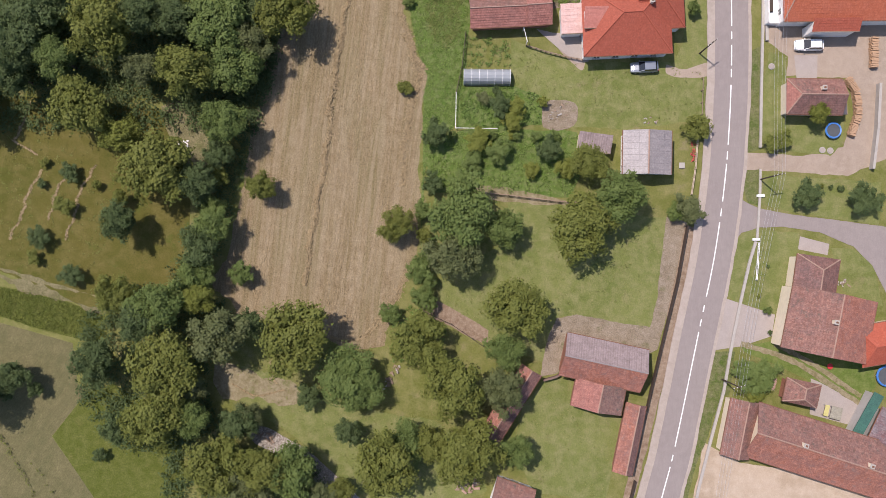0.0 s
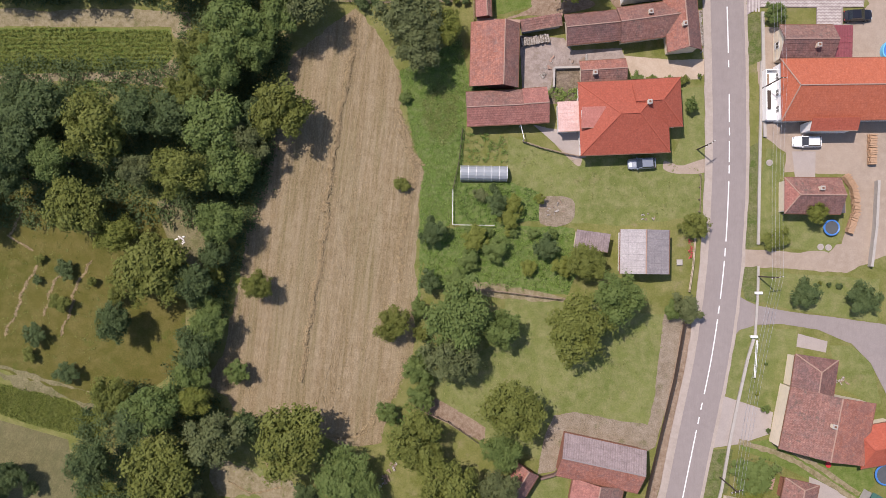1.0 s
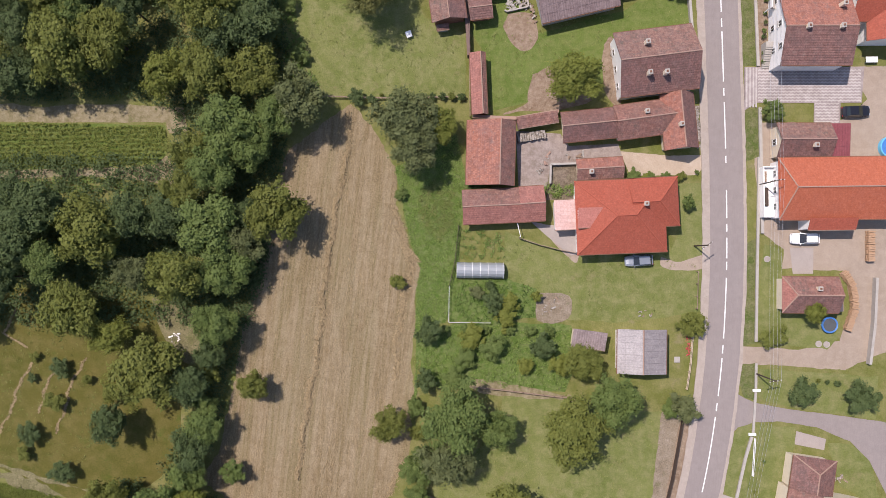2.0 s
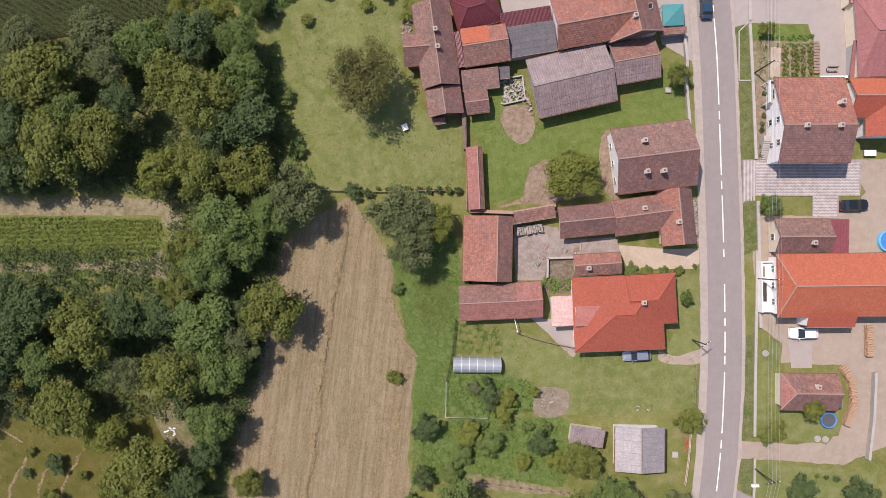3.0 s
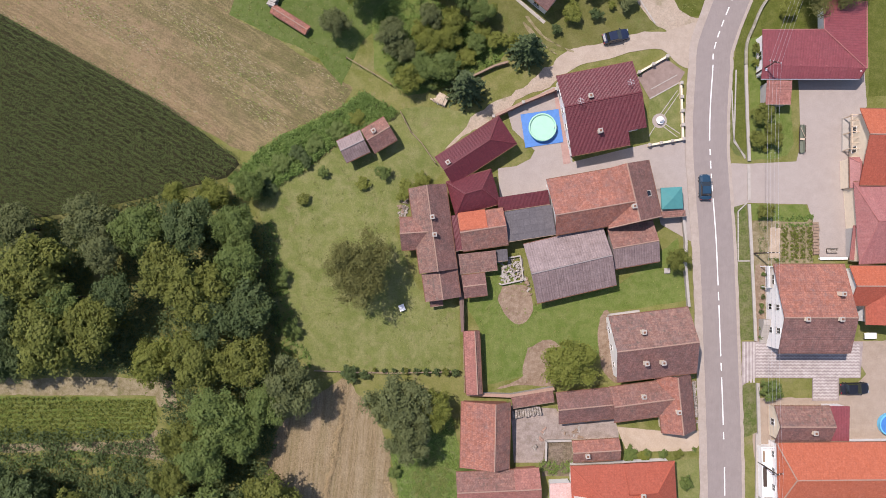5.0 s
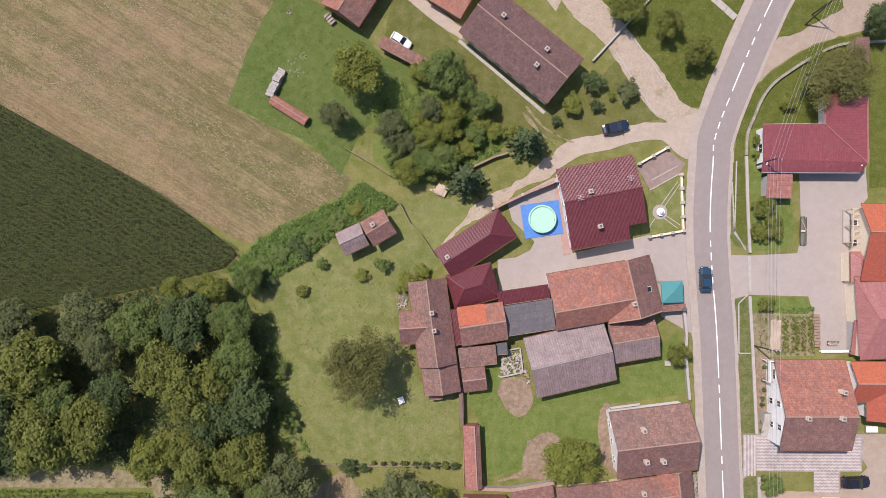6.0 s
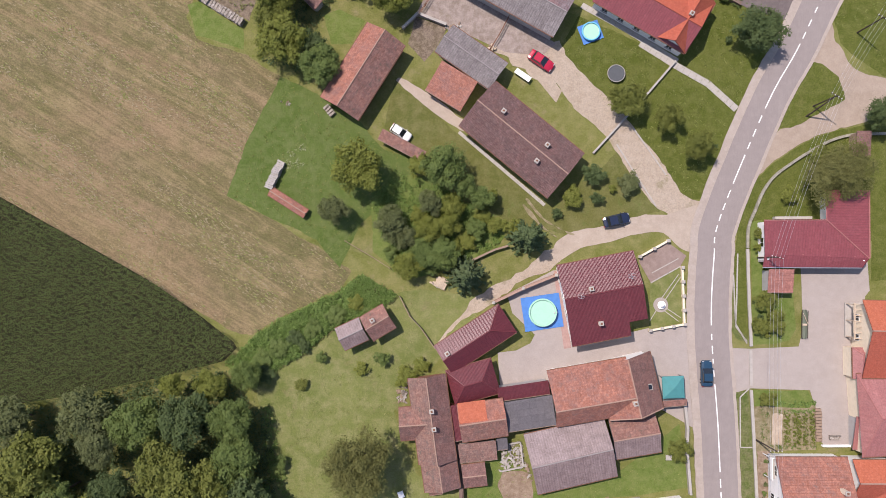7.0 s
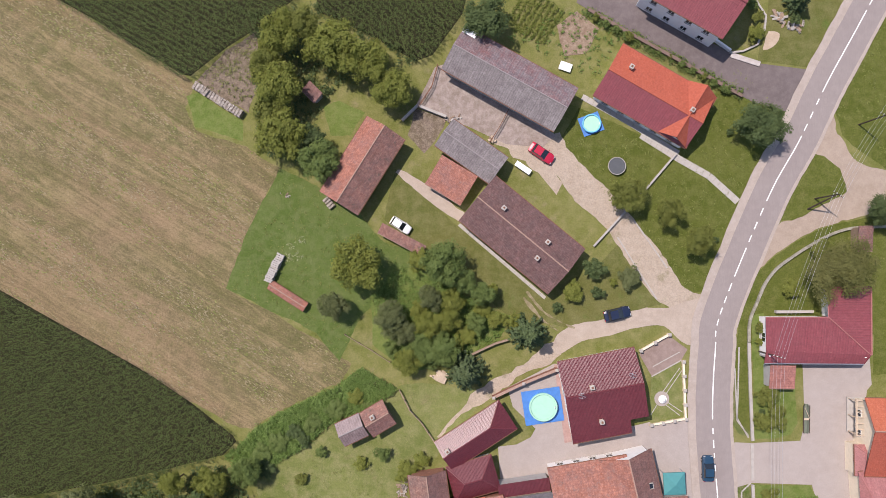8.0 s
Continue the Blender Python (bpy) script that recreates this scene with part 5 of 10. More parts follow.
patch("stubble_field", "tan and green stubble field with diagonal harvest streaks", "stubble", 0.010, [(-79.8, 166.0), (-66.5, 163.4), (-59.7, 158.3), (-52.5, 154.2), (-39.3, 145.9), (-37.6, 144.2), (-38.9, 140.7), (-37.5, 137.2), (-30.1, 134.7), (-24.0, 130.9), (-26.6, 126.6), (-29.2, 120.5), (-32.3, 112.5), (-25.7, 108.7), (-18.8, 104.8), (-13.4, 100.9), (-15.3, 97.9), (-22.3, 94.9), (-28.8, 91.1), (-32.7, 92.1), (-41.4, 97.1), (-50.2, 101.9), (-58.9, 107.2), (-67.8, 112.0), (-79.3, 119.1)], rough=0.2)
patch("meadow", "olive-brown orchard meadow with dry swaths", "olive_turf", 0.016, [(-84.5, 28.7), (-67.8, 27.7), (-58.4, 26.8), (-44.9, 25.0), (-39.5, 21.4), (-41.3, 12.5), (-42.1, 4.5), (-44.7, -1.7), (-54.5, -5.7), (-61.7, -4.3), (-71.6, 0.1), (-84.3, 2.8)], soft=2)
patch("meadow", "pale grassy clearing between the trees", "lawn", 0.010, [(-37.1, -14.0), (-28.7, -15.8), (-21.6, -19.3), (-9.3, -22.3), (-2.2, -23.6), (3.9, -31.4), (3.0, -34.9), (-14.5, -34.6), (-21.6, -28.0), (-29.5, -22.8), (-35.8, -18.4)], soft=2)
litter("loose_straw", "pale straw lying in streaks over the stubble", "pale_straw", [(-79.8, 166.0), (-62.9, 162.3), (-54.8, 155.0), (-39.3, 145.1), (-38.9, 140.7), (-37.5, 137.2), (-30.1, 134.7), (-24.8, 130.5), (-27.0, 126.6), (-29.6, 120.5), (-32.7, 112.5), (-25.7, 108.3), (-18.8, 104.4), (-14.3, 100.9), (-15.8, 98.3), (-22.3, 95.5), (-28.8, 91.7), (-32.7, 92.6), (-41.4, 97.7), (-50.2, 102.4), (-59.0, 107.6), (-67.8, 112.7), (-79.3, 119.1)], 5.0, -30, 0.55, 0.10, 5, 0.7)
litter("cut_grass", "thin green grass coming through the stubble", "leaf_tuft", [(-79.8, 166.0), (-62.9, 162.3), (-54.8, 155.0), (-39.3, 145.1), (-38.9, 140.7), (-37.5, 137.2), (-30.1, 134.7), (-24.8, 130.5), (-27.0, 126.6), (-29.6, 120.5), (-32.7, 112.5), (-25.7, 108.3), (-18.8, 104.4), (-14.3, 100.9), (-15.8, 98.3), (-22.3, 95.5), (-28.8, 91.7), (-32.7, 92.6), (-41.4, 97.7), (-50.2, 102.4), (-59.0, 107.6), (-67.8, 112.7), (-79.3, 119.1)], 3.0, -30, 0.5, 0.14, 6, 0.6)
litter("loose_straw", "fine dry hay left lying on the mown field", "straw", [(-14.9, 56.4), (-12.5, 52.9), (-8.6, 46.4), (-8.2, 39.4), (-6.4, 34.2), (-4.9, 30.7), (-4.9, 24.7), (-5.6, 27.5), (-5.9, 16.0), (-6.6, 3.6), (-7.9, 0.1), (-10.6, -6.9), (-14.6, -10.4), (-20.7, -6.2), (-27.0, -4.7), (-33.6, -4.3), (-35.8, -0.8), (-32.4, 16.1), (-29.7, 28.5), (-25.3, 35.6), (-27.4, 30.8), (-24.8, 37.7), (-18.6, 42.9), (-17.7, 51.6)], 3.0, 83.5, 0.8, 0.08, 7, 0.7)
patch("path", "dry trodden clearing between the walnut trees", "swath", 0.022, [(-46.2, 25.9), (-42.2, 26.6), (-38.8, 21.0), (-38.9, 16.1), (-41.7, 16.5), (-44.9, 21.4)], soft=2)
patch("meadow", "pale mown meadow with drying grass", "pale_meadow", 0.010, [(-84.2, -5.0), (-71.5, -8.0), (-60.0, -11.2), (-59.2, -17.4), (-57.8, -19.0), (-63.2, -25.8), (-56.3, -35.4), (-51.0, -42.4), (-83.8, -42.4)], soft=0)
patch("meadow", "strip of uncut green grass", "rank_turf", 0.016, [(-63.1, -25.8), (-57.8, -19.0), (-53.6, -17.5), (-44.6, -22.6), (-41.9, -30.8), (-43.0, -38.0), (-54.4, -38.2)], soft=0)
patch("crop_bed", "green vegetable crop strip", "rank_turf", 0.022, [(-82.4, 1.0), (-71.6, -2.2), (-61.7, -4.3), (-54.5, -7.0), (-55.4, -11.4), (-66.2, -8.8), (-71.6, -7.0), (-82.4, -4.4)])
growth("crop_plants", "low green crop plants in a dense strip", "leaf_crop", [(-82.4, 0.5), (-71.6, -2.4), (-61.7, -4.6), (-55.0, -7.2), (-55.6, -11.0), (-66.2, -8.6), (-71.6, -6.8), (-82.4, -4.4)], 9.0, 0.35, 0.17, clump=8, seed=11)
patch("field_path", "pale dry swath beside the crop strip", "swath", 0.028, [(-80.6, 2.2), (-71.6, -0.4), (-66.2, -2.2), (-60.8, -4.1), (-55.4, -6.0), (-55.5, -6.7), (-61.7, -4.7), (-67.1, -2.9), (-71.6, -1.4), (-80.6, 1.2)], rough=0.35)
patch("field_path", "pale dry swath beside the crop strip", "swath", 0.034, [(-80.6, 3.2), (-71.6, 0.7), (-66.2, -0.9), (-60.8, -2.5), (-56.0, -3.7), (-56.1, -4.2), (-61.7, -2.7), (-67.1, -1.2), (-71.6, 0.2), (-80.6, 2.7)], rough=0.3)
patch("field_path", "dry brown track beside the crop strip", "dry_path", 0.010, [(-79.6, 56.3), (-68.9, 56.7), (-63.5, 56.1), (-55.6, 56.6), (-47.6, 56.3), (-41.2, 55.9), (-40.7, 51.7), (-43.6, 51.8), (-44.1, 53.5), (-55.6, 53.6), (-68.9, 53.8), (-79.5, 53.7)])
patch("field_path", "dry brown track between crop strips", "dry_path", 0.010, [(-79.5, 45.8), (-68.8, 46.1), (-55.5, 46.4), (-45.8, 46.8), (-44.1, 48.3), (-42.7, 47.8), (-42.3, 43.4), (-44.9, 43.9), (-55.5, 45.3), (-68.8, 44.9), (-79.5, 44.5)])
patch("crop_bed", "green vegetable crop strip", "lush", 0.016, [(-79.5, 53.3), (-68.9, 53.6), (-55.6, 53.5), (-44.2, 53.1), (-43.7, 49.1), (-45.4, 47.0), (-55.5, 46.7), (-68.8, 46.4), (-79.5, 46.0)])
growth("crop_plants", "low yellow-green crop plants in long rows", "leaf_crop", [(-79.5, 53.0), (-68.9, 53.4), (-55.6, 53.3), (-44.2, 52.8), (-43.9, 49.1), (-45.7, 47.2), (-55.5, 46.9), (-68.8, 46.6), (-79.5, 46.1)], 3.2, 0.55, 0.24, clump=8, seed=12, rows=(1, 0.7))
growth("crop_plants", "low green crop plants in a narrow strip", "leaf_weed", [(-79.5, 44.2), (-68.8, 44.6), (-55.5, 45.1), (-45.8, 43.7), (-44.9, 42.1), (-55.5, 42.6), (-68.8, 42.7), (-79.5, 42.7)], 2.6, 0.5, 0.22, clump=8, seed=13, rows=(1, 0.7))
patch("ditch_bank", "overgrown green ditch bank", "weeds", 0.016, [(-31.4, 87.6), (-28.3, 91.3), (-22.3, 94.7), (-15.3, 97.7), (-11.9, 100.3), (-6.7, 97.4), (-7.5, 96.0), (-11.9, 94.0), (-16.2, 92.3), (-20.6, 88.5), (-26.6, 85.0), (-31.4, 84.2)])
growth("weed_plants", "dense creepers and weeds over the ditch bank", "leaf_weed", [(-31.4, 87.6), (-28.3, 91.3), (-22.3, 94.7), (-15.3, 97.7), (-11.9, 100.3), (-6.7, 97.4), (-7.5, 96.0), (-11.9, 94.0), (-16.2, 92.3), (-20.6, 88.5), (-26.6, 85.0), (-31.4, 84.2)], 9.0, 1.0, 0.24, clump=9, spread=0.2, seed=29)
patch("corn_bed", "soil under standing maize, darkened like the shade between its rows", "corn_shade_soil", 0.022, [(-79.3, 119.2), (-67.7, 112.6), (-59.4, 107.9), (-52.2, 103.9), (-45.1, 99.9), (-38.0, 95.1), (-31.6, 90.1), (-31.1, 89.2), (-33.1, 87.2), (-43.2, 84.7), (-51.2, 83.0), (-58.3, 81.8), (-69.0, 80.1), (-80.6, 78.4)], soft=0)
corn("corn_field", "dense dark green maize field in straight rows", [(-78.6, 119.2), (-67.7, 113.0), (-59.4, 108.3), (-52.2, 104.3), (-45.1, 100.3), (-38.0, 95.5), (-31.6, 90.5), (-30.8, 89.4), (-32.8, 87.5), (-42.8, 84.5), (-50.7, 82.8), (-57.7, 81.6), (-68.3, 79.9), (-79.8, 78.3)], -29, 3)
patch("corn_bed", "soil under standing maize, darkened like the shade between its rows", "corn_shade_soil", 0.016, [(-66.5, 163.1), (-62.8, 160.0), (-59.7, 158.2), (-52.5, 154.1), (-46.8, 150.2), (-39.5, 145.8), (-38.2, 145.6), (-32.7, 149.9), (-27.9, 152.9), (-22.2, 157.3), (-19.9, 162.6)], soft=0)
corn("corn_field", "dense dark green maize field in straight rows", [(-66.0, 162.6), (-62.8, 159.6), (-59.7, 157.8), (-52.5, 153.7), (-46.8, 149.8), (-39.5, 145.4), (-37.8, 145.4), (-32.4, 149.6), (-27.6, 152.6), (-21.9, 156.9), (-19.7, 162.2)], -29, 4)
patch("corn_bed", "soil under standing maize, darkened like the shade between its rows", "corn_shade_soil", 0.016, [(-18.6, 162.6), (-18.6, 155.5), (-11.6, 152.3), (-3.3, 147.5), (-0.7, 148.4), (4.0, 154.8), (5.9, 162.2)], soft=0)
corn("corn_field", "dense dark green maize field in straight rows", [(-18.4, 162.1), (-18.4, 155.1), (-11.5, 152.0), (-3.3, 147.3), (-0.7, 148.1), (3.9, 154.4), (5.9, 161.8)], -40, 5)
patch("lawn", "close-cut lawn between sheds and road", "lawn", 0.016, [(-2.7, -1.6), (-1.3, 0.1), (8.3, 4.5), (8.3, 10.7), (20.6, 10.7), (25.9, 8.9), (33.3, 8.5), (33.3, 3.6), (31.5, -6.9), (30.2, -8.6), (16.2, -6.9), (13.6, -13.9), (5.7, -11.3), (-2.2, -5.6)])
patch("lawn", "lawn below the red barn", "lawn", 0.010, [(14.0, -16.7), (17.9, -16.5), (17.9, -20.4), (25.7, -22.6), (24.4, -30.4), (23.1, -35.6), (11.8, -34.0), (9.2, -27.0), (10.5, -20.9)])
patch("lawn", "lawn beside the white-roofed shed", "lawn", 0.010, [(8.8, 36.3), (19.8, 32.7), (32.9, 32.6), (40.1, 30.8), (39.9, 23.8), (25.9, 22.1), (18.0, 22.6), (13.6, 26.5), (8.8, 29.2)])
patch("lawn", "mown meadow behind the farmhouses", "lawn", 0.022, [(-28.6, 85.0), (-21.1, 88.0), (-12.3, 94.1), (-7.0, 97.5), (-3.5, 97.9), (7.9, 96.9), (-3.5, 83.0), (-7.1, 79.5), (-3.6, 69.9), (2.9, 67.2), (2.8, 57.2), (-12.4, 57.3), (-19.4, 57.3), (-24.7, 62.1), (-26.4, 74.4)])
patch("lawn", "green yard beside the grey barn", "lush", 0.028, [(3.8, 75.5), (10.4, 74.1), (13.8, 67.1), (27.7, 70.5), (36.4, 77.4), (37.6, 67.8), (25.5, 66.1), (24.1, 59.2), (14.6, 56.7), (6.7, 55.0), (5.9, 63.7), (3.8, 67.2)])
patch("lawn", "strip of lawn at the front of the red-roofed house", "lawn", 0.016, [(35.2, 43.6), (40.3, 43.5), (40.2, 33.2), (39.7, 25.5), (33.3, 31.5), (35.5, 35.8)])
patch("lawn", "lush lawn round the garden trampoline", "rank_turf", 0.010, [(18.7, 134.9), (21.8, 140.1), (36.9, 133.0), (42.3, 141.6), (45.7, 146.0), (54.2, 138.9), (52.3, 132.8), (41.7, 111.8), (37.8, 111.4), (29.8, 122.6), (24.7, 127.9)])
patch("lawn", "deep green lawn round the woodpile", "deep_lawn", 0.028, [(-32.7, 112.6), (-29.7, 120.8), (-24.4, 131.0), (-18.7, 128.3), (-11.8, 123.8), (-8.3, 119.5), (-1.4, 117.7), (-11.8, 108.2), (-15.3, 101.3), (-18.8, 105.7), (-25.7, 109.2)])
patch("lawn", "patch of bright grass beside the dry wall", "lush", 0.016, [(-38.9, 142.5), (-37.1, 142.9), (-30.1, 138.4), (-30.1, 135.4), (-37.5, 137.6)])
patch("lawn", "dry olive lawn at the long brown house", "dry_lawn", 0.034, [(-6.5, 130.8), (3.0, 122.0), (15.9, 111.5), (24.6, 115.8), (30.7, 122.6), (33.9, 109.7), (19.3, 106.3), (10.7, 108.1), (-1.4, 117.7), (-8.3, 122.9)])
patch("lawn", "dry olive lawn on the outer side of the bend", "dry_lawn", 0.016, [(48.2, 140.7), (49.2, 147.7), (51.0, 156.4), (58.1, 161.6), (65.8, 161.5), (63.0, 151.0), (57.7, 145.8), (50.0, 146.8)])
patch("lawn", "dry olive lawn on the outer side of the road", "rank_turf", 0.022, [(61.0, 138.8), (62.9, 147.5), (68.9, 154.4), (80.2, 154.3), (79.7, 133.4), (68.4, 130.1), (61.8, 135.3)])
patch("traffic_island", "grass island between road and gravel lane", "rank_turf", 0.052, [(52.4, 122.4), (53.4, 125.2), (56.0, 130.3), (57.5, 132.5), (59.0, 132.2), (61.3, 130.2), (62.3, 127.7), (62.4, 126.6), (58.8, 124.7), (55.5, 123.2)], rough=0.16)
patch("lawn", "deep green lawn behind the curving wall", "rank_turf", 0.016, [(47.3, 103.4), (47.3, 107.2), (48.4, 109.9), (49.7, 112.7), (51.5, 115.0), (54.4, 117.1), (56.5, 118.4), (59.9, 120.2), (63.2, 121.1), (67.3, 121.1), (76.3, 121.4), (76.8, 98.9), (65.8, 98.9), (66.0, 105.0), (50.0, 105.0)])
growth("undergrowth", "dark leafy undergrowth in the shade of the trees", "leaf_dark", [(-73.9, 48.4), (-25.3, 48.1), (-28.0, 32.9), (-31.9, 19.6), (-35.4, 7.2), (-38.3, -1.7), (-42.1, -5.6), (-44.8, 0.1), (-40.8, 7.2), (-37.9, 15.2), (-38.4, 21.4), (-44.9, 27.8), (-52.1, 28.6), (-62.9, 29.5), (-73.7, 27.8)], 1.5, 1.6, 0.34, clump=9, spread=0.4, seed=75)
growth("undergrowth", "dark leafy undergrowth in the shade of the trees", "leaf_dark", [(-58.1, -7.0), (-50.1, -1.7), (-35.8, -4.8), (-32.3, -10.5), (-37.6, -14.0), (-39.3, -18.4), (-34.0, -24.6), (-44.6, -28.1), (-53.5, -27.3), (-58.9, -19.4)], 1.5, 1.6, 0.34, clump=9, spread=0.4, seed=70)
growth("undergrowth", "dark leafy undergrowth in the shade of the trees", "leaf_dark", [(-44.6, -27.3), (-21.6, -28.0), (-18.0, -35.9), (-45.4, -36.0)], 1.5, 1.6, 0.34, clump=9, spread=0.4, seed=64)
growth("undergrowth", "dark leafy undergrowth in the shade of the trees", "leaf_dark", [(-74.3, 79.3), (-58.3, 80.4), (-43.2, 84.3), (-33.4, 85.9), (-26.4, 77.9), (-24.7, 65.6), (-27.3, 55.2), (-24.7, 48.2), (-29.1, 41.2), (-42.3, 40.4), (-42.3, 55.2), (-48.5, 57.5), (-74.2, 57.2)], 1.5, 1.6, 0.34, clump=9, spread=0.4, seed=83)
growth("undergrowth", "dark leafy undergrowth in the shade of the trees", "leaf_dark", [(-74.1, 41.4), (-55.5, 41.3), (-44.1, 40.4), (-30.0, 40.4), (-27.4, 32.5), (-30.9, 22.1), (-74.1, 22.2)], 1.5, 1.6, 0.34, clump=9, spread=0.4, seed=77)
patch("lawn", "bright green grass between the orchard trees", "lush", 0.040, [(-10.5, 111.7), (-7.4, 116.0), (-1.4, 115.1), (6.4, 109.8), (11.1, 108.1), (8.9, 103.8), (2.0, 101.2), (-4.9, 99.6), (-10.1, 103.9)])
growth("undergrowth", "bright green undergrowth between the orchard trees", "leaf_weed", [(-10.1, 111.7), (-6.6, 116.0), (-2.7, 115.1), (8.1, 109.8), (9.8, 105.5), (2.0, 101.2), (-6.7, 100.4)], 3.5, 0.8, 0.2, clump=9, spread=0.3, seed=81)
growth("weed_plants", "dry straw-coloured weeds on the rubble plot", "leaf_tuft", [(-37.1, 144.7), (-32.7, 149.0), (-27.9, 152.1), (-27.9, 145.9), (-29.2, 140.2)], 1.6, 0.4, 0.16, clump=8, seed=83)
patch("farmyard", "trampled brown earth pen beside the barn", "scrub_soil", 0.010, [(-3.4, 140.2), (1.6, 138.6), (-0.4, 135.1), (-2.0, 133.2), (-4.5, 136.0)])
patch("lawn", "sunny grass behind the rust-red barn", "lush", 0.016, [(-17.6, 140.5), (-15.2, 141.4), (-11.2, 139.6), (-13.4, 136.1), (-16.5, 136.1)])
growth("undergrowth", "leafy undergrowth below the walnut trees", "leaf_dark", [(-29.2, 155.6), (-18.6, 156.4), (-2.9, 148.2), (-7.3, 144.8), (-15.2, 144.0), (-18.7, 139.6), (-20.9, 131.8), (-27.5, 133.6)], 1.3, 1.2, 0.28, clump=9, spread=0.3, seed=82)
windrow("raked line of dry straw along the mown field", [(-15.2, 55.1), (-15.6, 48.1), (-17.1, 41.2), (-18.2, 34.2), (-19.7, 24.7), (-19.2, 25.8), (-20.4, 16.9), (-21.7, 9.8), (-22.7, 3.6), (-23.4, -2.1)], 0.4, 0.3, 90, 1)
windrow("thin raked line of straw near the field edge", [(-8.2, 40.3), (-6.3, 34.2), (-4.3, 31.6)], 0.5, 0.12, 50, 2)
windrow("thin raked line of straw near the field edge", [(-8.2, 37.3), (-5.8, 31.1), (-7.7, 21.3), (-8.2, 13.3)], 0.6, 0.12, 45, 3)
windrow("thin dry swath of cut grass in the meadow", [(-70.0, 5.0), (-67.7, 10.8), (-65.2, 16.1)], 0.22, 0.05, 22, 6)
windrow("thin dry swath of cut grass in the meadow", [(-64.3, 8.1), (-61.7, 14.6)], 0.22, 0.05, 22, 6)
windrow("thin dry swath of cut grass in the meadow", [(-61.1, 5.0), (-59.1, 11.7), (-56.8, 16.8)], 0.22, 0.05, 22, 6)
windrow("thin dry swath of cut grass in the meadow", [(-69.5, 20.7), (-65.6, 18.4)], 0.22, 0.05, 22, 6)
windrow("thin dry swath of cut grass in the meadow", [(-69.5, 20.7), (-68.2, 23.7), (-66.8, 26.8)], 0.22, 0.05, 22, 6)
windrow("thin dry swath of cut grass in the meadow", [(-34.9, -17.5), (-31.3, -19.3), (-26.9, -18.4)], 0.22, 0.05, 22, 6)
windrow("thin dry swath of cut grass in the meadow", [(-28.7, -14.0), (-27.8, -17.5)], 0.22, 0.05, 22, 6)
windrow("faint straw line at the field's end", [(-28.7, -7.0), (-21.6, -9.6), (-14.6, -10.4), (-10.1, -5.2), (-6.6, 1.0)], 0.8, 0.08, 30, 4)
growth("vine_row", "row of young vines on stakes", "leaf_olive", [(-71.7, -25.2), (-71.0, -25.2), (-64.7, -36.2), (-65.3, -36.2)], 2.2, 0.7, 0.16, clump=7, seed=90)
growth("vine_row", "row of young vines on stakes", "leaf_olive", [(-68.5, -27.4), (-67.9, -27.4), (-61.1, -36.1), (-61.7, -36.1)], 2.2, 0.7, 0.16, clump=7, seed=91)
growth("vine_row", "row of young vines on stakes", "leaf_olive", [(-74.4, -22.5), (-73.8, -22.5), (-71.0, -26.0), (-71.7, -26.0)], 2.2, 0.7, 0.16, clump=7, seed=92)
growth("vine_row", "row of young vines on stakes", "leaf_olive", [(-66.3, -18.5), (-65.7, -18.5), (-65.5, -19.4), (-66.2, -19.4)], 2.2, 0.7, 0.16, clump=7, seed=93)
patch("weed_strip", "overgrown green weeds along the field edge", "weeds", 0.022, [(-8.1, 46.3), (1.5, 51.5), (2.7, 44.6), (1.9, 35.9), (1.3, 25.5), (-0.5, 22.2), (-3.1, 21.3), (-4.9, 14.2), (-5.3, 3.6), (-4.9, 27.5), (-4.3, 30.7), (-6.0, 34.6)])
growth("weed_plants", "tall green weeds along the field edge", "leaf_rank", [(-8.1, 46.3), (1.5, 51.5), (2.7, 44.6), (1.9, 35.9), (1.3, 25.5), (-0.5, 22.2), (-3.1, 21.3), (-4.9, 14.2), (-5.3, 3.6), (-4.9, 27.5), (-4.3, 30.7), (-6.0, 34.6)], 6.0, 0.24, 0.14, clump=7, seed=21)
growth("weed_plants", "pale seeding grass among the field-edge weeds", "leaf_tuft", [(-4.6, 41.3), (-2.0, 44.8), (0.9, 43.0), (0.8, 37.5), (-1.2, 34.8), (-3.8, 36.0)], 5.0, 0.3, 0.16, clump=8, spread=0.2, seed=130)
patch("dirt_strip", "bare strip along the garden fence", "dry_path", 0.040, [(3.1, 13.4), (7.9, 12.8), (19.3, 10.8), (19.7, 9.9), (8.5, 11.2), (3.3, 12.3)], rough=0.25)
patch("garden_plot", "overgrown kitchen garden", "weeds", 0.028, [(-0.0, 21.7), (2.2, 22.6), (18.9, 21.7), (20.6, 17.7), (18.0, 11.5), (5.7, 12.0), (-4.0, 12.5), (-4.9, 20.4)])
growth("garden_plants", "mixed green garden plants and weeds", "leaf_rank", [(-4.4, 20.4), (1.3, 21.7), (18.9, 21.2), (20.6, 17.7), (18.0, 12.0), (5.7, 12.4), (-3.5, 12.9)], 3.0, 0.4, 0.15, clump=9, seed=22)
patch("garden_plot", "vegetable plot beside the greenhouse", "weeds", 0.034, [(0.4, 28.8), (8.8, 29.0), (13.6, 27.4), (13.6, 23.0), (6.6, 22.3), (0.2, 22.3)])
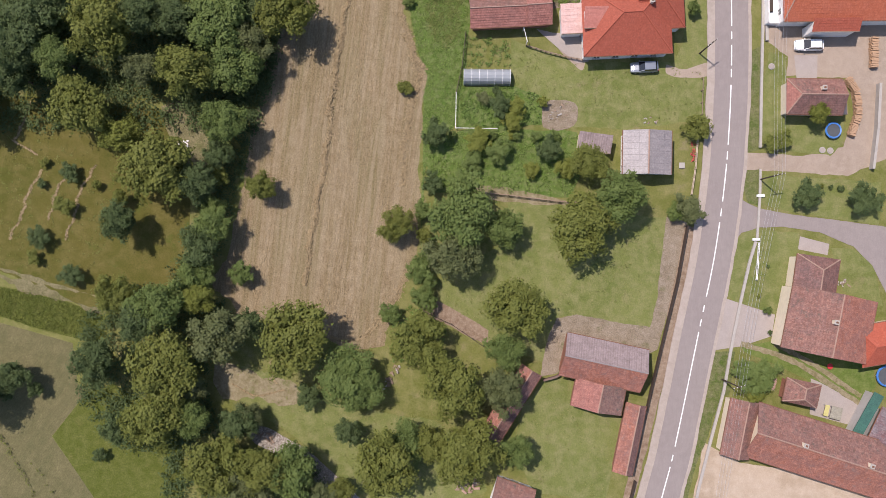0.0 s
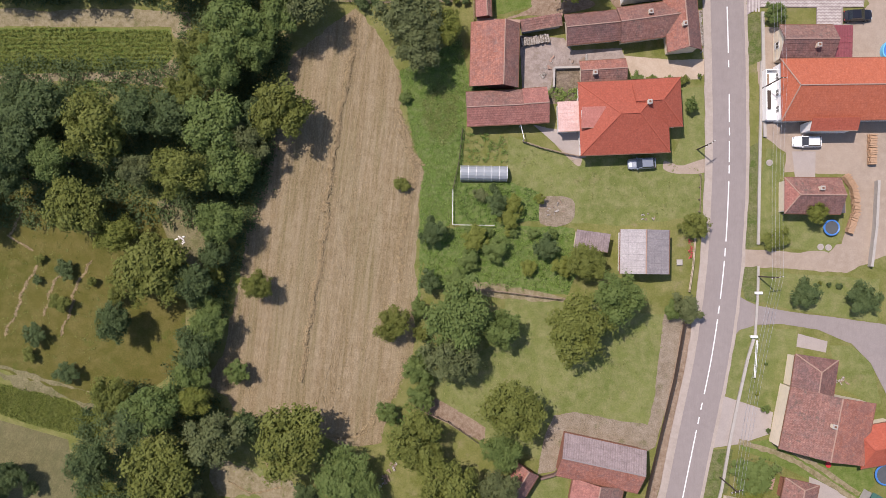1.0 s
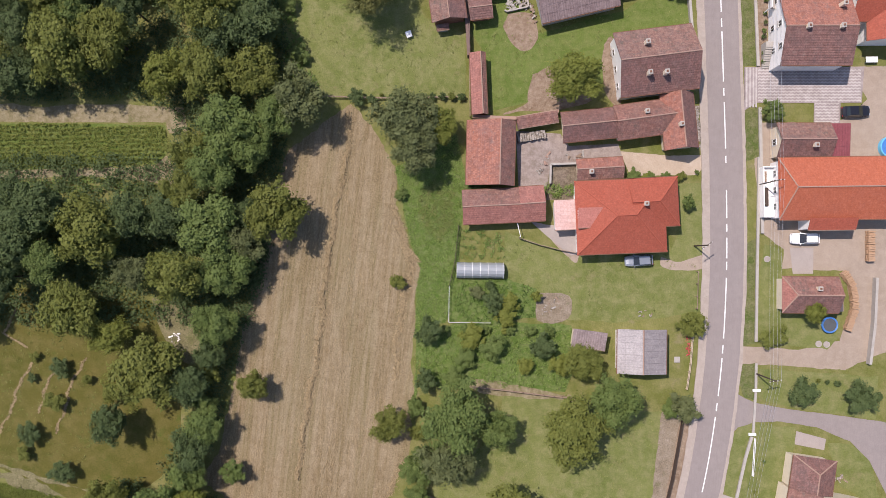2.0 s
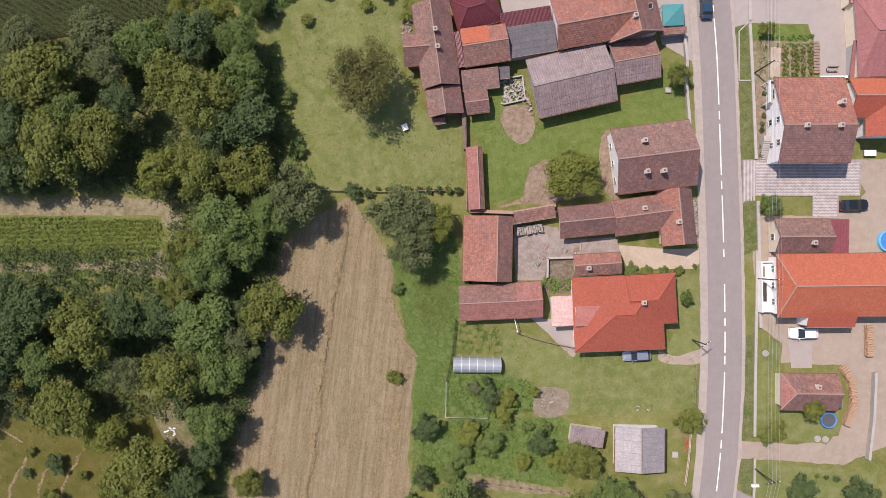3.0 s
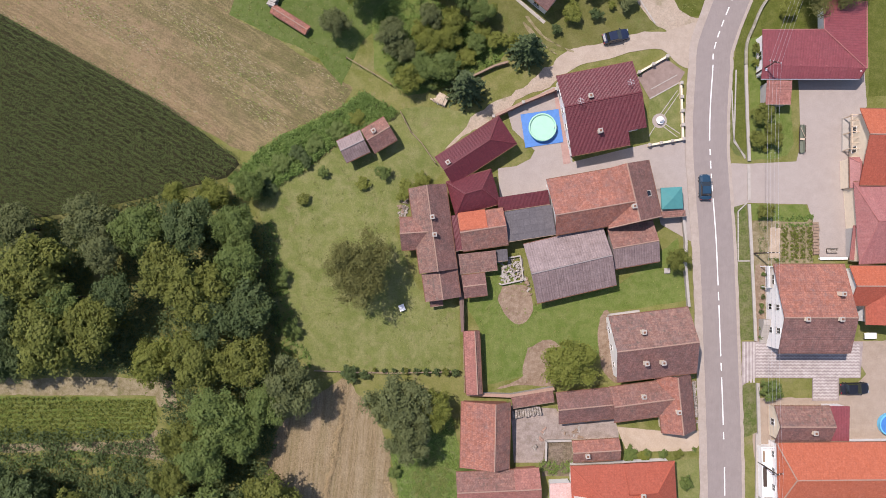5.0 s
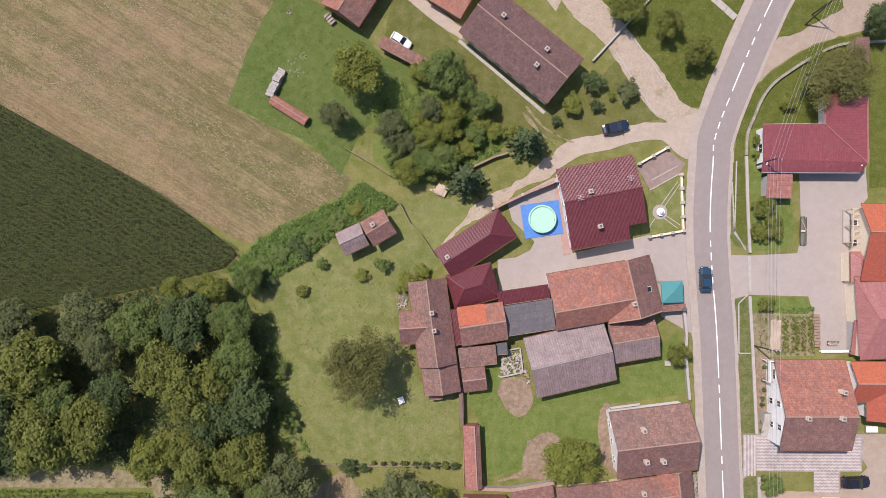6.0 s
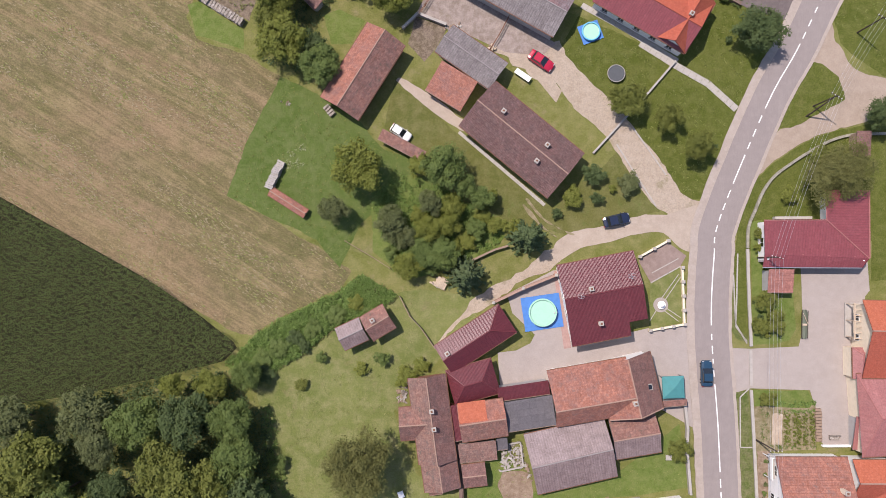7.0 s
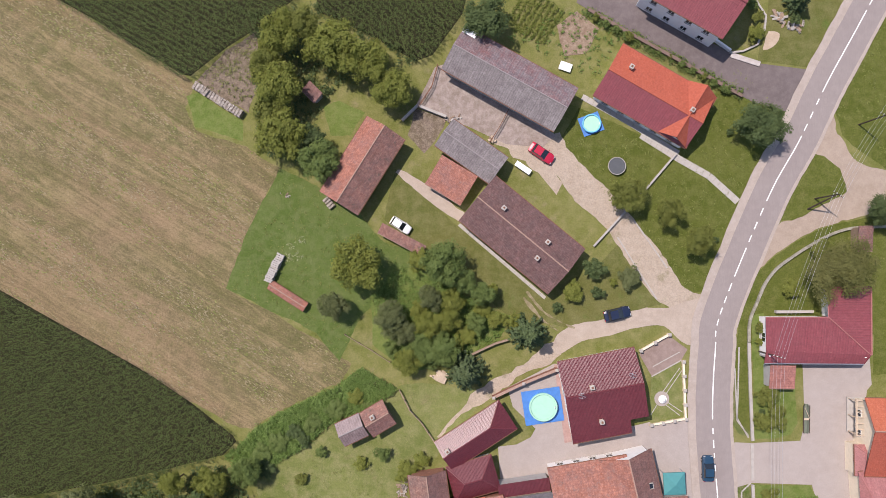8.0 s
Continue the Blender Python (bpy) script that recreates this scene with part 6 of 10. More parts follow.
growth("garden_plants", "low vegetable plants beside the greenhouse", "leaf_weed", [(0.6, 28.5), (8.8, 28.8), (13.5, 27.3), (13.5, 23.2), (6.6, 22.6), (0.6, 22.6)], 2.4, 0.5, 0.18, clump=9, seed=23)
growth("weed_plants", "tall grass above the greenhouse", "leaf_weed", [(0.4, 36.8), (8.4, 36.3), (8.8, 32.0), (1.3, 32.1)], 2.5, 0.4, 0.16, clump=9, seed=24)
patch("dug_bed", "dug bed of bare grey-brown earth", "stony", 0.040, [(13.8, 26.7), (18.7, 26.3), (18.5, 22.8), (13.8, 22.6)], soft=2)
growth("weed_plants", "rank weeds along the ditch", "leaf_weed", [(-33.4, 86.8), (-29.9, 89.4), (-22.8, 93.3), (-12.2, 97.6), (-7.9, 95.4), (-10.5, 93.6), (-16.7, 91.9), (-21.1, 89.3), (-27.3, 84.6)], 4.0, 0.9, 0.2, clump=10, seed=25)
growth("weed_plants", "bright weeds at the wood's edge", "leaf_weed", [(-27.3, 80.6), (-25.5, 79.7), (-24.2, 71.8), (-22.0, 63.9), (-19.4, 57.7), (-22.9, 56.9), (-26.4, 63.9), (-27.3, 74.4)], 3.0, 0.6, 0.18, clump=9, seed=26)
growth("weed_plants", "nettles under the trees by the field corner", "leaf_weed", [(-10.1, -5.2), (-4.9, -5.2), (-0.5, -9.5), (-4.0, -13.9), (-10.1, -14.0)], 2.5, 0.6, 0.18, clump=9, seed=28)
patch("dirt_strip", "stony bare earth strip inside the roadside fence", "stony", 0.022, [(32.8, 8.5), (35.9, 7.6), (34.1, -1.6), (31.4, -12.1), (29.7, -12.8), (17.5, -9.7), (16.0, -15.6), (13.1, -16.3), (14.3, -10.4), (15.8, -7.1), (18.8, -6.6), (24.9, -7.8), (30.2, -8.6), (31.5, -3.4), (32.1, 3.6)])
patch("dirt_strip", "bare earth verge between fence and road", "soil", 0.028, [(35.6, 7.1), (38.5, 6.7), (33.6, -12.1), (27.4, -35.6), (25.7, -35.6), (31.4, -13.9)])
patch("dirt_strip", "bare earth under the wire fence", "soil", 0.022, [(-5.6, -5.2), (-3.1, -4.3), (3.1, -7.8), (5.2, -9.1), (5.0, -11.3), (1.3, -9.5), (-4.0, -6.9)])
patch("dirt_strip", "stony strip below the trees", "rubble", 0.016, [(-33.1, -24.1), (-29.5, -24.1), (-23.3, -27.6), (-16.3, -33.3), (-14.5, -35.4), (-18.0, -35.4), (-25.1, -29.8), (-31.3, -26.8)])
patch("yard", "worn dry grass under the trees", "dry_path", 0.016, [(-37.6, -14.9), (-33.5, -15.2), (-30.1, -16.3), (-24.8, -17.6), (-23.9, -20.3), (-26.8, -20.9), (-30.1, -20.0), (-36.1, -19.7)], soft=2, rough=0.45)
patch("yard", "pale gravel farmyard", "gravel", 0.010, [(47.0, 52.9), (47.7, 42.3), (48.2, 36.1), (51.7, 33.4), (51.4, 30.4), (60.8, 30.1), (61.8, 24.6), (60.0, 19.5), (53.8, 18.0), (44.9, 18.5), (44.7, 15.9), (53.7, 15.3), (60.7, 14.8), (64.8, 16.7), (69.3, 18.5), (78.0, 19.3), (78.3, 52.6)])
patch("lawn", "lawn round the small tiled cottage", "lawn", 0.016, [(48.8, 34.2), (51.1, 33.4), (51.4, 30.4), (51.2, 24.2), (60.3, 24.2), (60.0, 20.2), (58.1, 18.0), (47.3, 19.2), (47.8, 29.1)])
patch("lawn", "lawn along the side lane", "lawn", 0.016, [(47.8, 15.0), (58.9, 14.3), (65.9, 13.9), (65.4, 7.1), (58.9, 8.2), (52.0, 9.2), (47.2, 10.5)])
patch("yard", "sandy farmyard", "sand", 0.034, [(38.3, -26.4), (43.9, -29.3), (55.1, -31.0), (63.7, -32.8), (65.4, -36.3), (65.4, -43.2), (35.6, -43.4), (36.8, -33.8)])
patch("driveway", "worn concrete driveway", "concrete", 0.028, [(41.5, -4.0), (49.4, -6.6), (48.9, -9.9), (44.1, -11.5), (40.0, -12.1)], soft=0)
patch("driveway", "concrete slab before the house", "concrete", 0.010, [(53.3, 5.5), (57.8, 4.3), (57.5, 2.6), (53.0, 3.5)], soft=0)
patch("yard", "paved yard between the outbuildings", "concrete", 0.034, [(54.8, -16.4), (56.2, -17.0), (62.4, -20.4), (60.6, -23.5), (54.6, -21.9)], soft=0)
ribbon("garden_path", "narrow trodden concrete path through the garden", "dry_path", [(44.1, -11.1), (47.6, -12.1), (51.6, -13.5), (56.6, -16.5), (62.4, -20.3)], -0.42, 0.42, 0.046, 0.12, category="path")
ribbon("garden_path", "narrow trodden concrete path through the garden", "dry_path", [(49.3, -11.2), (51.6, -12.2), (54.3, -13.7), (58.2, -16.2), (62.4, -19.1)], -0.38, 0.38, 0.052, 0.12, category="path")
patch("yard", "cream sandy yard before the house wing", "sand", 0.010, [(26.8, 48.6), (34.3, 47.9), (39.2, 48.0), (39.5, 46.1), (38.4, 44.9), (28.3, 44.8), (27.3, 47.1)], rough=0.05)
patch("yard", "stained grey-brown concrete farmyard", "dirty_concrete", 0.016, [(10.6, 51.9), (17.5, 51.4), (18.8, 49.5), (26.4, 49.8), (27.0, 47.9), (27.0, 46.9), (19.7, 46.7), (15.9, 46.2), (15.8, 43.2), (11.0, 43.2)], soft=0)
patch("garden_plot", "small trodden plot behind the block wall", "scrub_soil", 0.022, [(15.9, 46.4), (19.8, 46.6), (20.1, 43.5), (19.4, 41.0), (15.3, 41.1), (15.3, 43.2)])
patch("yard", "grey concrete patch in the gravel", "concrete", 0.022, [(52.6, 33.6), (56.2, 33.6), (56.1, 29.6), (53.0, 29.6)], soft=0)
patch("driveway", "trodden gravel drive at the red-roofed house", "gravel", 0.022, [(32.9, 32.2), (35.9, 31.7), (39.8, 32.5), (40.0, 30.6), (35.9, 30.0), (32.9, 30.7)], soft=2)
patch("driveway", "pale gravel by the barns", "gravel", 0.016, [(14.4, 37.6), (16.3, 35.9), (20.0, 33.7), (20.0, 31.5), (18.7, 32.2), (15.2, 35.9)], soft=2)
patch("worn_turf", "worn earth under the yard tree", "soil", 0.034, [(15.5, 61.9), (18.9, 58.4), (22.4, 56.6), (16.3, 54.9), (11.9, 54.9), (8.5, 54.5), (12.8, 56.7)], soft=2)
patch("worn_turf", "bare earth patch behind the barn", "soil", 0.034, [(9.5, 70.2), (12.9, 70.2), (14.2, 67.1), (12.5, 64.5), (10.3, 65.4), (8.7, 68.0)], soft=2)
patch("yard", "grey gravel yard by the long houses", "gravel", 0.016, [(62.0, 61.5), (67.1, 61.5), (79.1, 61.4), (78.8, 44.2), (59.2, 46.0), (59.7, 52.5), (64.5, 56.4)])
patch("yard", "pale concrete pool terrace and forecourt", "concrete", 0.046, [(10.4, 97.2), (17.5, 100.8), (19.0, 100.8), (20.4, 89.2), (28.8, 91.2), (32.3, 92.0), (38.5, 92.6), (38.6, 76.7), (33.8, 79.5), (32.2, 87.3), (17.5, 83.9), (9.2, 83.1), (8.9, 88.3), (11.7, 88.6), (13.9, 89.7), (14.6, 91.0), (11.2, 94.3)], soft=0)
patch("path", "brick-red paved strip along the white house", "red_paving", 0.052, [(17.55, 100.7), (18.6, 100.7), (20.1, 89.0), (19.0, 88.8)], soft=0)
patch("yard", "broad pale concrete forecourt", "concrete", 0.022, [(44.7, 88.8), (47.3, 88.7), (54.6, 89.0), (55.3, 91.5), (55.2, 99.2), (55.0, 104.4), (65.1, 104.4), (65.5, 97.4), (64.8, 96.6), (62.6, 84.5), (62.1, 79.2), (62.0, 74.2), (58.1, 73.8), (57.0, 79.4), (56.2, 82.4), (47.2, 82.7), (44.8, 82.0), (43.8, 84.6)], soft=0)
patch("vegetable_plot", "dug vegetable beds with rows of plants", "dry_path", 0.028, [(47.6, 79.9), (57.0, 80.7), (56.9, 73.4), (47.6, 73.2)], soft=0)
patch("lawn", "green turf before the vegetable beds", "lush", 0.034, [(47.6, 82.5), (55.7, 82.3), (56.8, 80.7), (56.1, 79.7), (47.7, 80.1)])
patch("vegetable_bed", "pale dry dug bed in the kitchen garden", "sand", 0.040, [(50.5, 78.8), (51.9, 78.8), (51.8, 74.2), (50.4, 74.2)])
for x0, x1, tall, thick in ((52.1, 53.1, 0.35, 20), (53.5, 54.7, 0.45, 22), (55.0, 55.6, 0.5, 22), (56.0, 56.7, 0.6, 20)):
    growth("vegetable_row", "dense row of green vegetables in a dug bed", "leaf_crop", [(x0, 78.9), (x1, 78.9), (x1 - 0.05, 74.1), (x0 - 0.05, 74.1)], thick, tall, 0.13, clump=7, spread=0.07, seed=int(x0 * 10))
growth("vegetable_row", "border of low plants along the garden edge", "leaf_green", [(50.0, 74.2), (56.8, 74.0), (56.8, 73.5), (50.0, 73.7)], 10, 0.35, 0.13, clump=8, spread=0.1, seed=36)
growth("vegetable_row", "border of low plants along the garden edge", "leaf_green", [(48.6, 79.6), (49.9, 79.6), (49.8, 74.6), (48.5, 74.6)], 3, 0.4, 0.14, clump=8, spread=0.15, seed=35)
patch("flower_bed", "bare soil strip of the front garden", "soil", 0.034, [(48.0, 73.3), (50.0, 73.2), (50.1, 71.2), (49.4, 66.8), (49.3, 61.5), (48.0, 61.5)])
patch("path", "trodden earth round the old house", "soil", 0.034, [(24.3, 65.3), (25.9, 66.0), (26.9, 56.6), (26.3, 55.5), (24.6, 57.5), (24.0, 61.8)], soft=2)
patch("path", "trodden earth beside the farmyard tree", "soil", 0.040, [(13.3, 60.6), (16.8, 61.9), (18.9, 59.2), (18.0, 55.8), (14.5, 55.1), (12.4, 56.7)], soft=2)
growth("vegetable_row", "row of mixed garden plants", "leaf_weed", [(51.0, 80.7), (57.0, 80.9), (57.0, 80.1), (51.0, 79.8)], 9, 0.35, 0.15, clump=8, spread=0.1, seed=37)
growth("vegetable_row", "row of mixed garden plants", "leaf_weed", [(51.0, 79.4), (57.0, 79.6), (57.0, 79.1), (51.0, 78.9)], 9, 0.35, 0.15, clump=8, spread=0.08, seed=38)
patch("front_garden", "ornamental front lawn with paths", "lawn", 0.052, [(32.2, 99.4), (36.8, 101.1), (37.3, 92.9), (32.0, 91.5)], soft=0)
patch("driveway", "brown paved apron beside the front garden", "brown_paving", 0.070, [(30.5, 102.2), (34.7, 105.2), (37.8, 102.9), (36.9, 101.4), (32.3, 98.9)], soft=0)
patch("lawn", "grass plot with the small red shed", "lush", 0.028, [(47.6, 107.9), (49.3, 108.3), (54.0, 96.7), (54.3, 91.6), (53.2, 89.9), (47.7, 89.2)])
patch("dirt_track", "dry dirt drive curving between lawns", "dirt_track", 0.046, [(41.4, 111.0), (38.7, 111.5), (37.2, 112.7), (33.4, 118.4), (30.1, 122.8), (25.2, 128.2), (20.2, 133.3), (18.0, 136.0), (14.4, 139.3), (9.2, 135.9), (11.6, 132.4), (13.8, 131.9), (16.5, 131.6), (18.6, 128.9), (21.8, 125.3), (25.2, 121.9), (29.3, 116.2), (32.9, 110.5), (35.6, 108.8)], soft=1, rough=0.2)
patch("dirt_track", "village lane of pale grey gravel", "pale_lane", 0.064, [(41.2, 110.6), (38.7, 110.4), (34.8, 109.3), (30.5, 109.0), (26.2, 107.8), (22.7, 107.2), (20.1, 106.5), (17.8, 104.6), (18.2, 102.3), (21.8, 104.1), (26.1, 105.2), (30.4, 106.2), (34.3, 106.4), (37.7, 103.5), (40.3, 104.6)], soft=2)
patch("dirt_track", "dry dirt track behind the pool wall", "dirt_track", 0.058, [(18.4, 104.4), (15.6, 102.9), (12.6, 101.0), (8.9, 98.5), (5.0, 95.9), (1.5, 92.3), (-0.2, 89.9), (1.0, 90.4), (3.7, 92.9), (8.0, 96.2), (11.0, 98.1), (14.5, 100.1), (18.6, 102.2)], soft=2, rough=0.3)
patch("farmyard", "stained grey-brown concrete farmyard", "dirty_concrete", 0.052, [(-0.3, 146.5), (1.5, 147.1), (11.0, 140.2), (18.3, 135.8), (16.1, 133.9), (10.5, 134.5), (4.9, 137.2), (-3.4, 140.4)], soft=0)
patch("path", "stone path by the cottage", "pale_lane", 0.040, [(-6.5, 130.3), (-4.8, 130.3), (3.9, 124.1), (3.4, 122.4), (-3.0, 127.2)], soft=2)
patch("driveway", "dark asphalt driveway", "asphalt_dark", 0.052, [(23.4, 162.0), (27.7, 162.0), (37.1, 152.2), (49.1, 146.6), (57.7, 145.4), (55.0, 138.5), (48.2, 140.7), (37.1, 146.9), (26.8, 153.2), (21.6, 156.3)], soft=0)
patch("side_lane", "pale gravel side lane", "gravel", 0.034, [(46.3, 112.6), (49.0, 115.0), (51.6, 117.3), (54.5, 119.2), (57.5, 120.9), (60.9, 122.1), (65.1, 123.2), (71.0, 124.6), (79.6, 127.3), (79.7, 131.7), (68.7, 129.5), (62.5, 126.6), (58.8, 124.7), (55.5, 123.2), (52.3, 122.2)], rough=0.16)
patch("side_lane", "pale gravel branch to the road", "gravel", 0.040, [(56.5, 132.0), (59.0, 132.2), (61.3, 130.2), (62.3, 127.7), (62.5, 126.2), (68.7, 127.0), (74.5, 128.0), (74.5, 130.6), (68.7, 129.7), (66.1, 130.4), (63.6, 131.9), (62.4, 134.1), (60.9, 135.6), (60.6, 139.5)], rough=0.16)
patch("shed_floor", "scrubby rubble plot behind the dry wall", "scrub_soil", 0.022, [(-37.6, 144.4), (-32.7, 149.5), (-27.9, 152.5), (-27.4, 145.9), (-29.2, 139.7)])
patch("concrete_pad", "pale concrete pad by the drive", "dirt_track", 0.052, [(15.0, 130.6), (16.8, 131.4), (19.1, 128.4), (18.2, 126.6)], soft=0)
patch("vegetable_plot", "dug vegetable garden", "soil", 0.058, [(18.5, 152.8), (21.6, 155.0), (25.0, 152.3), (22.8, 148.4), (19.7, 148.0)])
growth("hedge_plants", "low dense hedge along the asphalt drive", "leaf_green", [(22.4, 154.8), (23.5, 155.3), (28.5, 152.5), (37.1, 147.6), (46.7, 142.3), (46.1, 141.1), (36.6, 146.2), (28.0, 150.9)], 7.0, 0.9, 0.22, clump=9, spread=0.25, seed=91, category="hedge")
patch("path", "pale wheel track across the lawn", "dry_path", 0.070, [(13.4, 111.6), (13.9, 111.6), (15.4, 109.9), (17.0, 108.3), (19.2, 107.2), (20.7, 106.5), (20.5, 106.1), (18.8, 106.8), (16.6, 107.8), (15.0, 109.4)], rough=0.2, soft=2)
patch("path", "pale wheel track across the lawn", "dry_path", 0.076, [(12.9, 110.8), (13.3, 110.8), (14.8, 109.2), (16.4, 107.6), (18.2, 106.0), (17.8, 105.7), (16.0, 107.0), (14.3, 108.8)], rough=0.2, soft=2)
growth("vegetable_row", "rows of tall green garden plants", "leaf_crop", [(11.1, 155.1), (14.6, 158.6), (19.8, 155.0), (16.3, 149.8), (12.0, 151.6)], 5.0, 0.6, 0.2, clump=8, seed=41, rows=(58, 0.9))
growth("weed_plants", "rank green plants behind the barn", "leaf_weed", [(10.2, 150.7), (19.7, 147.1), (24.9, 144.4), (28.5, 151.4), (20.7, 155.9)], 1.2, 0.4, 0.2, clump=8, seed=42)
patch("verge", "grass verge beside the road", "verge", 0.034, [(44.4, 91.7), (44.5, 98.2), (45.0, 103.5), (47.1, 103.5), (47.1, 89.5), (45.2, 90.2)])
patch("verge", "grass verge beside the road", "verge", 0.040, [(44.7, 82.1), (46.8, 82.5), (47.8, 73.8), (48.1, 61.6), (45.7, 61.7), (45.0, 72.1)])
patch("verge", "grass verge beside the road", "verge", 0.016, [(45.8, 54.7), (48.0, 55.2), (48.3, 47.8), (45.7, 46.8)])
patch("verge", "grass verge beside the road", "verge", 0.022, [(45.7, 34.3), (47.8, 35.2), (47.8, 28.2), (47.3, 19.0), (45.1, 18.5), (45.3, 28.2)])
patch("verge", "grass verge beside the road", "verge", 0.022, [(44.8, 15.9), (47.2, 15.9), (47.2, 10.2), (45.5, 10.6), (44.5, 13.3)])
patch("verge", "grass plot with the power pole", "lawn", 0.022, [(41.9, -3.4), (43.3, 4.5), (45.9, 6.7), (53.2, 6.1), (53.0, 3.2), (51.9, -1.6), (49.3, -6.4), (43.2, -4.7)])
patch("verge", "grass plot at the side lane", "lawn", 0.016, [(58.0, 3.6), (61.4, 3.6), (64.4, 1.0), (65.9, -5.1), (64.0, -5.1), (59.7, -2.9), (58.8, 1.0)])
patch("verge", "grass verge beside the road", "verge", 0.040, [(40.1, -12.3), (43.2, -12.3), (42.3, -19.0), (41.4, -19.1), (37.9, -27.8), (35.7, -35.6), (34.4, -35.6), (37.5, -24.3)])
patch("lawn", "patch of lawn beside the long house", "lush", 0.016, [(49.5, -10.6), (55.3, -11.8), (63.9, -13.5), (64.8, -17.5), (62.8, -20.2), (56.2, -17.4), (51.0, -15.0), (44.6, -12.2), (44.3, -11.4)])
patch("verge", "grass verge on the bend", "rank_turf", 0.046, [(44.8, 92.5), (44.9, 101.0), (45.7, 107.0), (46.6, 112.4), (49.0, 114.8), (51.6, 117.1), (54.5, 119.0), (57.5, 120.7), (60.9, 121.9), (66.0, 122.9), (70.0, 122.6), (69.0, 121.5), (63.2, 121.4), (59.8, 120.5), (56.4, 118.7), (54.3, 117.4), (51.4, 115.3), (49.6, 113.0), (48.3, 110.1), (47.2, 107.2), (47.2, 101.0), (47.4, 89.9)])
ROAD = [(27.38, -52.08), (31.87, -34.90), (33.90, -27.16), (37.68, -9.30), (40.21, 2.75), (42.02, 15.89), (42.86, 29.07), (43.00, 40.75), (42.89, 50.27), (42.69, 58.94), (42.43, 69.99), (42.18, 77.83), (41.63, 86.90), (41.47, 94.20), (42.04, 102.75), (43.05, 108.74), (50.44, 125.92), (55.29, 134.54), (59.58, 143.19), (64.45, 151.85), (71.92, 165.33)]
ribbon("shoulder", "pale gravel shoulder beside the asphalt", "shoulder", ROAD, -3.8, 3.05, 0.13, 0.08)
road = ribbon("road", "worn grey asphalt village road", "asphalt", ROAD, -2.6, 2.55, 0.145, 0.03)
patch("side_road", "grey asphalt side road", "asphalt", 0.046, [(43.3, 11.9), (44.9, 10.8), (47.2, 9.8), (52.0, 8.9), (58.9, 8.0), (65.8, 7.1), (72.7, 5.4), (77.7, -10.3), (70.8, -13.8), (66.4, -3.3), (64.4, 1.0), (61.4, 4.0), (56.3, 6.1), (51.1, 6.9), (46.8, 6.9), (44.3, 6.1), (42.4, 3.6)], rough=0.05)


def road_x(y):
    """Where the middle of the road lies at y."""
    for (x0, y0), (x1, y1) in zip(ROAD_LINE, ROAD_LINE[1:]):
        if y0 <= y <= y1:
            return x0 + (x1 - x0) * (y - y0) / (y1 - y0)
    return ROAD_LINE[-1][0]


ROAD_LINE = [tuple(p) for p in line_path(ROAD, 8)]

for lo, hi in [(-41.6, -30.0), (-29.2, -28.2), (-26.9, -9.3), (-8.4, -7.3), (-6.2, -5.1), (-3.8, 7.7), (8.6, 9.8), (10.9, 16.7), (17.4, 18.7), (19.7, 29.0), (30.2, 31.5), (32.0, 35.2), (36.1, 37.3), (38.2, 42.5), (46.7, 47.8), (48.9, 56.1), (57.1, 58.3), (59.3, 67.1), (67.8, 69.1), (70.1, 83.4), (84.5, 85.5), (86.5, 87.2), (88.0, 89.2), (90.1, 91.0), (92.3, 104.0), (104.8, 105.7), (106.5, 107.5), (108.2, 109.2), (109.9, 110.9), (111.7, 112.9), (113.9, 118.3), (119.2, 120.2), (121.1, 122.2), (123.2, 124.3), (125.4, 135.3), (136.1, 137.1), (138.0, 139.0), (140.1, 141.0), (142.0, 154.5), (155.4, 161.7)]:
    n = max(2, int((hi - lo) / 1.5))
    m = ribbon("marking", "", "white_line", [(road_x(lo + (hi - lo) * i / n) - 0.05, lo + (hi - lo) * i / n) for i in range(n + 1)], -0.085, 0.085, 0.158, 0.0, steps=3)
    m.parent = road
    for key in ("category", "kind"):
        del m[key]
growth("grass_tufts", "scattered pale tufts of taller grass", "leaf_tuft", [(-27.3, 83.2), (-19.3, 87.6), (-7.9, 95.4), (-3.5, 97.1), (-3.5, 83.0), (-7.1, 79.5), (-3.6, 69.9), (2.9, 66.3), (2.8, 57.6), (-19.4, 57.7), (-24.7, 63.0)], 0.9, 0.12, 0.13, clump=5, spread=0.12, seed=110)
growth("grass_tufts", "scattered pale tufts of taller grass", "leaf_tuft", [(8.8, 36.3), (19.8, 32.3), (32.9, 32.2), (39.9, 30.4), (39.7, 23.8), (25.9, 22.5), (8.8, 29.2)], 0.9, 0.12, 0.13, clump=5, spread=0.12, seed=111)
growth("grass_tufts", "scattered pale tufts of taller grass", "leaf_tuft", [(-1.3, -0.8), (8.3, 4.5), (32.8, 7.1), (31.0, -6.9), (16.2, -6.9), (13.6, -13.0), (-1.3, -5.6)], 0.9, 0.12, 0.13, clump=5, spread=0.12, seed=112)
growth("grass_tufts", "scattered pale tufts of taller grass", "leaf_tuft", [(14.4, -17.4), (24.0, -23.0), (23.1, -34.8), (11.8, -33.1), (9.6, -27.0)], 0.9, 0.12, 0.13, clump=5, spread=0.12, seed=113)
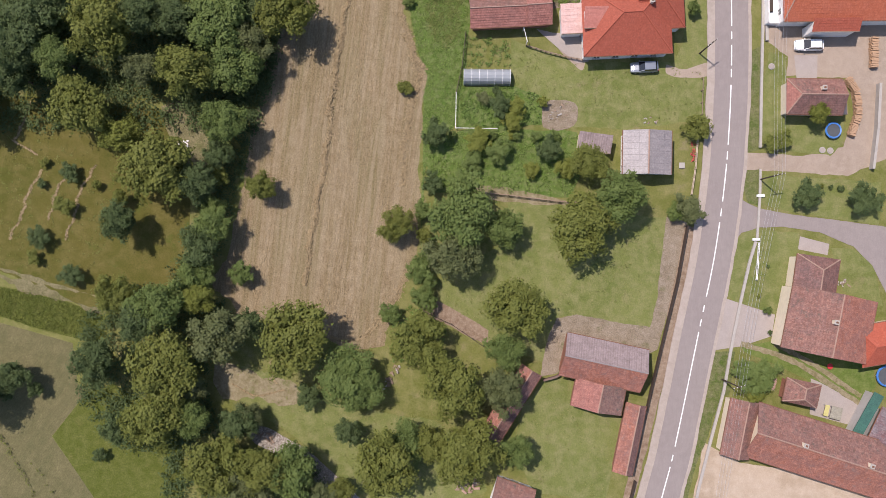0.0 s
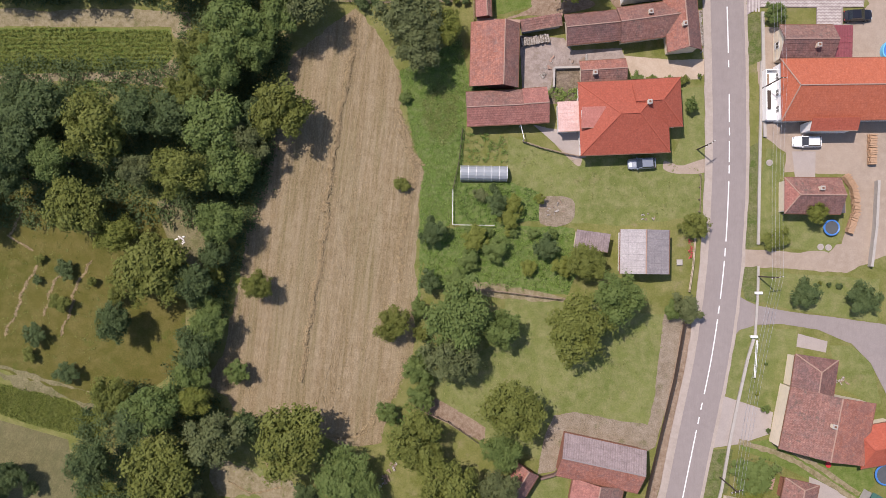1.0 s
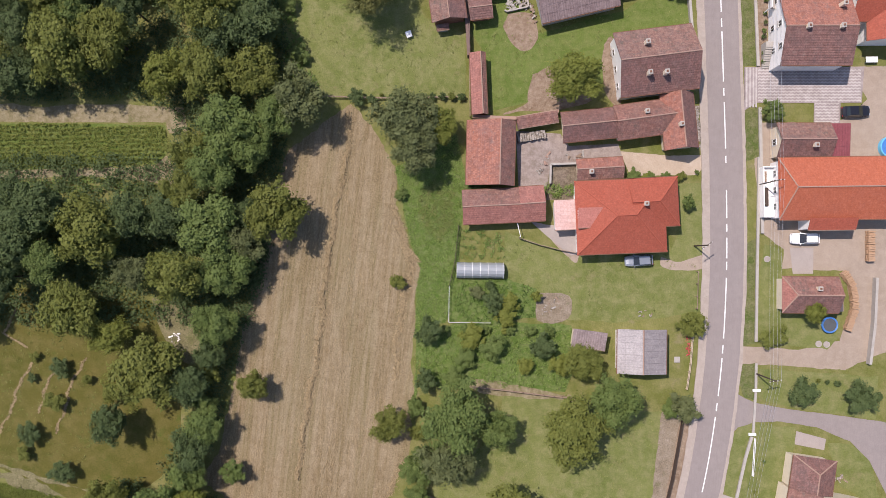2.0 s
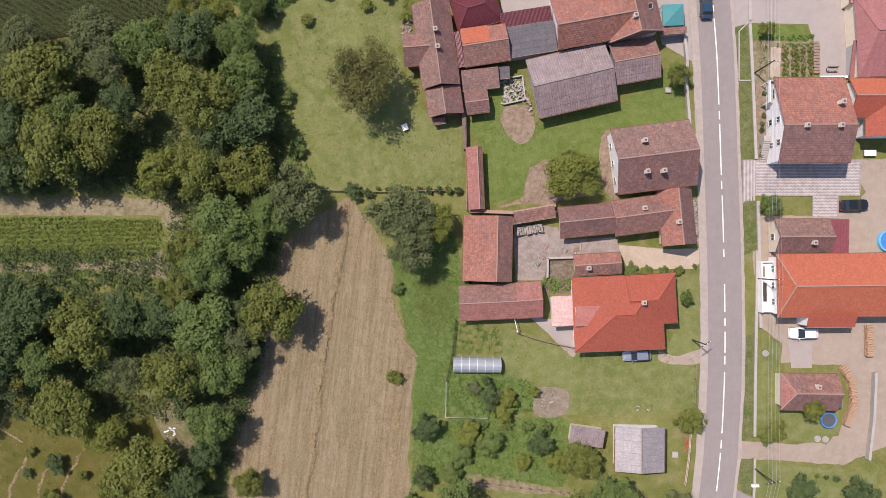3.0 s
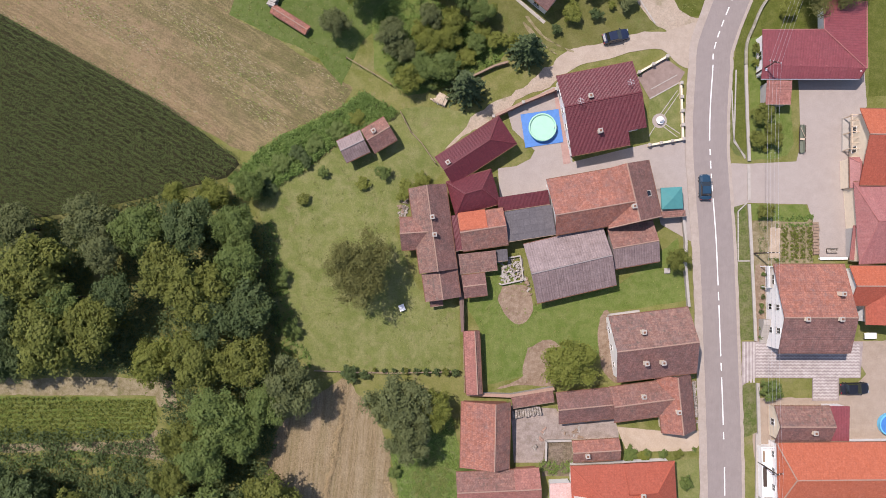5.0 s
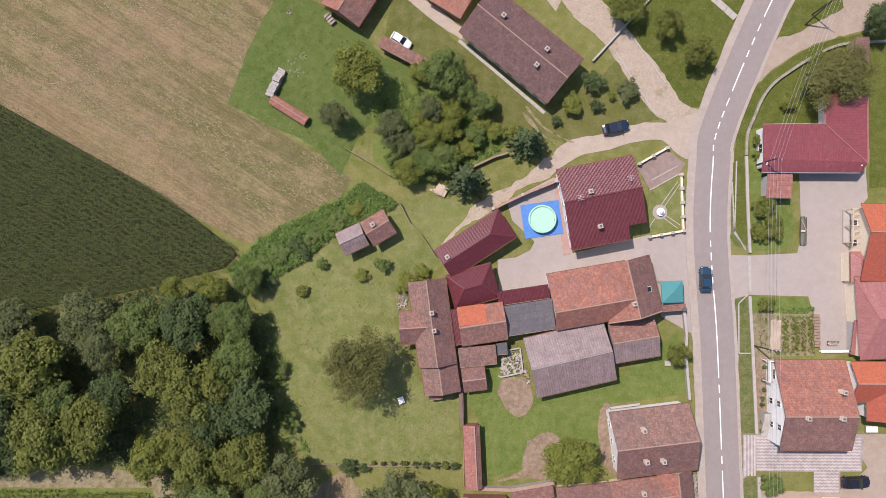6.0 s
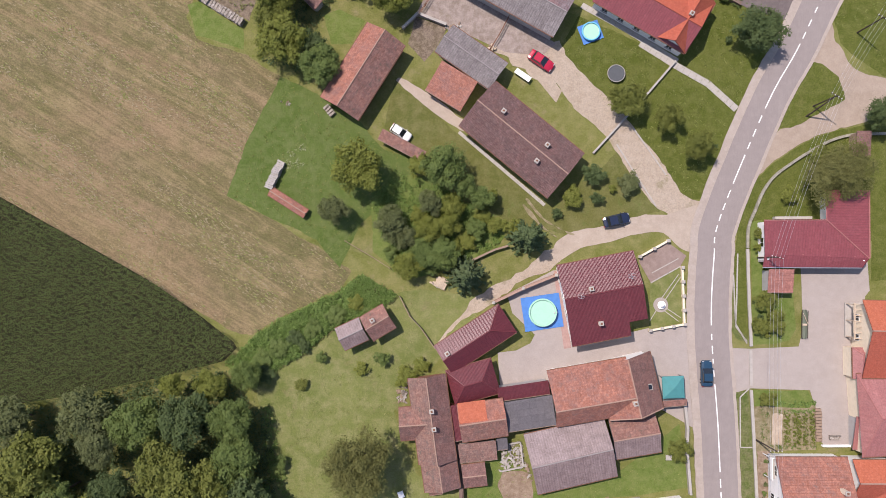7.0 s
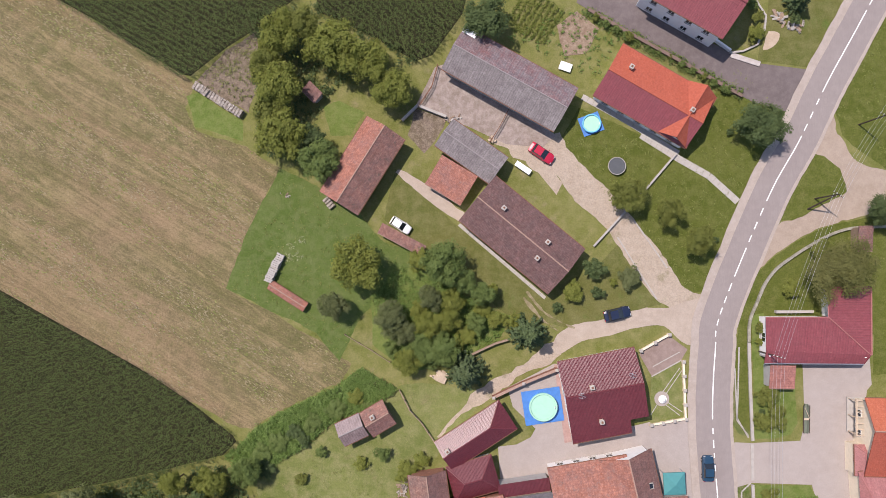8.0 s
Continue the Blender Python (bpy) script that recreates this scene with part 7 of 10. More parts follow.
growth("grass_tufts", "scattered pale tufts of taller grass", "leaf_tuft", [(-31.8, 112.7), (-23.1, 130.0), (-11.8, 123.8), (-1.4, 117.7), (-15.3, 102.2), (-25.7, 109.2)], 0.9, 0.12, 0.13, clump=5, spread=0.12, seed=114)
growth("grass_tufts", "scattered pale tufts of taller grass", "leaf_tuft", [(18.7, 134.9), (22.3, 140.1), (36.9, 133.0), (45.7, 146.0), (53.3, 138.9), (41.7, 112.2), (37.8, 111.8), (24.7, 127.9)], 0.9, 0.12, 0.13, clump=5, spread=0.12, seed=115)
growth("grass_tufts", "scattered pale tufts of taller grass", "leaf_tuft", [(-71.8, 25.1), (-58.3, 19.7), (-53.8, 12.5), (-55.5, 0.1), (-71.6, 1.0)], 0.9, 0.12, 0.13, clump=5, spread=0.12, seed=116)
growth("grass_tufts", "scattered pale tufts of taller grass", "leaf_tuft", [(61.0, 138.8), (62.9, 147.5), (68.9, 153.5), (68.4, 131.0)], 0.9, 0.12, 0.13, clump=5, spread=0.12, seed=117)
growth("grass_tufts", "scattered pale tufts of taller grass", "leaf_tuft", [(4.3, 75.0), (36.4, 76.5), (37.2, 68.2), (25.0, 66.1), (6.7, 55.8)], 0.9, 0.12, 0.13, clump=5, spread=0.12, seed=118)
growth("grass_tufts", "scattered pale tufts of taller grass", "leaf_tuft", [(-37.6, -14.0), (-21.6, -17.5), (-2.2, -23.6), (3.9, -33.1), (-16.3, -34.1), (-31.3, -21.0)], 0.9, 0.12, 0.13, clump=5, spread=0.12, seed=119)


# ---- the houses, from the south end of the street to the north
b = building("barn", "old farm barn with rust-red tiles and a grey sheeted slope", 22.38, -13.56, -12.2, 12.51, 6.50, 3.2, rise=2.2, roof="pale_sheet", roof2="tile_rust", wall="brick_wall", category="barn")
building("", "", 21.58, -18.75, 78.3, 4.25, 7.64, 3.0, rise=1.8, roof="tile_pink", roof2="tile_grey", wall="brick_wall", parent=b)
b = building("shed", "long narrow roadside shed with weathered clay tiles", 26.35, -25.20, 78.1, 10.71, 3.01, 2.4, rise=0.9, roof="tile_rust", roof2="tile_brown", wall="brick_wall", shift=-0.35, category="shed")
b = building("shed", "old tiled shed half hidden under trees", 8.45, -19.89, 58.0, 11.99, 3.42, 2.5, rise=1.1, roof="tile_rust", roof2="tile_brown", wall="brick_wall", category="shed")
b = building("house", "farmhouse with a rust-red tiled roof", 8.35, -34.66, -18.8, 6.19, 5.88, 3.0, rise=1.8, roof="tile_old", roof2="tile_old", sides="ns")
b = building("house", "cream farmhouse with a mottled red tiled roof", 55.61, -7.77, 78.6, 9.41, 12.67, 4.0, rise=2.6, roof="tile_old", roof2="tile_rust", wall="cream_wall", over=0.2, chimneys=((0.5, 0.6),))
building("", "", 54.08, -0.29, 81.5, 5.34, 6.36, 3.4, rise=1.9, roof="tile_brown", wall="cream_wall", hip1=2.0, parent=b)
building("", "", 63.61, -10.59, 10.1, 6.80, 6.12, 3.4, rise=2.0, roof="tile_orange", wall="cream_wall", hip0=1.5, parent=b)
b = building("house", "long farmhouse with a mottled rust-red roof", 56.71, -27.41, -17.6, 25.99, 8.39, 3.0, rise=2.6, roof="tile_old", roof2="tile_rust", wall="cream_wall", chimneys=((-6, 0.4), (4, 0.5)), sides="s")
building("", "", 42.71, -23.48, 78.7, 8.67, 4.30, 3.0, rise=1.6, roof="tile_old", wall="cream_wall", parent=b)
b = building("shed", "small brown tiled outbuilding", 52.26, -18.19, 77.5, 3.61, 5.17, 2.4, rise=1.2, roof="tile_old", hip0=1.0, hip1=1.0, wall="brick_wall", category="shed")
b = lean_to("shed", "green sheeted lean-to beside the fence", 62.08, -21.51, -27.4, 1.58, 7.22, 2.2, 2.6, roof="green_sheet", wall="grey_wall")
b = building("shed", "low outbuilding with a grey-brown roof", 66.55, -24.74, 64.4, 6.24, 8.16, 2.6, rise=1.2, roof="grey_red", roof2="grey_red", wall="grey_wall", category="shed")
b = building("cottage", "small tiled cottage with a pink gable", 54.32, 26.50, -0.8, 8.46, 5.39, 2.8, rise=1.7, roof="tile_old", roof2="tile_brown", hip0=1.6, roof0="tile_pink", wall="cream_wall", chimneys=((0.6, 1.0),), category="cottage")
lean_to("", "", 58.63, 25.72, 90.9, 3.57, 1.77, 2.0, 2.5, roof="dark_sheet", parent=b)
b = building("house", "white house with a pale grey sheet roof", 29.00, 18.08, 89.0, 6.66, 7.30, 3.2, rise=1.0, roof="lit_sheet", roof2="shaded_sheet", wall="white_wall", course=1.3, sides="ns")
b = lean_to("shed", "low shed with a worn grey-pink roof", 21.35, 19.77, -7.9, 5.12, 2.73, 2.2, 2.6, roof="pale_sheet", wall="cream_wall")
b = building("house", "white house with a bright orange hipped tile roof", 58.65, 42.40, 0.4, 18.62, 9.30, 3.6, rise=2.8, roof="tile_coral", roof2="tile_coral", hip0=1.6, roof0="tile_coral", wall="white_wall", sides="w")
terrace = part("terrace", box(-10.75, -8.91, -4.1, 3.6, -0.1, 1.10, 0.02), M["white_wall"], b, "white raised terrace before the house front")
part("parapet", box(-10.75, -10.60, -4.1, 3.6, 1.10, 1.85), M["white_wall"], terrace), part("parapet", box(-10.60, -8.91, 3.45, 3.6, 1.10, 1.85), M["white_wall"], terrace)
part("bench", box(-10.4, -9.9, -2.4, 0.4, 1.10, 1.55, 0.03), M["dark_wood"], terrace, "dark wooden bench"), part("flower_box", box(-10.5, -10.1, 1.3, 2.9, 1.10, 1.5, 0.03), M["wood"], terrace)
lean_to("", "", 57.20, 37.05, 0.5, 7.08, 1.74, 3.5, 4.4, roof="tile_red", wall="white_wall", course=0.36, parent=b)
b = building("house", "low brown tiled house with a pale gable end", 53.45, 49.60, -0.3, 8.10, 5.28, 3.0, rise=1.9, roof="tile_grey", roof2="tile_brown", wall="cream_wall", chimneys=((1.0, -0.9),), sides="w")
lean_to("", "", 59.02, 49.62, -0.3, 2.95, 5.20, 2.6, 2.9, roof="magenta", wall="white_wall", parent=b)
b = building("house", "tall white two-storey house with an old rust-brown roof", 54.45, 66.82, -0.3, 10.50, 12.84, 5.0, rise=2.1, eave_n=3.6, roof="tile_rust", roof2="tile_brown", wall="white_wall", shift=-1.2, chimneys=((3.3, 2.2), (-2.2, -1.35), (2.6, -1.35)))
for wy, wz, ww, wh in ((4.2, 1.95, 1.5, 1.2), (0.1, 1.05, 0.9, 1.2), (0.1, 3.60, 0.9, 1.2), (-3.3, 3.75, 0.9, 1.2), (-3.4, 1.20, 0.9, 1.2)):
    window(b, -4.85, wy, wz, -90, ww, wh)
balcony = part("balcony", box(-5.65, -4.85, 2.9, 6.2, 2.30, 2.48, 0.02), M["pale_concrete"], b, "pale concrete balcony with a white parapet")
part("parapet", box(-5.65, -5.57, 2.9, 6.2, 2.48, 3.30), M["white_wall"], balcony), part("parapet", box(-5.57, -4.85, 6.1, 6.2, 2.48, 3.30), M["white_wall"], balcony)
for py in (3.0, 6.1):
    part("post", box(-5.65, -5.53, py - 0.06, py + 0.06, -0.1, 2.30), M["white_wall"], balcony)
stairs = part("stairs", box(-5.95, -4.85, -5.6, -1.9, -0.1, 0.12), M["pale_concrete"], b, "outside concrete stairs along the wall")
for k in range(10):
    part("step", box(-5.95, -4.86, -5.6 + k * 0.32, -1.9, 0.12 + k * 0.17, 0.29 + k * 0.17), M["pale_concrete"], stairs)
b = building("house", "orange-roofed house behind the tall white one", 67.60, 70.00, -0.5, 14.8, 5.80, 4.0, rise=1.9, roof="tile_coral", roof2="tile_red", wall="white_wall")
building("", "", 66.20, 66.60, 90.0, 4.60, 7.40, 3.9, rise=1.8, roof="tile_red", wall="white_wall", parent=b)
# paler tile on the sunward slope, darker on the other: shading by colour
b = building("house", "house with a red tile gable over the forecourt", 68.60, 90.35, -1.5, 13.4, 11.30, 4.2, rise=2.6, roof="tile_coral", roof2="tile_red", wall="cream_wall", sides="w", floors=2, shift=1.4, over=0.7)
building("", "", 62.25, 86.85, 90.0, 4.60, 2.30, 2.9, rise=0.9, roof="pink_metal", wall="cream_wall", over=0.15, hip1=1.0, parent=b)
b = building("house", "house with a broad faded pink metal roof", 68.27, 79.63, 2.9, 13.51, 12.17, 3.6, rise=2.8, roof="pink_metal", roof2="pink_metal", hip0=1.7, roof0="pink_metal", wall="cream_wall", course=0.5)
lean_to("", "", 62.25, 76.42, -0.3, 1.50, 5.10, 1.7, 2.9, roof="pink_metal", wall="grey_wall", parent=b, over=0.35)

# the L-shaped house: two low magenta slopes with a steeper skirt along the front
top = base("house", "L-shaped house with a magenta metal roof", "house", 0, 0)
SKIRT = ((48.25, 101.10, 2.7), (62.90, 100.95, 2.7), (63.50, 102.30, 3.45), (48.25, 102.95, 3.45))
part("roof_slope", slope(*SKIRT, 1.2, 0.02), M["magenta"], top)
part("roof_slope", slope((48.25, 102.95, 3.45), (63.50, 102.30, 3.45), (57.00, 107.95, 4.25), (47.90, 107.98, 4.25), 1.2, 0.02), M["magenta"], top)
part("roof_slope", slope((63.50, 102.30, 3.45), (63.65, 112.40, 3.45), (56.95, 112.40, 4.25), (57.00, 107.95, 4.25), 1.2, 0.02), M["magenta"], top)
part("ridge_cap", ridge_line((63.50, 102.30, 3.50), (57.00, 107.95, 4.30), 0.09), M["pink_cap"], top)
part("ridge_cap", ridge_line((62.90, 100.95, 2.75), (63.50, 102.30, 3.50), 0.06), M["wine_cap"], top)
part("ridge_cap", ridge_line((63.62, 102.30, 3.46), (63.78, 112.40, 3.46), 0.10), M["pink_cap"], top)
part("ridge_cap", ridge_line((47.90, 107.98, 4.25), (57.00, 107.95, 4.25), 0.09), M["pink_cap"], top)
part("ridge_cap", ridge_line((57.00, 107.95, 4.25), (56.95, 112.40, 4.25), 0.09), M["pink_cap"], top)
part("wall", box(48.70, 57.00, 107.60, 107.85, -0.1, 4.10), M["white_wall"], top)
part("wall", box(58.20, 58.45, 107.85, 112.20, -0.1, 3.95), M["white_wall"], top)
# south wall in grey instead of white: eave shade put into its colour
part("wall", box(48.70, 62.70, 101.90, 102.15, -0.1, 2.95), M["grey_wall"], top)
part("wall", box(48.70, 48.95, 102.15, 107.60, -0.1, 3.30), M["white_wall"], top)
part("wall", box(62.70, 62.95, 101.90, 112.20, -0.1, 3.30), M["white_wall"], top)
part("gutter", beam((48.25, 101.03, 2.64), (62.90, 100.88, 2.64), 0.12, 0.1), M["metal"], top)
for i in range(4):
    part("snow_guard", box(49.9 + i * 3.8, 50.1 + i * 3.8, 103.05 - i * 0.16, 103.13 - i * 0.16, 3.42, 3.56), M["pink_cap"], top)
window(top, 48.70, 104.84, 0.9, -90, 1.4, 1.3)
part("terrace_wall", box(51.0, 56.6, 108.35, 108.75, -0.1, 0.9), M["pale_concrete"], top, "grey parapet behind the house")

b = lean_to("shed", "small square shed with a faded red tile roof", 50.91, 99.03, -0.9, 3.74, 3.46, 2.4, 2.9, roof="tile_pink", wall="grey_wall")
b = lean_to("shed", "small brown shed under the tree", 63.69, 119.47, -0.4, 2.17, 3.79, 2.2, 2.6, roof="tile_brown", wall="wood")
b = building("house", "red-roofed house with a hipped tile roof", 25.94, 38.34, 2.1, 13.41, 11.04, 3.4, rise=3.0, roof="tile_red", roof2="tile_red", hip0=5.6, hip1=5.0, sides="sw", chimneys=((3.2, 1.6),))
building("", "", 30.88, 40.45, 2.7, 7.41, 7.34, 3.4, rise=2.4, roof="tile_red", hip1=3.4, parent=b)
lean_to("", "", 17.81, 38.66, 2.7, 3.30, 4.50, 2.5, 2.8, roof="pale_pink", wall="white_wall", parent=b)
lean_to("", "", 21.27, 38.08, 1.0, 3.88, 2.90, 4.4, 5.4, roof="tile_salmon", wall="white_wall", course=0.36, parent=b)
b = building("barn", "barn with a broad faded red tile roof", 6.55, 48.08, 88.4, 9.85, 7.28, 2.8, rise=1.8, roof="tile_rust", roof2="tile_old", wall="brick_wall", shift=-1.4, category="barn")
b = building("barn", "low barn with a rust-red tile roof and hipped end", 8.41, 40.11, 2.4, 12.31, 5.19, 2.4, rise=1.6, roof="tile_old", roof2="tile_pink", wall="brick_wall", category="barn")
building("", "", 12.81, 40.36, 3.6, 3.80, 5.31, 2.55, rise=1.65, roof="tile_pink", roof2="tile_pink", wall="brick_wall", parent=b)
b = building("shed", "long narrow tiled shed along the boundary", 4.78, 58.79, 92.2, 9.50, 2.33, 2.3, rise=0.6, roof="tile_pink", roof2="tile_old", wall="brick_wall", category="shed", over=0.15, shift=-0.5)
b = lean_to("shed", "low tiled woodshed on the yard wall", 13.75, 53.19, 9.0, 6.33, 1.73, 1.9, 2.4, roof="tile_old", course=0.36)
b = building("house", "long farmhouse wing with old brown tiles", 21.58, 52.31, 5.4, 8.47, 4.59, 2.3, rise=1.5, roof="tile_brown", roof2="tile_brown", wall="cream_wall")
building("", "", 30.38, 53.13, 7.4, 10.02, 5.23, 2.7, rise=1.8, roof="tile_old", roof2="tile_old", wall="cream_wall", chimneys=((-0.5, 0.9),), parent=b)
building("", "", 34.91, 52.69, 95.0, 8.43, 5.03, 2.8, rise=2.3, roof="tile_rust", roof2="tile_brown", wall="cream_wall", chimneys=((-0.8, 0.4),), sides="e", parent=b)
b = building("shed", "small tiled outhouse in the yard", 23.09, 45.67, 3.2, 7.07, 3.14, 2.4, rise=0.9, roof="tile_rust", roof2="tile_old", wall="cream_wall", category="shed", chimneys=((-1.5, -0.5),))
b = building("house", "old house with a broad brown tile roof", 31.24, 61.55, 6.7, 11.83, 9.70, 4.0, rise=3.0, roof="tile_grey", roof2="tile_brown", wall="white_wall", sides="w", chimneys=((-1.7, 2.3), (-1.9, -2.2), (0.5, -2.4)))
b = building("barn", "large barn with a grey fibre-cement roof", 19.39, 73.42, 12.8, 12.17, 9.04, 2.8, rise=2.0, roof="pale_sheet", roof2="grey_sheet", wall="grey_wall", category="barn", course=1.1)
building("", "", 28.96, 76.32, 9.5, 6.91, 6.18, 2.6, rise=1.5, roof="tile_old", roof2="grey_sheet", wall="grey_wall", course=0.6, parent=b)
b = building("house", "farmhouse with a patched orange-brown tile roof", 22.35, 82.91, 9.5, 11.80, 8.33, 3.8, rise=2.9, roof="tile_rust", roof2="tile_rust", wall="white_wall", sides="n", shift=-1.4)
building("", "", 28.02, 83.82, 102.5, 8.60, 8.01, 3.8, rise=2.9, roof="tile_rust", roof2="tile_brown", wall="white_wall", hip0=0.01, chimneys=((-2.0, 0.4),), skylights=((-0.6, -2.6),), parent=b)
b = lean_to("annexe", "low annexe with a dark grey flat roof", 13.45, 79.64, 8.5, 7.18, 4.49, 2.9, 3.2, roof="dark_sheet", wall="grey_wall")
lean_to("", "", 12.51, 82.99, 8.2, 7.69, 2.08, 2.8, 3.4, roof="wine", wall="grey_wall", course=0.35, parent=b)
b = building("house", "cottage with bright orange and old tiles", 6.38, 78.71, 8.4, 6.93, 5.53, 3.2, rise=1.5, roof="tile_rust", roof2="tile_old", wall="brick_wall")
# the newly tiled corner of the same roof
q = b.matrix_basis.inverted() @ pose(4.86, 80.06, 0, 0, 0, 7.3)
bm = slope((2.05, 1.42, 3.24), (-2.05, 1.42, 3.24), (-2.05, -1.3, 4.66), (2.05, -1.3, 4.66), 0.36, 0.05, 0.05)
bmesh.ops.transform(bm, matrix=q, verts=bm.verts[:])
part("new_tiles", bm, M["tile_coral"], b, "bright new orange tiles")
b = lean_to("shed", "low lean-to with old clay tiles", 5.66, 73.85, 5.8, 5.65, 2.96, 2.0, 2.8, roof="tile_grey", course=0.36)
b = building("shed", "small tiled shed at the boundary", 5.14, 70.37, 6.6, 3.54, 3.38, 2.2, rise=0.7, roof="tile_brown", wall="brick_wall", category="shed")
b = lean_to("shed", "small grey sheeted hutch", 9.33, 74.90, 4.1, 1.66, 1.75, 1.8, 2.1, roof="dark_sheet")
b = building("house", "old long house with weathered brown tiles", -1.08, 78.90, 97.2, 12.87, 5.59, 3.2, rise=2.0, roof="tile_grey", roof2="tile_brown", wall="brick_wall", chimneys=((1.6, -0.2), (-1.0, -0.2)))
building("", "", -3.62, 78.27, 3.4, 4.65, 4.86, 3.0, rise=1.6, roof="tile_old", roof2="tile_brown", wall="brick_wall", parent=b)
building("", "", 0.13, 70.38, 97.8, 4.20, 5.26, 2.8, rise=1.3, roof="tile_grey", roof2="tile_brown", wall="brick_wall", parent=b)
lean_to("", "", -0.67, 67.66, 7.2, 1.98, 0.85, 1.4, 1.8, roof="tile_old", parent=b)
b = building("barn", "wine-red metal-roofed barn set at an angle", 5.42, 90.66, 32.7, 11.48, 4.98, 2.8, rise=1.3, roof="wine_sheet", roof2="wine_sheet", wall="white_wall", hip1=3.2, course=0.35, category="barn", chimneys=((-4.6, 0.6),))
b = building("annexe", "wine-red hipped annexe between the barns", 5.02, 84.30, 15.3, 7.02, 5.34, 2.7, rise=1.8, roof="wine", wall="white_wall", hip0=2.2, hip1=2.2, course=0.35)
lean_to("", "", 2.34, 78.24, 9.5, 1.24, 5.32, 2.8, 3.0, roof="wine", wall="brick_wall", parent=b)
b = building("house", "white house with a wine-red metal tile roof", 24.28, 96.62, 10.6, 11.60, 12.17, 3.6, rise=1.75, roof="wine", roof2="wine", wall="white_wall", course=0.35, shift=1.0, cut=(2.75, 2.0), sides="w", chimneys=((-1.75, 1.85), (-1.25, -3.4)))
for ax, ay, az in ((4.2, 2.6, 4.7), (-3.6, 1.2, 5.2)):
    aerial = part("aerial", tube([(ax, ay, az), (ax, ay, az + 1.6)], [0.03, 0.025], 6), M["metal"], b, "thin metal roof aerial")
    for k in range(4):
        part("crossbar", beam((ax - 0.5, ay - 0.35 + k * 0.22, az + 1.5), (ax + 0.5, ay - 0.35 + k * 0.22, az + 1.5), 0.03), M["metal"], aerial)
    part("boom", beam((ax, ay - 0.45, az + 1.5), (ax, ay + 0.45, az + 1.5), 0.04), M["metal"], aerial)
b = lean_to("canopy", "small pinkish flat-roofed porch", 34.98, 80.94, 4.2, 3.76, 0.89, 2.2, 2.4, roof="tile_old", wall="grey_wall")
b = building("shed", "small field shed with a grey sheet roof", -13.08, 91.47, 24.8, 3.97, 3.62, 2.4, rise=1.0, roof="pale_sheet", roof2="grey_sheet", wall="wood", category="shed", course=1.0)
b = building("shed", "small field shed with worn brown tiles", -9.15, 93.17, 30.4, 4.03, 4.03, 2.5, rise=1.1, roof="tile_old", roof2="tile_brown", wall="wood", category="shed", chimneys=((-0.4, 0.7),))
b = building("house", "long single-storey house with a brown tile roof", 12.52, 120.39, -39.9, 17.20, 8.63, 3.2, rise=2.0, roof="tile_dark", roof2="tile_dark", wall="white_wall", sides="s", chimneys=((-4.6, 1.2), (3.5, 1.4), (3.8, -1.4)))
b = building("barn", "rust-red tiled barn on a stone base", -11.25, 131.00, 57.5, 13.40, 6.70, 2.8, rise=1.9, roof="tile_rust", roof2="tile_old", wall="brick_wall", category="barn")
b = lean_to("shed", "narrow tiled lean-to beside the lawn", -5.43, 119.88, -28.3, 7.48, 1.66, 1.9, 2.3, roof="tile_old", course=0.36, wall="brick_wall")
b = building("barn", "long barn with a weathered grey corrugated roof", 10.93, 143.79, -29.9, 19.33, 7.47, 3.2, rise=1.5, roof="grey_red", roof2="ash_sheet", wall="grey_wall", category="barn", course=1.1)
b = building("barn", "farm building with a grey fibre-cement roof", 5.13, 132.98, -35.8, 10.12, 4.89, 2.7, rise=1.0, roof="ash_sheet", roof2="ash_sheet", wall="grey_wall", category="barn", course=1.1)
lean_to("", "", 2.09, 128.72, -31.8, 6.28, 4.99, 2.1, 2.9, roof="tile_rust", course=0.36, wall="brick_wall", parent=b)
b = building("house", "house with an orange tile roof and a magenta sheet slope", 32.46, 141.03, -30.8, 15.86, 9.01, 3.0, rise=2.2, roof="tile_orange", roof2="magenta", wall="white_wall", shift=-0.7, chimneys=((-5.2, 1.4), (5.6, 0.2)), sides="s")
building("", "", 37.32, 138.18, 58.2, 8.94, 4.94, 3.0, rise=2.25, roof="tile_orange", roof2="tile_orange", wall="white_wall", parent=b)
b = building("house", "white house with a magenta metal roof and a balcony", 38.47, 156.33, -30.6, 13.62, 9.84, 5.6, rise=2.6, roof="magenta", roof2="magenta", wall="white_wall", sides="s", floors=2, course=0.4)
b = lean_to("shed", "small old tiled roof among the trees", -18.97, 142.40, -44.8, 2.78, 1.91, 1.8, 2.3, roof="tile_brown", course=0.36)


# ---- roadside walls, fences, poles and cables
garden_wall("low_wall", "low pale concrete wall along the road verge", [(47.9, 47.6), (47.7, 38.7), (47.4, 28.2), (47.2, 19.2)], height=0.35, thick=0.3)
garden_wall("low_wall", "low pale concrete wall along the road verge", [(47.2, 15.9), (47.1, 11.9), (46.6, 4.9)], height=0.3, thick=0.25)
garden_wall("low_wall", "low pale concrete wall along the sloping verge", [(46.4, 4.7), (45.4, 1.4), (43.9, -5.1), (42.7, -10.8), (41.4, -18.2), (39.2, -26.4), (37.4, -33.4), (35.7, -41.6)], height=0.35, thick=0.32)
garden_wall("low_wall", "low pale concrete wall along the road verge", [(47.2, 82.5), (47.5, 74.7), (47.9, 61.6)], height=0.35, thick=0.34)
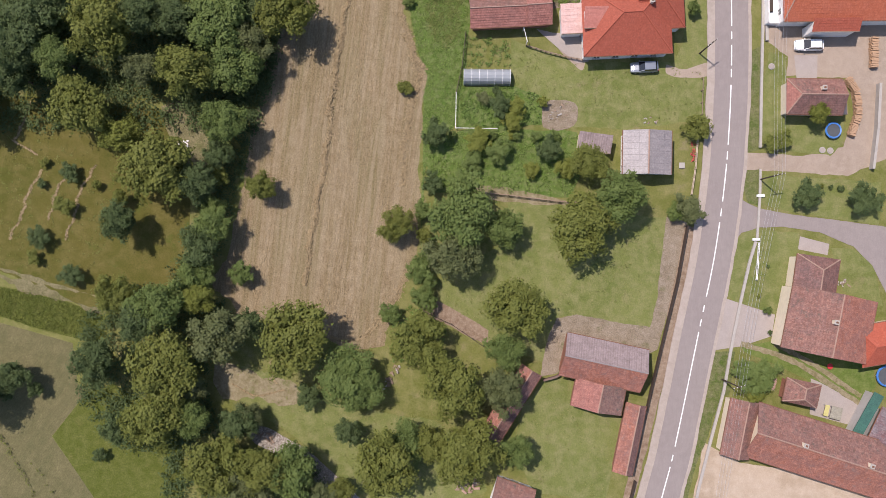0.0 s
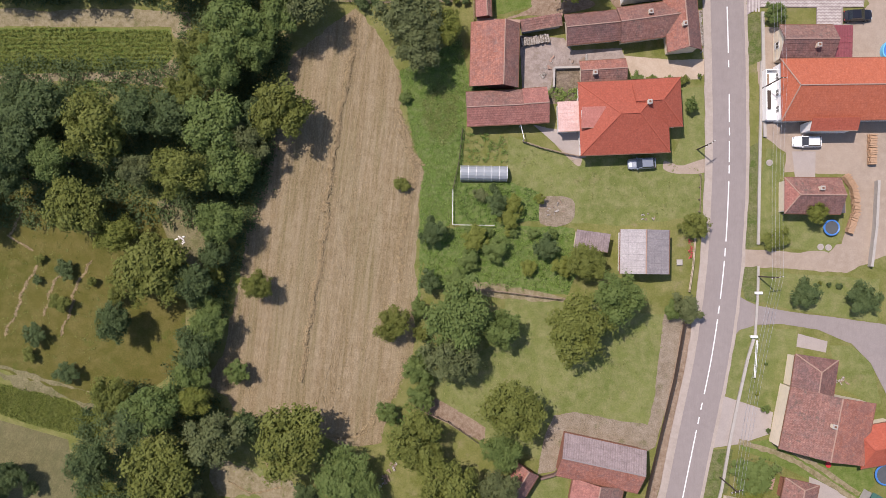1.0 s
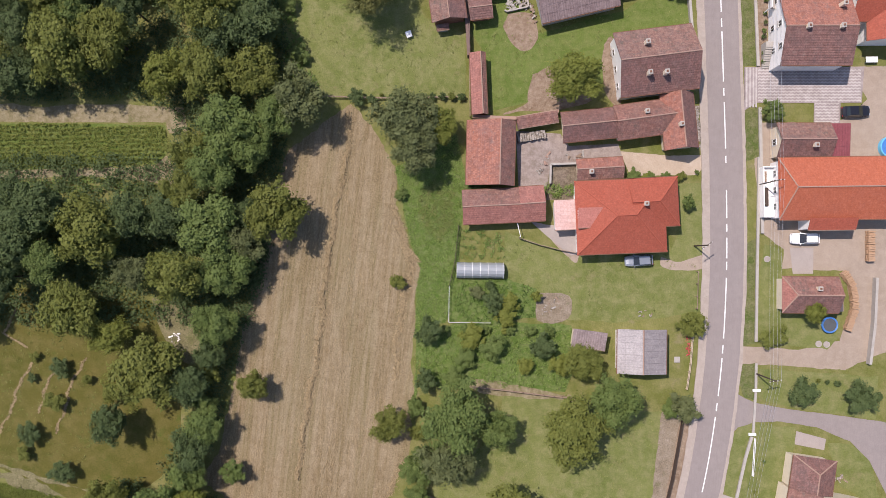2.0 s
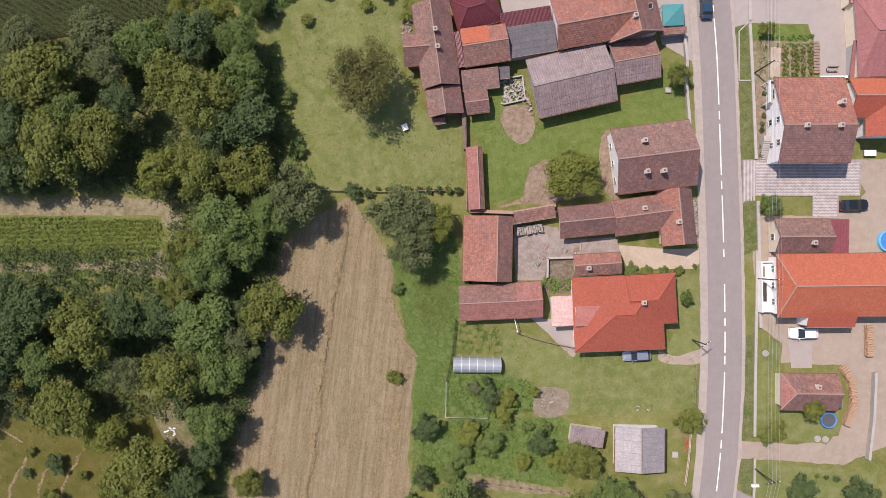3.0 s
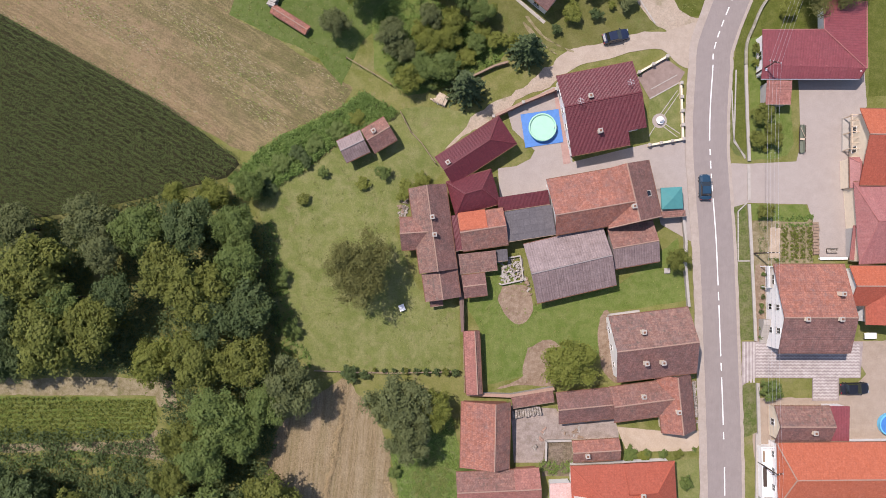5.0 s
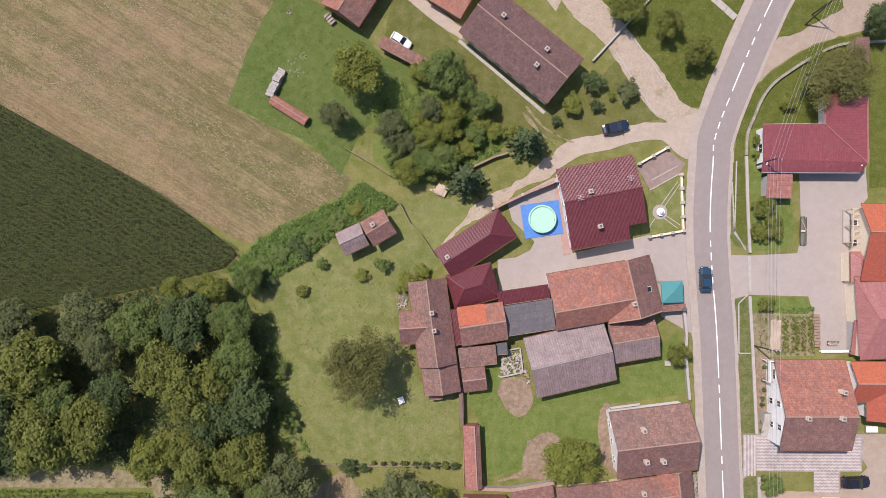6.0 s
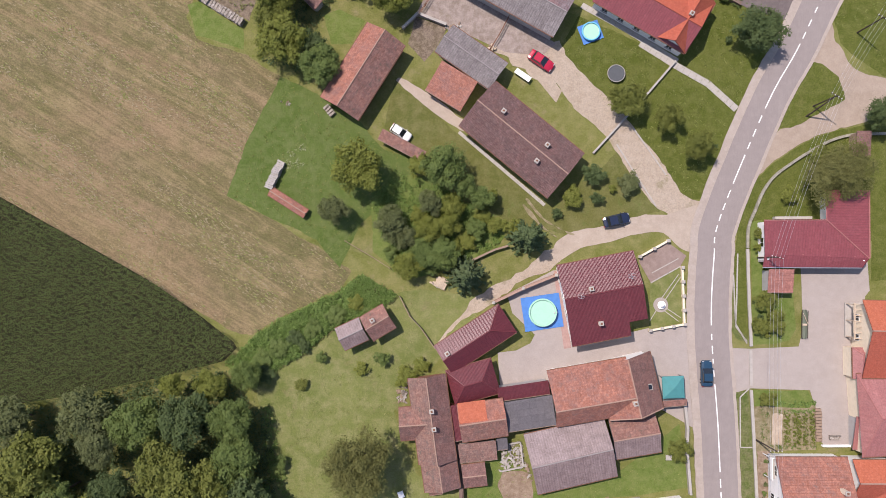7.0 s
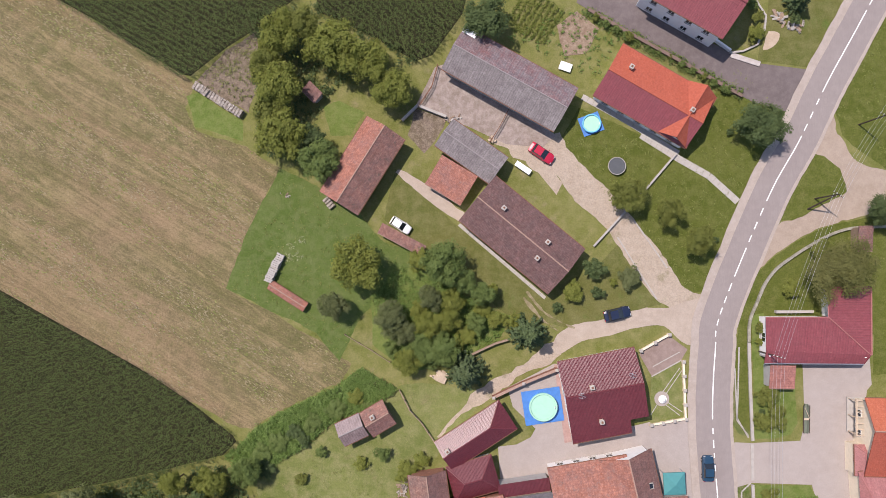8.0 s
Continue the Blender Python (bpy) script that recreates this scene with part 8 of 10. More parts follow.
garden_wall("low_wall", "low pale concrete wall along the road verge", [(48.1, 55.2), (48.2, 46.1), (48.3, 35.8)], height=0.4, thick=0.36)
garden_wall("low_wall", "low pale concrete wall along the road verge", [(47.3, 89.1), (47.1, 96.0), (47.0, 103.9)], height=0.4, thick=0.34)
garden_wall("low_wall", "low weathered wall curving along the bend", line_path([(47.0, 104.0), (47.2, 107.2), (48.3, 109.9), (49.6, 112.8), (51.4, 115.1), (54.3, 117.2), (56.4, 118.5), (59.8, 120.3), (63.2, 121.2), (67.3, 121.3), (74.3, 121.6)], 3), height=0.45, thick=0.3, mat="mossy_top")
garden_wall("low_wall", "low pale concrete edging across the drive entrance", [(47.3, 88.6), (47.3, 83.1)], height=0.12, thick=0.36)
kerb("kerb", "thin pale kerb between verge and wall", [(44.9, 100.0), (45.1, 92.1), (46.8, 89.8)], w=0.18)
kerb("kerb", "thin pale kerb round the verge corner", [(47.0, 82.7), (45.6, 81.4), (45.5, 73.8), (47.4, 73.8)], w=0.18)
kerb("kerb", "thin pale kerb in the long verge", [(45.6, 103.2), (45.3, 95.9), (45.1, 92.5), (46.8, 89.5)], w=0.2)
fence("fence", "dark rusty metal fence on posts along the road", [(35.8, 7.1), (34.2, -1.6), (31.9, -10.8), (30.1, -18.2), (29.4, -21.3)], height=1.2, mat="dark_wood", infill="dark_wood", gap=2.4)
fence("fence", "dark rusty metal fence on posts along the road", [(27.6, -32.1), (25.7, -40.0)], height=1.15, mat="dark_wood", infill="dark_wood", gap=2.4)
fence("fence", "wire fence on wooden posts under the trees", [(-5.5, -5.8), (-0.5, -8.1), (4.4, -11.5)], height=1.1, rails=1)
fence("fence", "weathered stake fence below the vegetable garden", [(3.5, 12.4), (8.3, 11.9), (16.2, 10.9), (18.9, 10.7)], height=1.0, gap=1.6, mat="wood")
fence("fence", "thin white pipe frame round the vegetable plot", [(0.2, 27.9), (0.1, 22.3), (6.6, 22.2)], height=0.9, mat="metal", rails=1, post=0.06)
fence("fence", "dark field fence along the plot boundary", [(1.7, 37.2), (1.1, 31.9), (0.2, 27.9)], height=1.1, rails=2, gap=1.5)
fence("fence", "garden fence with flowers along the path", [(37.5, 20.7), (37.1, 15.9), (36.5, 12.0)], height=0.9, gap=1.2, mat="pale_wood")
fence("fence", "thin wooden fence at the lawn edge", [(38.3, 30.0), (38.1, 24.3)], height=0.9, gap=1.8, mat="wood", rails=1)
garden_wall("boundary_wall", "dark stone boundary wall behind the sheds", [(3.0, 75.0), (3.2, 70.2), (3.3, 63.7)], height=1.5, thick=0.4, mat="rust_wall")
garden_wall("boundary_wall", "dark boundary wall at the old houses", [(2.3, 79.6), (2.8, 72.7), (3.3, 63.3)], height=1.6, thick=0.35, mat="rust_wall")
fence("fence", "overgrown stake fence at the meadow's end", [(2.8, 57.2), (-2.0, 57.1), (-7.2, 57.0), (-12.4, 57.1), (-19.4, 57.4)], height=0.9, gap=2.0, mat="wood")
fence("fence", "old stake fence beside the narrow shed", [(3.4, 63.3), (3.5, 54.1)], height=1.2, gap=1.2, mat="wood")
garden_wall("boundary_wall", "pale wall along the roadside lawn", [(37.0, 80.7), (37.4, 76.7), (37.2, 73.9), (37.7, 66.9)], height=0.9, thick=0.3)
garden_wall("boundary_wall", "pale wall with old tiles beside the house", [(30.2, 66.3), (25.6, 65.7), (25.4, 63.5)], height=0.8, thick=0.25)
garden_wall("boundary_wall", "old yard wall capped with broken tiles", [(3.9, 53.9), (10.6, 53.6), (17.1, 54.7)], height=1.4, thick=0.4, mat="pale_concrete", cap="terracotta")
garden_wall("boundary_wall", "red brick wall above the pool terrace", [(8.2, 96.0), (12.7, 98.1), (17.7, 100.1)], height=1.6, thick=0.3, mat="brick_wall", cap="terracotta", pillars=9.0)
garden_wall("garden_wall", "cream front wall with stone pillars", [(37.0, 101.1), (37.2, 92.5), (32.0, 91.6)], height=0.6, thick=0.2, pillars=2.1, mat="cream_wall")
garden_wall("garden_wall", "cream drive wall with stone pillars", [(30.6, 102.8), (34.9, 105.2)], height=0.6, thick=0.2, pillars=2.2, mat="cream_wall")
kerb("kerb", "thin pale edging across the brown apron", [(32.5, 100.3), (36.6, 102.5)], w=0.14, h=0.12)
kerb("kerb", "pale kerb between apron and front lawn", [(32.3, 98.8), (36.9, 101.3)], w=0.18)
kerb("path_edging", "pale edging of a diagonal garden path", [(33.9, 96.4), (36.6, 100.1)], w=0.12, h=0.1)
kerb("path_edging", "pale edging of a diagonal garden path", [(34.4, 96.1), (36.9, 99.7)], w=0.12, h=0.1)
kerb("path_edging", "pale edging of a diagonal garden path", [(34.7, 94.9), (36.9, 93.4)], w=0.12, h=0.1)
kerb("path_edging", "pale edging of a diagonal garden path", [(34.4, 94.5), (36.5, 92.9)], w=0.12, h=0.1)
kerb("path_edging", "pale edging of a diagonal garden path", [(33.1, 94.6), (32.1, 93.0)], w=0.12, h=0.1)
garden_wall("garden_wall", "pale low wall dividing lawn and drive", [(23.7, 118.7), (29.0, 124.4), (32.5, 128.2), (36.5, 132.8)], height=0.5, thick=0.2)
kerb("path_edging", "concrete strip of the garden path", [(31.2, 135.7), (36.9, 132.0), (41.5, 129.3), (45.8, 125.3)], w=1.05, h=0.08)
kerb("kerb", "pale kerb beside the dirt drive", [(27.4, 120.1), (30.6, 114.8), (33.3, 110.5)], w=0.22)
kerb("kerb", "pale kerb beside the dirt drive", [(30.0, 122.5), (32.3, 119.2), (34.9, 115.3)], w=0.22)
fence("fence", "rough wooden rail fence and gate by the field shed", [(-6.0, 97.0), (-4.5, 94.0), (-2.8, 92.2), (-0.7, 89.1)], height=1.1, gap=1.6, mat="wood")
garden_wall("boundary_wall", "weathered wall in the orchard", [(4.8, 102.3), (8.5, 104.0), (10.6, 104.6)], height=0.9, thick=0.2, mat="wood")
fence("fence", "old post fence at the orchard edge", [(-14.3, 105.5), (-10.1, 103.0), (-7.5, 101.3)], height=1.0, mat="wood", rails=1)
garden_wall("boundary_wall", "dark hedge-side wall along the asphalt drive", [(23.3, 155.0), (28.5, 151.8), (37.1, 146.9), (46.5, 141.4)], height=0.8, thick=0.4, mat="rust_wall")
garden_wall("garden_wall", "pale curved garden wall before the magenta-roofed house", [(44.8, 148.2), (46.9, 148.4), (49.1, 149.4), (50.2, 151.6), (50.5, 153.8), (49.0, 156.2)], height=0.35, thick=0.18)
garden_wall("garden_wall", "white low wall at the drive mouth", [(45.1, 147.9), (49.5, 146.4)], height=0.15, thick=0.7, mat="paver")
garden_wall("boundary_wall", "pale wall beside the farmyard", [(65.3, 29.0), (64.9, 22.0), (64.1, 15.8)], height=1.0, thick=0.3)
fence("fence", "rusty gate and fence in the farmyard", [(-2.8, 140.3), (-0.8, 143.4), (0.1, 146.6)], height=1.2, mat="rust")
fence("fence", "rusty iron yard fence", [(8.1, 134.8), (9.6, 137.2), (11.1, 140.0)], height=1.2, mat="rust")
garden_wall("boundary_wall", "old rubble wall beside the farmyard", [(-5.4, 138.2), (-3.0, 140.5), (1.4, 138.7)], height=0.8, thick=0.3, mat="pale_concrete")
kerb("foundation_strip", "pale concrete strip along the long house", [(3.2, 122.2), (16.3, 110.8)], w=0.5, h=0.1)
kerb("foundation_strip", "pale concrete strip along the white house", [(22.3, 141.7), (29.2, 137.8), (36.9, 132.8)], w=0.9, h=0.06)
garden_wall("boundary_wall", "dark wall between barns and orchard", [(13.6, -16.7), (15.7, -16.1), (17.3, -14.9)], height=1.0, thick=0.2, mat="rust_wall")
garden_wall("garden_wall", "pale block wall round a small plot", [(15.9, 46.6), (15.8, 43.6)], height=0.7, thick=0.2)
garden_wall("garden_wall", "pale block wall round a small plot", [(15.9, 46.6), (19.8, 46.7)], height=0.7, thick=0.2)
garden_wall("garden_wall", "pink and white wall at the shady terrace edge", [(32.4, 157.0), (34.6, 155.9), (44.9, 148.4)], height=0.9, thick=0.2, mat="white_wall")
growth("flower_bed", "bed of red and pink flowers along the path", "flower", [(36.6, 20.7), (37.3, 20.7), (37.1, 17.2), (36.5, 17.2)], 4.0, 0.5, 0.16, clump=7, seed=51)
utility_pole("dark wooden utility pole with a crossarm", 38.02, 33.94, 35, 6.0, False)
utility_pole("dark wooden utility pole with a crossarm", 47.23, 14.30, 10, 7.0, False)
utility_pole("dark wooden utility pole with a crossarm", 47.97, 43.32, 5, 7.0, False)
utility_pole("dark wooden utility pole with a crossarm", 47.90, 74.96, 0, 7.0, False)
utility_pole("dark wooden utility pole with a crossarm", 48.61, 102.54, -15, 7.0, False)
utility_pole("dark wooden utility pole with a crossarm", 57.51, 125.69, -35, 7.0, True)
utility_pole("dark wooden utility pole with a crossarm", 64.43, 136.97, -35, 7.0, False)
utility_pole("dark wooden utility pole with a crossarm", 41.21, -16.58, 15, 7.0, False)
power_line((41.21, -16.58, 7.0, 15), (47.23, 14.30, 7.0, 10))
power_line((47.23, 14.30, 7.0, 10), (47.97, 43.32, 7.0, 5))
power_line((47.97, 43.32, 7.0, 5), (47.90, 74.96, 7.0, 0))
power_line((47.90, 74.96, 7.0, 0), (48.61, 102.54, 7.0, -15))
power_line((48.61, 102.54, 7.0, -15), (57.51, 125.69, 7.0, -35))
power_line((57.51, 125.69, 7.0, -35), (64.43, 136.97, 7.0, -35))
power_line((35.21, -54.58, 7.0, 15), (41.21, -16.58, 7.0, 15))
power_line((64.43, 136.97, 7.0, -35), (84.43, 171.97, 7.0, -35))


growth("climbing_plants", "bright green vines between the house and the outhouse", "leaf_rank", [(15.0, 43.4), (19.6, 43.4), (19.5, 41.8), (16.6, 41.6), (15.0, 42.2)], 8.0, 0.9, 0.17, clump=9, spread=0.2, seed=95)
growth("wild_flowers", "patch of pale flowering weeds in the lawn", "leaf_bloom", [(-24.2, 119.8), (-20.6, 120.6), (-20.2, 117.2), (-23.6, 116.4)], 3.0, 0.25, 0.11, clump=6, spread=0.12, seed=96)


rubble_heap("small heap of scrap and rubble on the lawn", 59.8, -1.8, 20, 1.8, 1.4, 16, seed=71, size=(0.15, 0.4), high=0.3)
stack("brick_stack", "small stack of salvaged bricks by the outbuilding", 48.9, -17.3, 75, 2.0, 0.8, 0.45, "terracotta", (0.5, 0.25, 0.15), "bricks", 72)
ob = base("plastic_tub", "small red plastic tub on the lawn", "tub", 57.6, -14.5, 40)
part("bowl", tube([(0, 0, 0.0), (0, 0, 0.35)], [0.32, 0.42], 16), M["red_tub"], ob)
part("rim", tube([(0, 0, 0.33), (0, 0, 0.37)], [0.45, 0.45], 16), M["red_tub"], ob)


patch("dirt_track", "dusty ground between the farmyard and the drive", "dirt_track", 0.040, [(7.8, 135.0), (10.6, 133.6), (13.5, 132.2), (16.2, 128.9), (19.2, 129.4), (20.4, 132.0), (18.8, 136.2), (10.6, 136.0)], soft=1, rough=0.3)
patch("path", "pale paved corner by the lean-to roof", "concrete", 0.064, [(12.7, 37.9), (15.2, 37.3), (19.6, 37.0), (20.9, 32.8), (19.0, 32.5), (16.5, 34.5)], soft=0)


# ---- cars
car("silver estate car parked beside the red-roofed house", 29.29, 31.71, 183, "silver_paint", estate=True)
car("white estate car parked in the gravel yard", 54.57, 35.00, 180, "white_paint", L=4.4, estate=True)
car("black hatchback parked on the lawn", 62.50, 54.43, 2, "black_paint", L=4.3)
car("dark blue hatchback standing on the road", 40.40, 85.10, 90, "blue_paint", L=3.9, z=0.05)
car("dark navy car parked on the gravel lane", 27.09, 108.39, 13, "navy_paint", L=4.1)
car("bright red hatchback parked in the farmyard", 15.91, 132.94, -35, "red_paint", L=4.2)
car("old white car parked beside the tiled lean-to", -5.69, 122.08, -33, "white_paint", L=3.4, W=1.5, estate=True)


# ---- things of the yards
round_pool("large round aqua pool on a blue sheet", 15.71, 94.41, 4.2, 1.05, sheet=(5.9, 5.2, 8))
round_pool("small round blue inflatable pool on the lawn", 23.58, 137.43, 2.8, 0.7, sheet=(3.3, 3.0, 20))
round_pool("round blue pool with a pale rim beside the houses", 67.77, 48.95, 3.3, 0.8, water="blue_plastic")
trampoline("large blue-rimmed trampoline in the back garden", 66.09, -15.92, 3.2)
trampoline("blue-rimmed round trampoline on the lawn", 58.24, 21.79, 2.4)
trampoline("round black trampoline with a thin pale rim", 27.37, 130.90, 2.8, "pale_concrete")
stack("firewood_stack", "curved stack of split firewood in the yard", 61.13, 28.78, -58.1, 2.59, 0.95, 1.1, "fire_wood", (1.0, 0.2, 0.2), "firewood", 1)
stack("firewood_stack", "curved stack of split firewood in the yard", 61.97, 25.92, -84.8, 3.52, 0.95, 1.1, "fire_wood", (1.0, 0.2, 0.2), "firewood", 2)
stack("firewood_stack", "curved stack of split firewood in the yard", 61.47, 22.55, -109.6, 3.44, 0.95, 1.1, "fire_wood", (1.0, 0.2, 0.2), "firewood", 3)
stack("slab_stack", "stack of bleached boards beside the tile pile", -25.06, 115.72, -115.4, 4.70, 1.2, 1.3, "bleached_wood", (1.0, 0.3, 0.4), "stack", 4)
stack("stone_heap", "heap of loose stones at the barn's foot", -16.76, 125.62, -47.2, 1.92, 1.0, 0.6, "rubble", (1.0, 0.4, 0.3), "stones", 15)
building("log_shelter", "low log shelter roofed with red tiles", -22.99, 111.44, -32.8, 6.57, 1.40, 0.9, rise=0.4, roof="tile_rust", wall="wood", over=0.1, category="shelter")
stack("stone_wall", "tumbled dry-stone wall with loose boards", -33.77, 141.68, -32.7, 8.78, 1.2, 1.0, "rubble", (1.0, 0.5, 0.33), "wall", 6)
stack("plank_stack", "stack of weathered grey logs in the yard", 12.97, 50.96, 8.8, 4.40, 1.3, 0.8, "rubble", (1.0, 0.35, 0.26), "stack", 7)
rubble_heap("heap of pale broken stone and boards in the pen", 11.04, 72.53, 8, 3.4, 3.4, 110, seed=1, mats=("pale_concrete", "rubble", "paver"), size=(0.15, 0.5))
rubble_heap("broken blocks along the foot of the grey barn", 13.46, 69.72, -75, 3.6, 0.5, 14, seed=2)
rubble_heap("row of loose stones beside the road wall", 38.62, 52.62, 92, 7.5, 0.5, 36, seed=3, size=(0.15, 0.4), high=0.2)
rubble_heap("loose blocks and rubbish in the farmyard", 19.67, 47.52, 5, 3.0, 1.6, 14, seed=4, high=0.15)
rubble_heap("broken tiles and blocks at the plot's edge", 14.91, 46.94, 70, 3.5, 0.8, 14, seed=5, mats=("terracotta", "rubble", "pale_concrete"), high=0.2)
rubble_heap("jumbled pale timber and blocks under the spruce", 0.08, 99.19, 40, 2.0, 1.4, 18, seed=6, mats=("pale_wood", "white_wall", "rubble"))
rubble_heap("stones and rubbish by the old long house", -5.65, 82.58, 85, 3.4, 1.6, 30, seed=7)
rubble_heap("loose stones at the wood's edge", -29.54, -25.43, -35, 3.5, 1.2, 22, seed=8)
rubble_heap("tumbled dry stones along the garden edge", -10.14, -16.59, 60, 5.0, 0.8, 26, seed=9)
rubble_heap("rubble and old bricks by the lower sheds", 2.16, -33.33, 20, 4.0, 1.8, 26, seed=10, mats=("terracotta", "rubble", "wood"))
rubble_heap("grey stone and soil spoil beside the dug bed", 15.83, 24.77, 10, 3.0, 2.4, 20, seed=11, size=(0.12, 0.35), high=0.1)
rubble_heap("pale stones spilled beside the parked car", 30.29, 23.57, 5, 2.2, 1.0, 12, seed=12, size=(0.15, 0.35), high=0.1)
rubble_heap("stones in the cut grass", -23.52, 126.98, 20, 1.5, 1.0, 8, seed=13, size=(0.12, 0.3), high=0.1)
rubble_heap("rockery stones at the garden edge", 53.6, 153.0, -25, 5.2, 1.6, 34, seed=41, size=(0.25, 0.7), high=0.3)
patch("yard", "worn sandy patch on the lawn", "sand", 0.028, [(50.9, 151.6), (52.6, 151.1), (51.7, 149.2), (50.0, 148.6), (50.4, 150.3)], soft=2)
rubble_heap("debris by the old barn doors", 2.26, 138.37, 25, 3.0, 0.8, 14, seed=14)
rubble_heap("loose boards beside the yard fence", 8.32, 134.99, 40, 1.6, 1.0, 10, seed=15, mats=("pale_wood", "wood", "rubble"))
garden_wall("pen_wall", "low pale block wall of the rubble pen", [(8.9, 70.6), (9.3, 70.4), (12.6, 71.1), (12.2, 74.8), (10.4, 74.5)], height=0.5, thick=0.12, mat="pale_concrete")
stack("stone_row", "row of loose stones along the house wall", 38.58, 52.75, -84.4, 5.48, 0.6, 0.3, "rubble", (1.0, 0.35, 0.25), "stones", 9)
stack("timber_heap", "heap of pale timber beside the spruces", 0.33, 98.93, -29.3, 1.77, 1.5, 0.8, "pale_wood", (1.0, 0.25, 0.2), "stack", 10)
rubble_heap("small heap of white stones in the clearing", -42.45, 19.99, 20, 1.6, 1.2, 14, seed=21, mats=("white_wall", "pale_concrete", "rubble"), size=(0.2, 0.4))
stack("firewood_stack", "row of firewood under the barn eave", 64.55, 33.80, -90.9, 4.71, 1.0, 1.2, "fire_wood", (1.0, 0.25, 0.2), "firewood", 12)

top = base("canopy", "teal canvas garden canopy on four posts", "canopy", 34.86, 83.30, 2.0)
bm = bmesh.new()
tip = bm.verts.new((0, 0, 2.95))
ring = [bm.verts.new((sx * 1.60, sy * 1.63, 2.3)) for sx, sy in ((-1, -1), (1, -1), (1, 1), (-1, 1))]
low = [bm.verts.new((v.co.x, v.co.y, 2.05)) for v in ring]
for i in range(4):
    bm.faces.new((ring[i], ring[(i + 1) % 4], tip))
    bm.faces.new((low[i], low[(i + 1) % 4], ring[(i + 1) % 4], ring[i]))
part("roof_cloth", bm, M["teal"], top)
for sx in (-1, 1):
    for sy in (-1, 1):
        part("post", tube([(sx * 1.50, sy * 1.53, 0), (sx * 1.50, sy * 1.53, 2.3)], [0.05, 0.05], 6), M["metal"], top)

# the greenhouse: arched pale panes between hoops
top = base("greenhouse", "small arched greenhouse with pale translucent panels", "greenhouse", 4.97, 30.26, -1.0)
GL, GR, GH = 7.17, 1.23, 1.9
arch = [(-GR * math.cos(k * math.pi / 8), GH * math.sin(k * math.pi / 8) ** 0.7) for k in range(9)]
bays = 6
for i in range(bays):
    x0, x1 = -GL / 2 + i * GL / bays + 0.03, -GL / 2 + (i + 1) * GL / bays - 0.03
    bm = bmesh.new()
    rows = [[bm.verts.new((xx, yy, zz)) for yy, zz in arch] for xx in (x0, x1)]
    for k in range(8):
        bm.faces.new((rows[0][k], rows[1][k], rows[1][k + 1], rows[0][k + 1]))
    part("panel", bm, M["poly"], top)
for i in range(bays + 1):
    xx = -GL / 2 + i * GL / bays
    part("hoop", tube([(xx, yy * 1.01, zz * 1.01) for yy, zz in arch], [0.04] * 9, 5), M["white_paint"], top)
for xx in (-GL / 2, GL / 2):
    bm = bmesh.new()
    bm.faces.new([bm.verts.new((xx, yy, zz)) for yy, zz in arch])
    part("end_panel", bm, M["poly"], top)

# a small open boat laid up beside the lawn
top = base("rowing_boat", "narrow dark grey-green boat laid up beside the lawn", "boat", 55.35, 92.40, 88)
bm, rings = bmesh.new(), []
for fx, w in ((-1, 0.55), (-0.85, 0.85), (-0.3, 1.0), (0.3, 1.0), (0.8, 0.85), (1.0, 0.5)):
    rings.append([bm.verts.new((fx * 2.2, s * w * 0.46, z)) for s, z in ((-0.7, 0.05), (-1, 0.55), (-0.86, 0.55), (-0.6, 0.18), (0.6, 0.18), (0.86, 0.55), (1, 0.55), (0.7, 0.05))])
for r, q in zip(rings, rings[1:]):
    for k in range(8):
        bm.faces.new((r[k], q[k], q[(k + 1) % 8], r[(k + 1) % 8]))
bm.faces.new(rings[0]), bm.faces.new(rings[-1][::-1])
bmesh.ops.recalc_face_normals(bm, faces=bm.faces[:])
part("hull", bm, M["boat_paint"], top)
part("thwart", box(-0.2, 0.1, -0.4, 0.4, 0.42, 0.47), M["pale_wood"], top)
part("gunwale", beam((-2.1, -0.44, 0.58), (2.1, -0.44, 0.58), 0.1, 0.06), M["dark_wood"], top)
part("gunwale", beam((-2.1, 0.44, 0.58), (2.1, 0.44, 0.58), 0.1, 0.06), M["dark_wood"], top)
part("oar", tube([(1.7, 0.3, 0.6), (0.1, -0.42, 0.62)], [0.04, 0.04], 6), M["pale_wood"], top)

# the stone fountain in the front garden
top = base("fountain", "round white stone fountain in a paved ring", "fountain", 33.80, 95.43)
part("paved_ring", tube([(0, 0, 0.0), (0, 0, 0.075)], [1.15, 1.12], 28), M["concrete"], top, "ring of grey paving")
part("basin", tube([(0, 0, 0.05), (0, 0, 0.35), (0, 0, 0.5)], [0.35, 0.5, 0.62], 20), M["white_wall"], top)
part("column", tube([(0, 0, 0.45), (0, 0, 0.9), (0, 0, 1.0), (0, 0, 1.3)], [0.16, 0.12, 0.34, 0.10], 14), M["white_wall"], top)
ob = base("table", "white board table on the meadow under the tree", "table", -5.96, 66.95, 20)
part("top", box(-0.45, 0.45, -0.5, 0.5, 0.53, 0.6, 0.02), M["white_paint"], ob)
for sx in (-1, 1):
    for sy in (-1, 1):
        part("leg", beam((sx * 0.38, sy * 0.42, 0), (sx * 0.38, sy * 0.42, 0.54), 0.06), M["metal"], ob)
ob = base("table", "long white board on trestles in the yard", "table", 13.06, 130.74, -35)
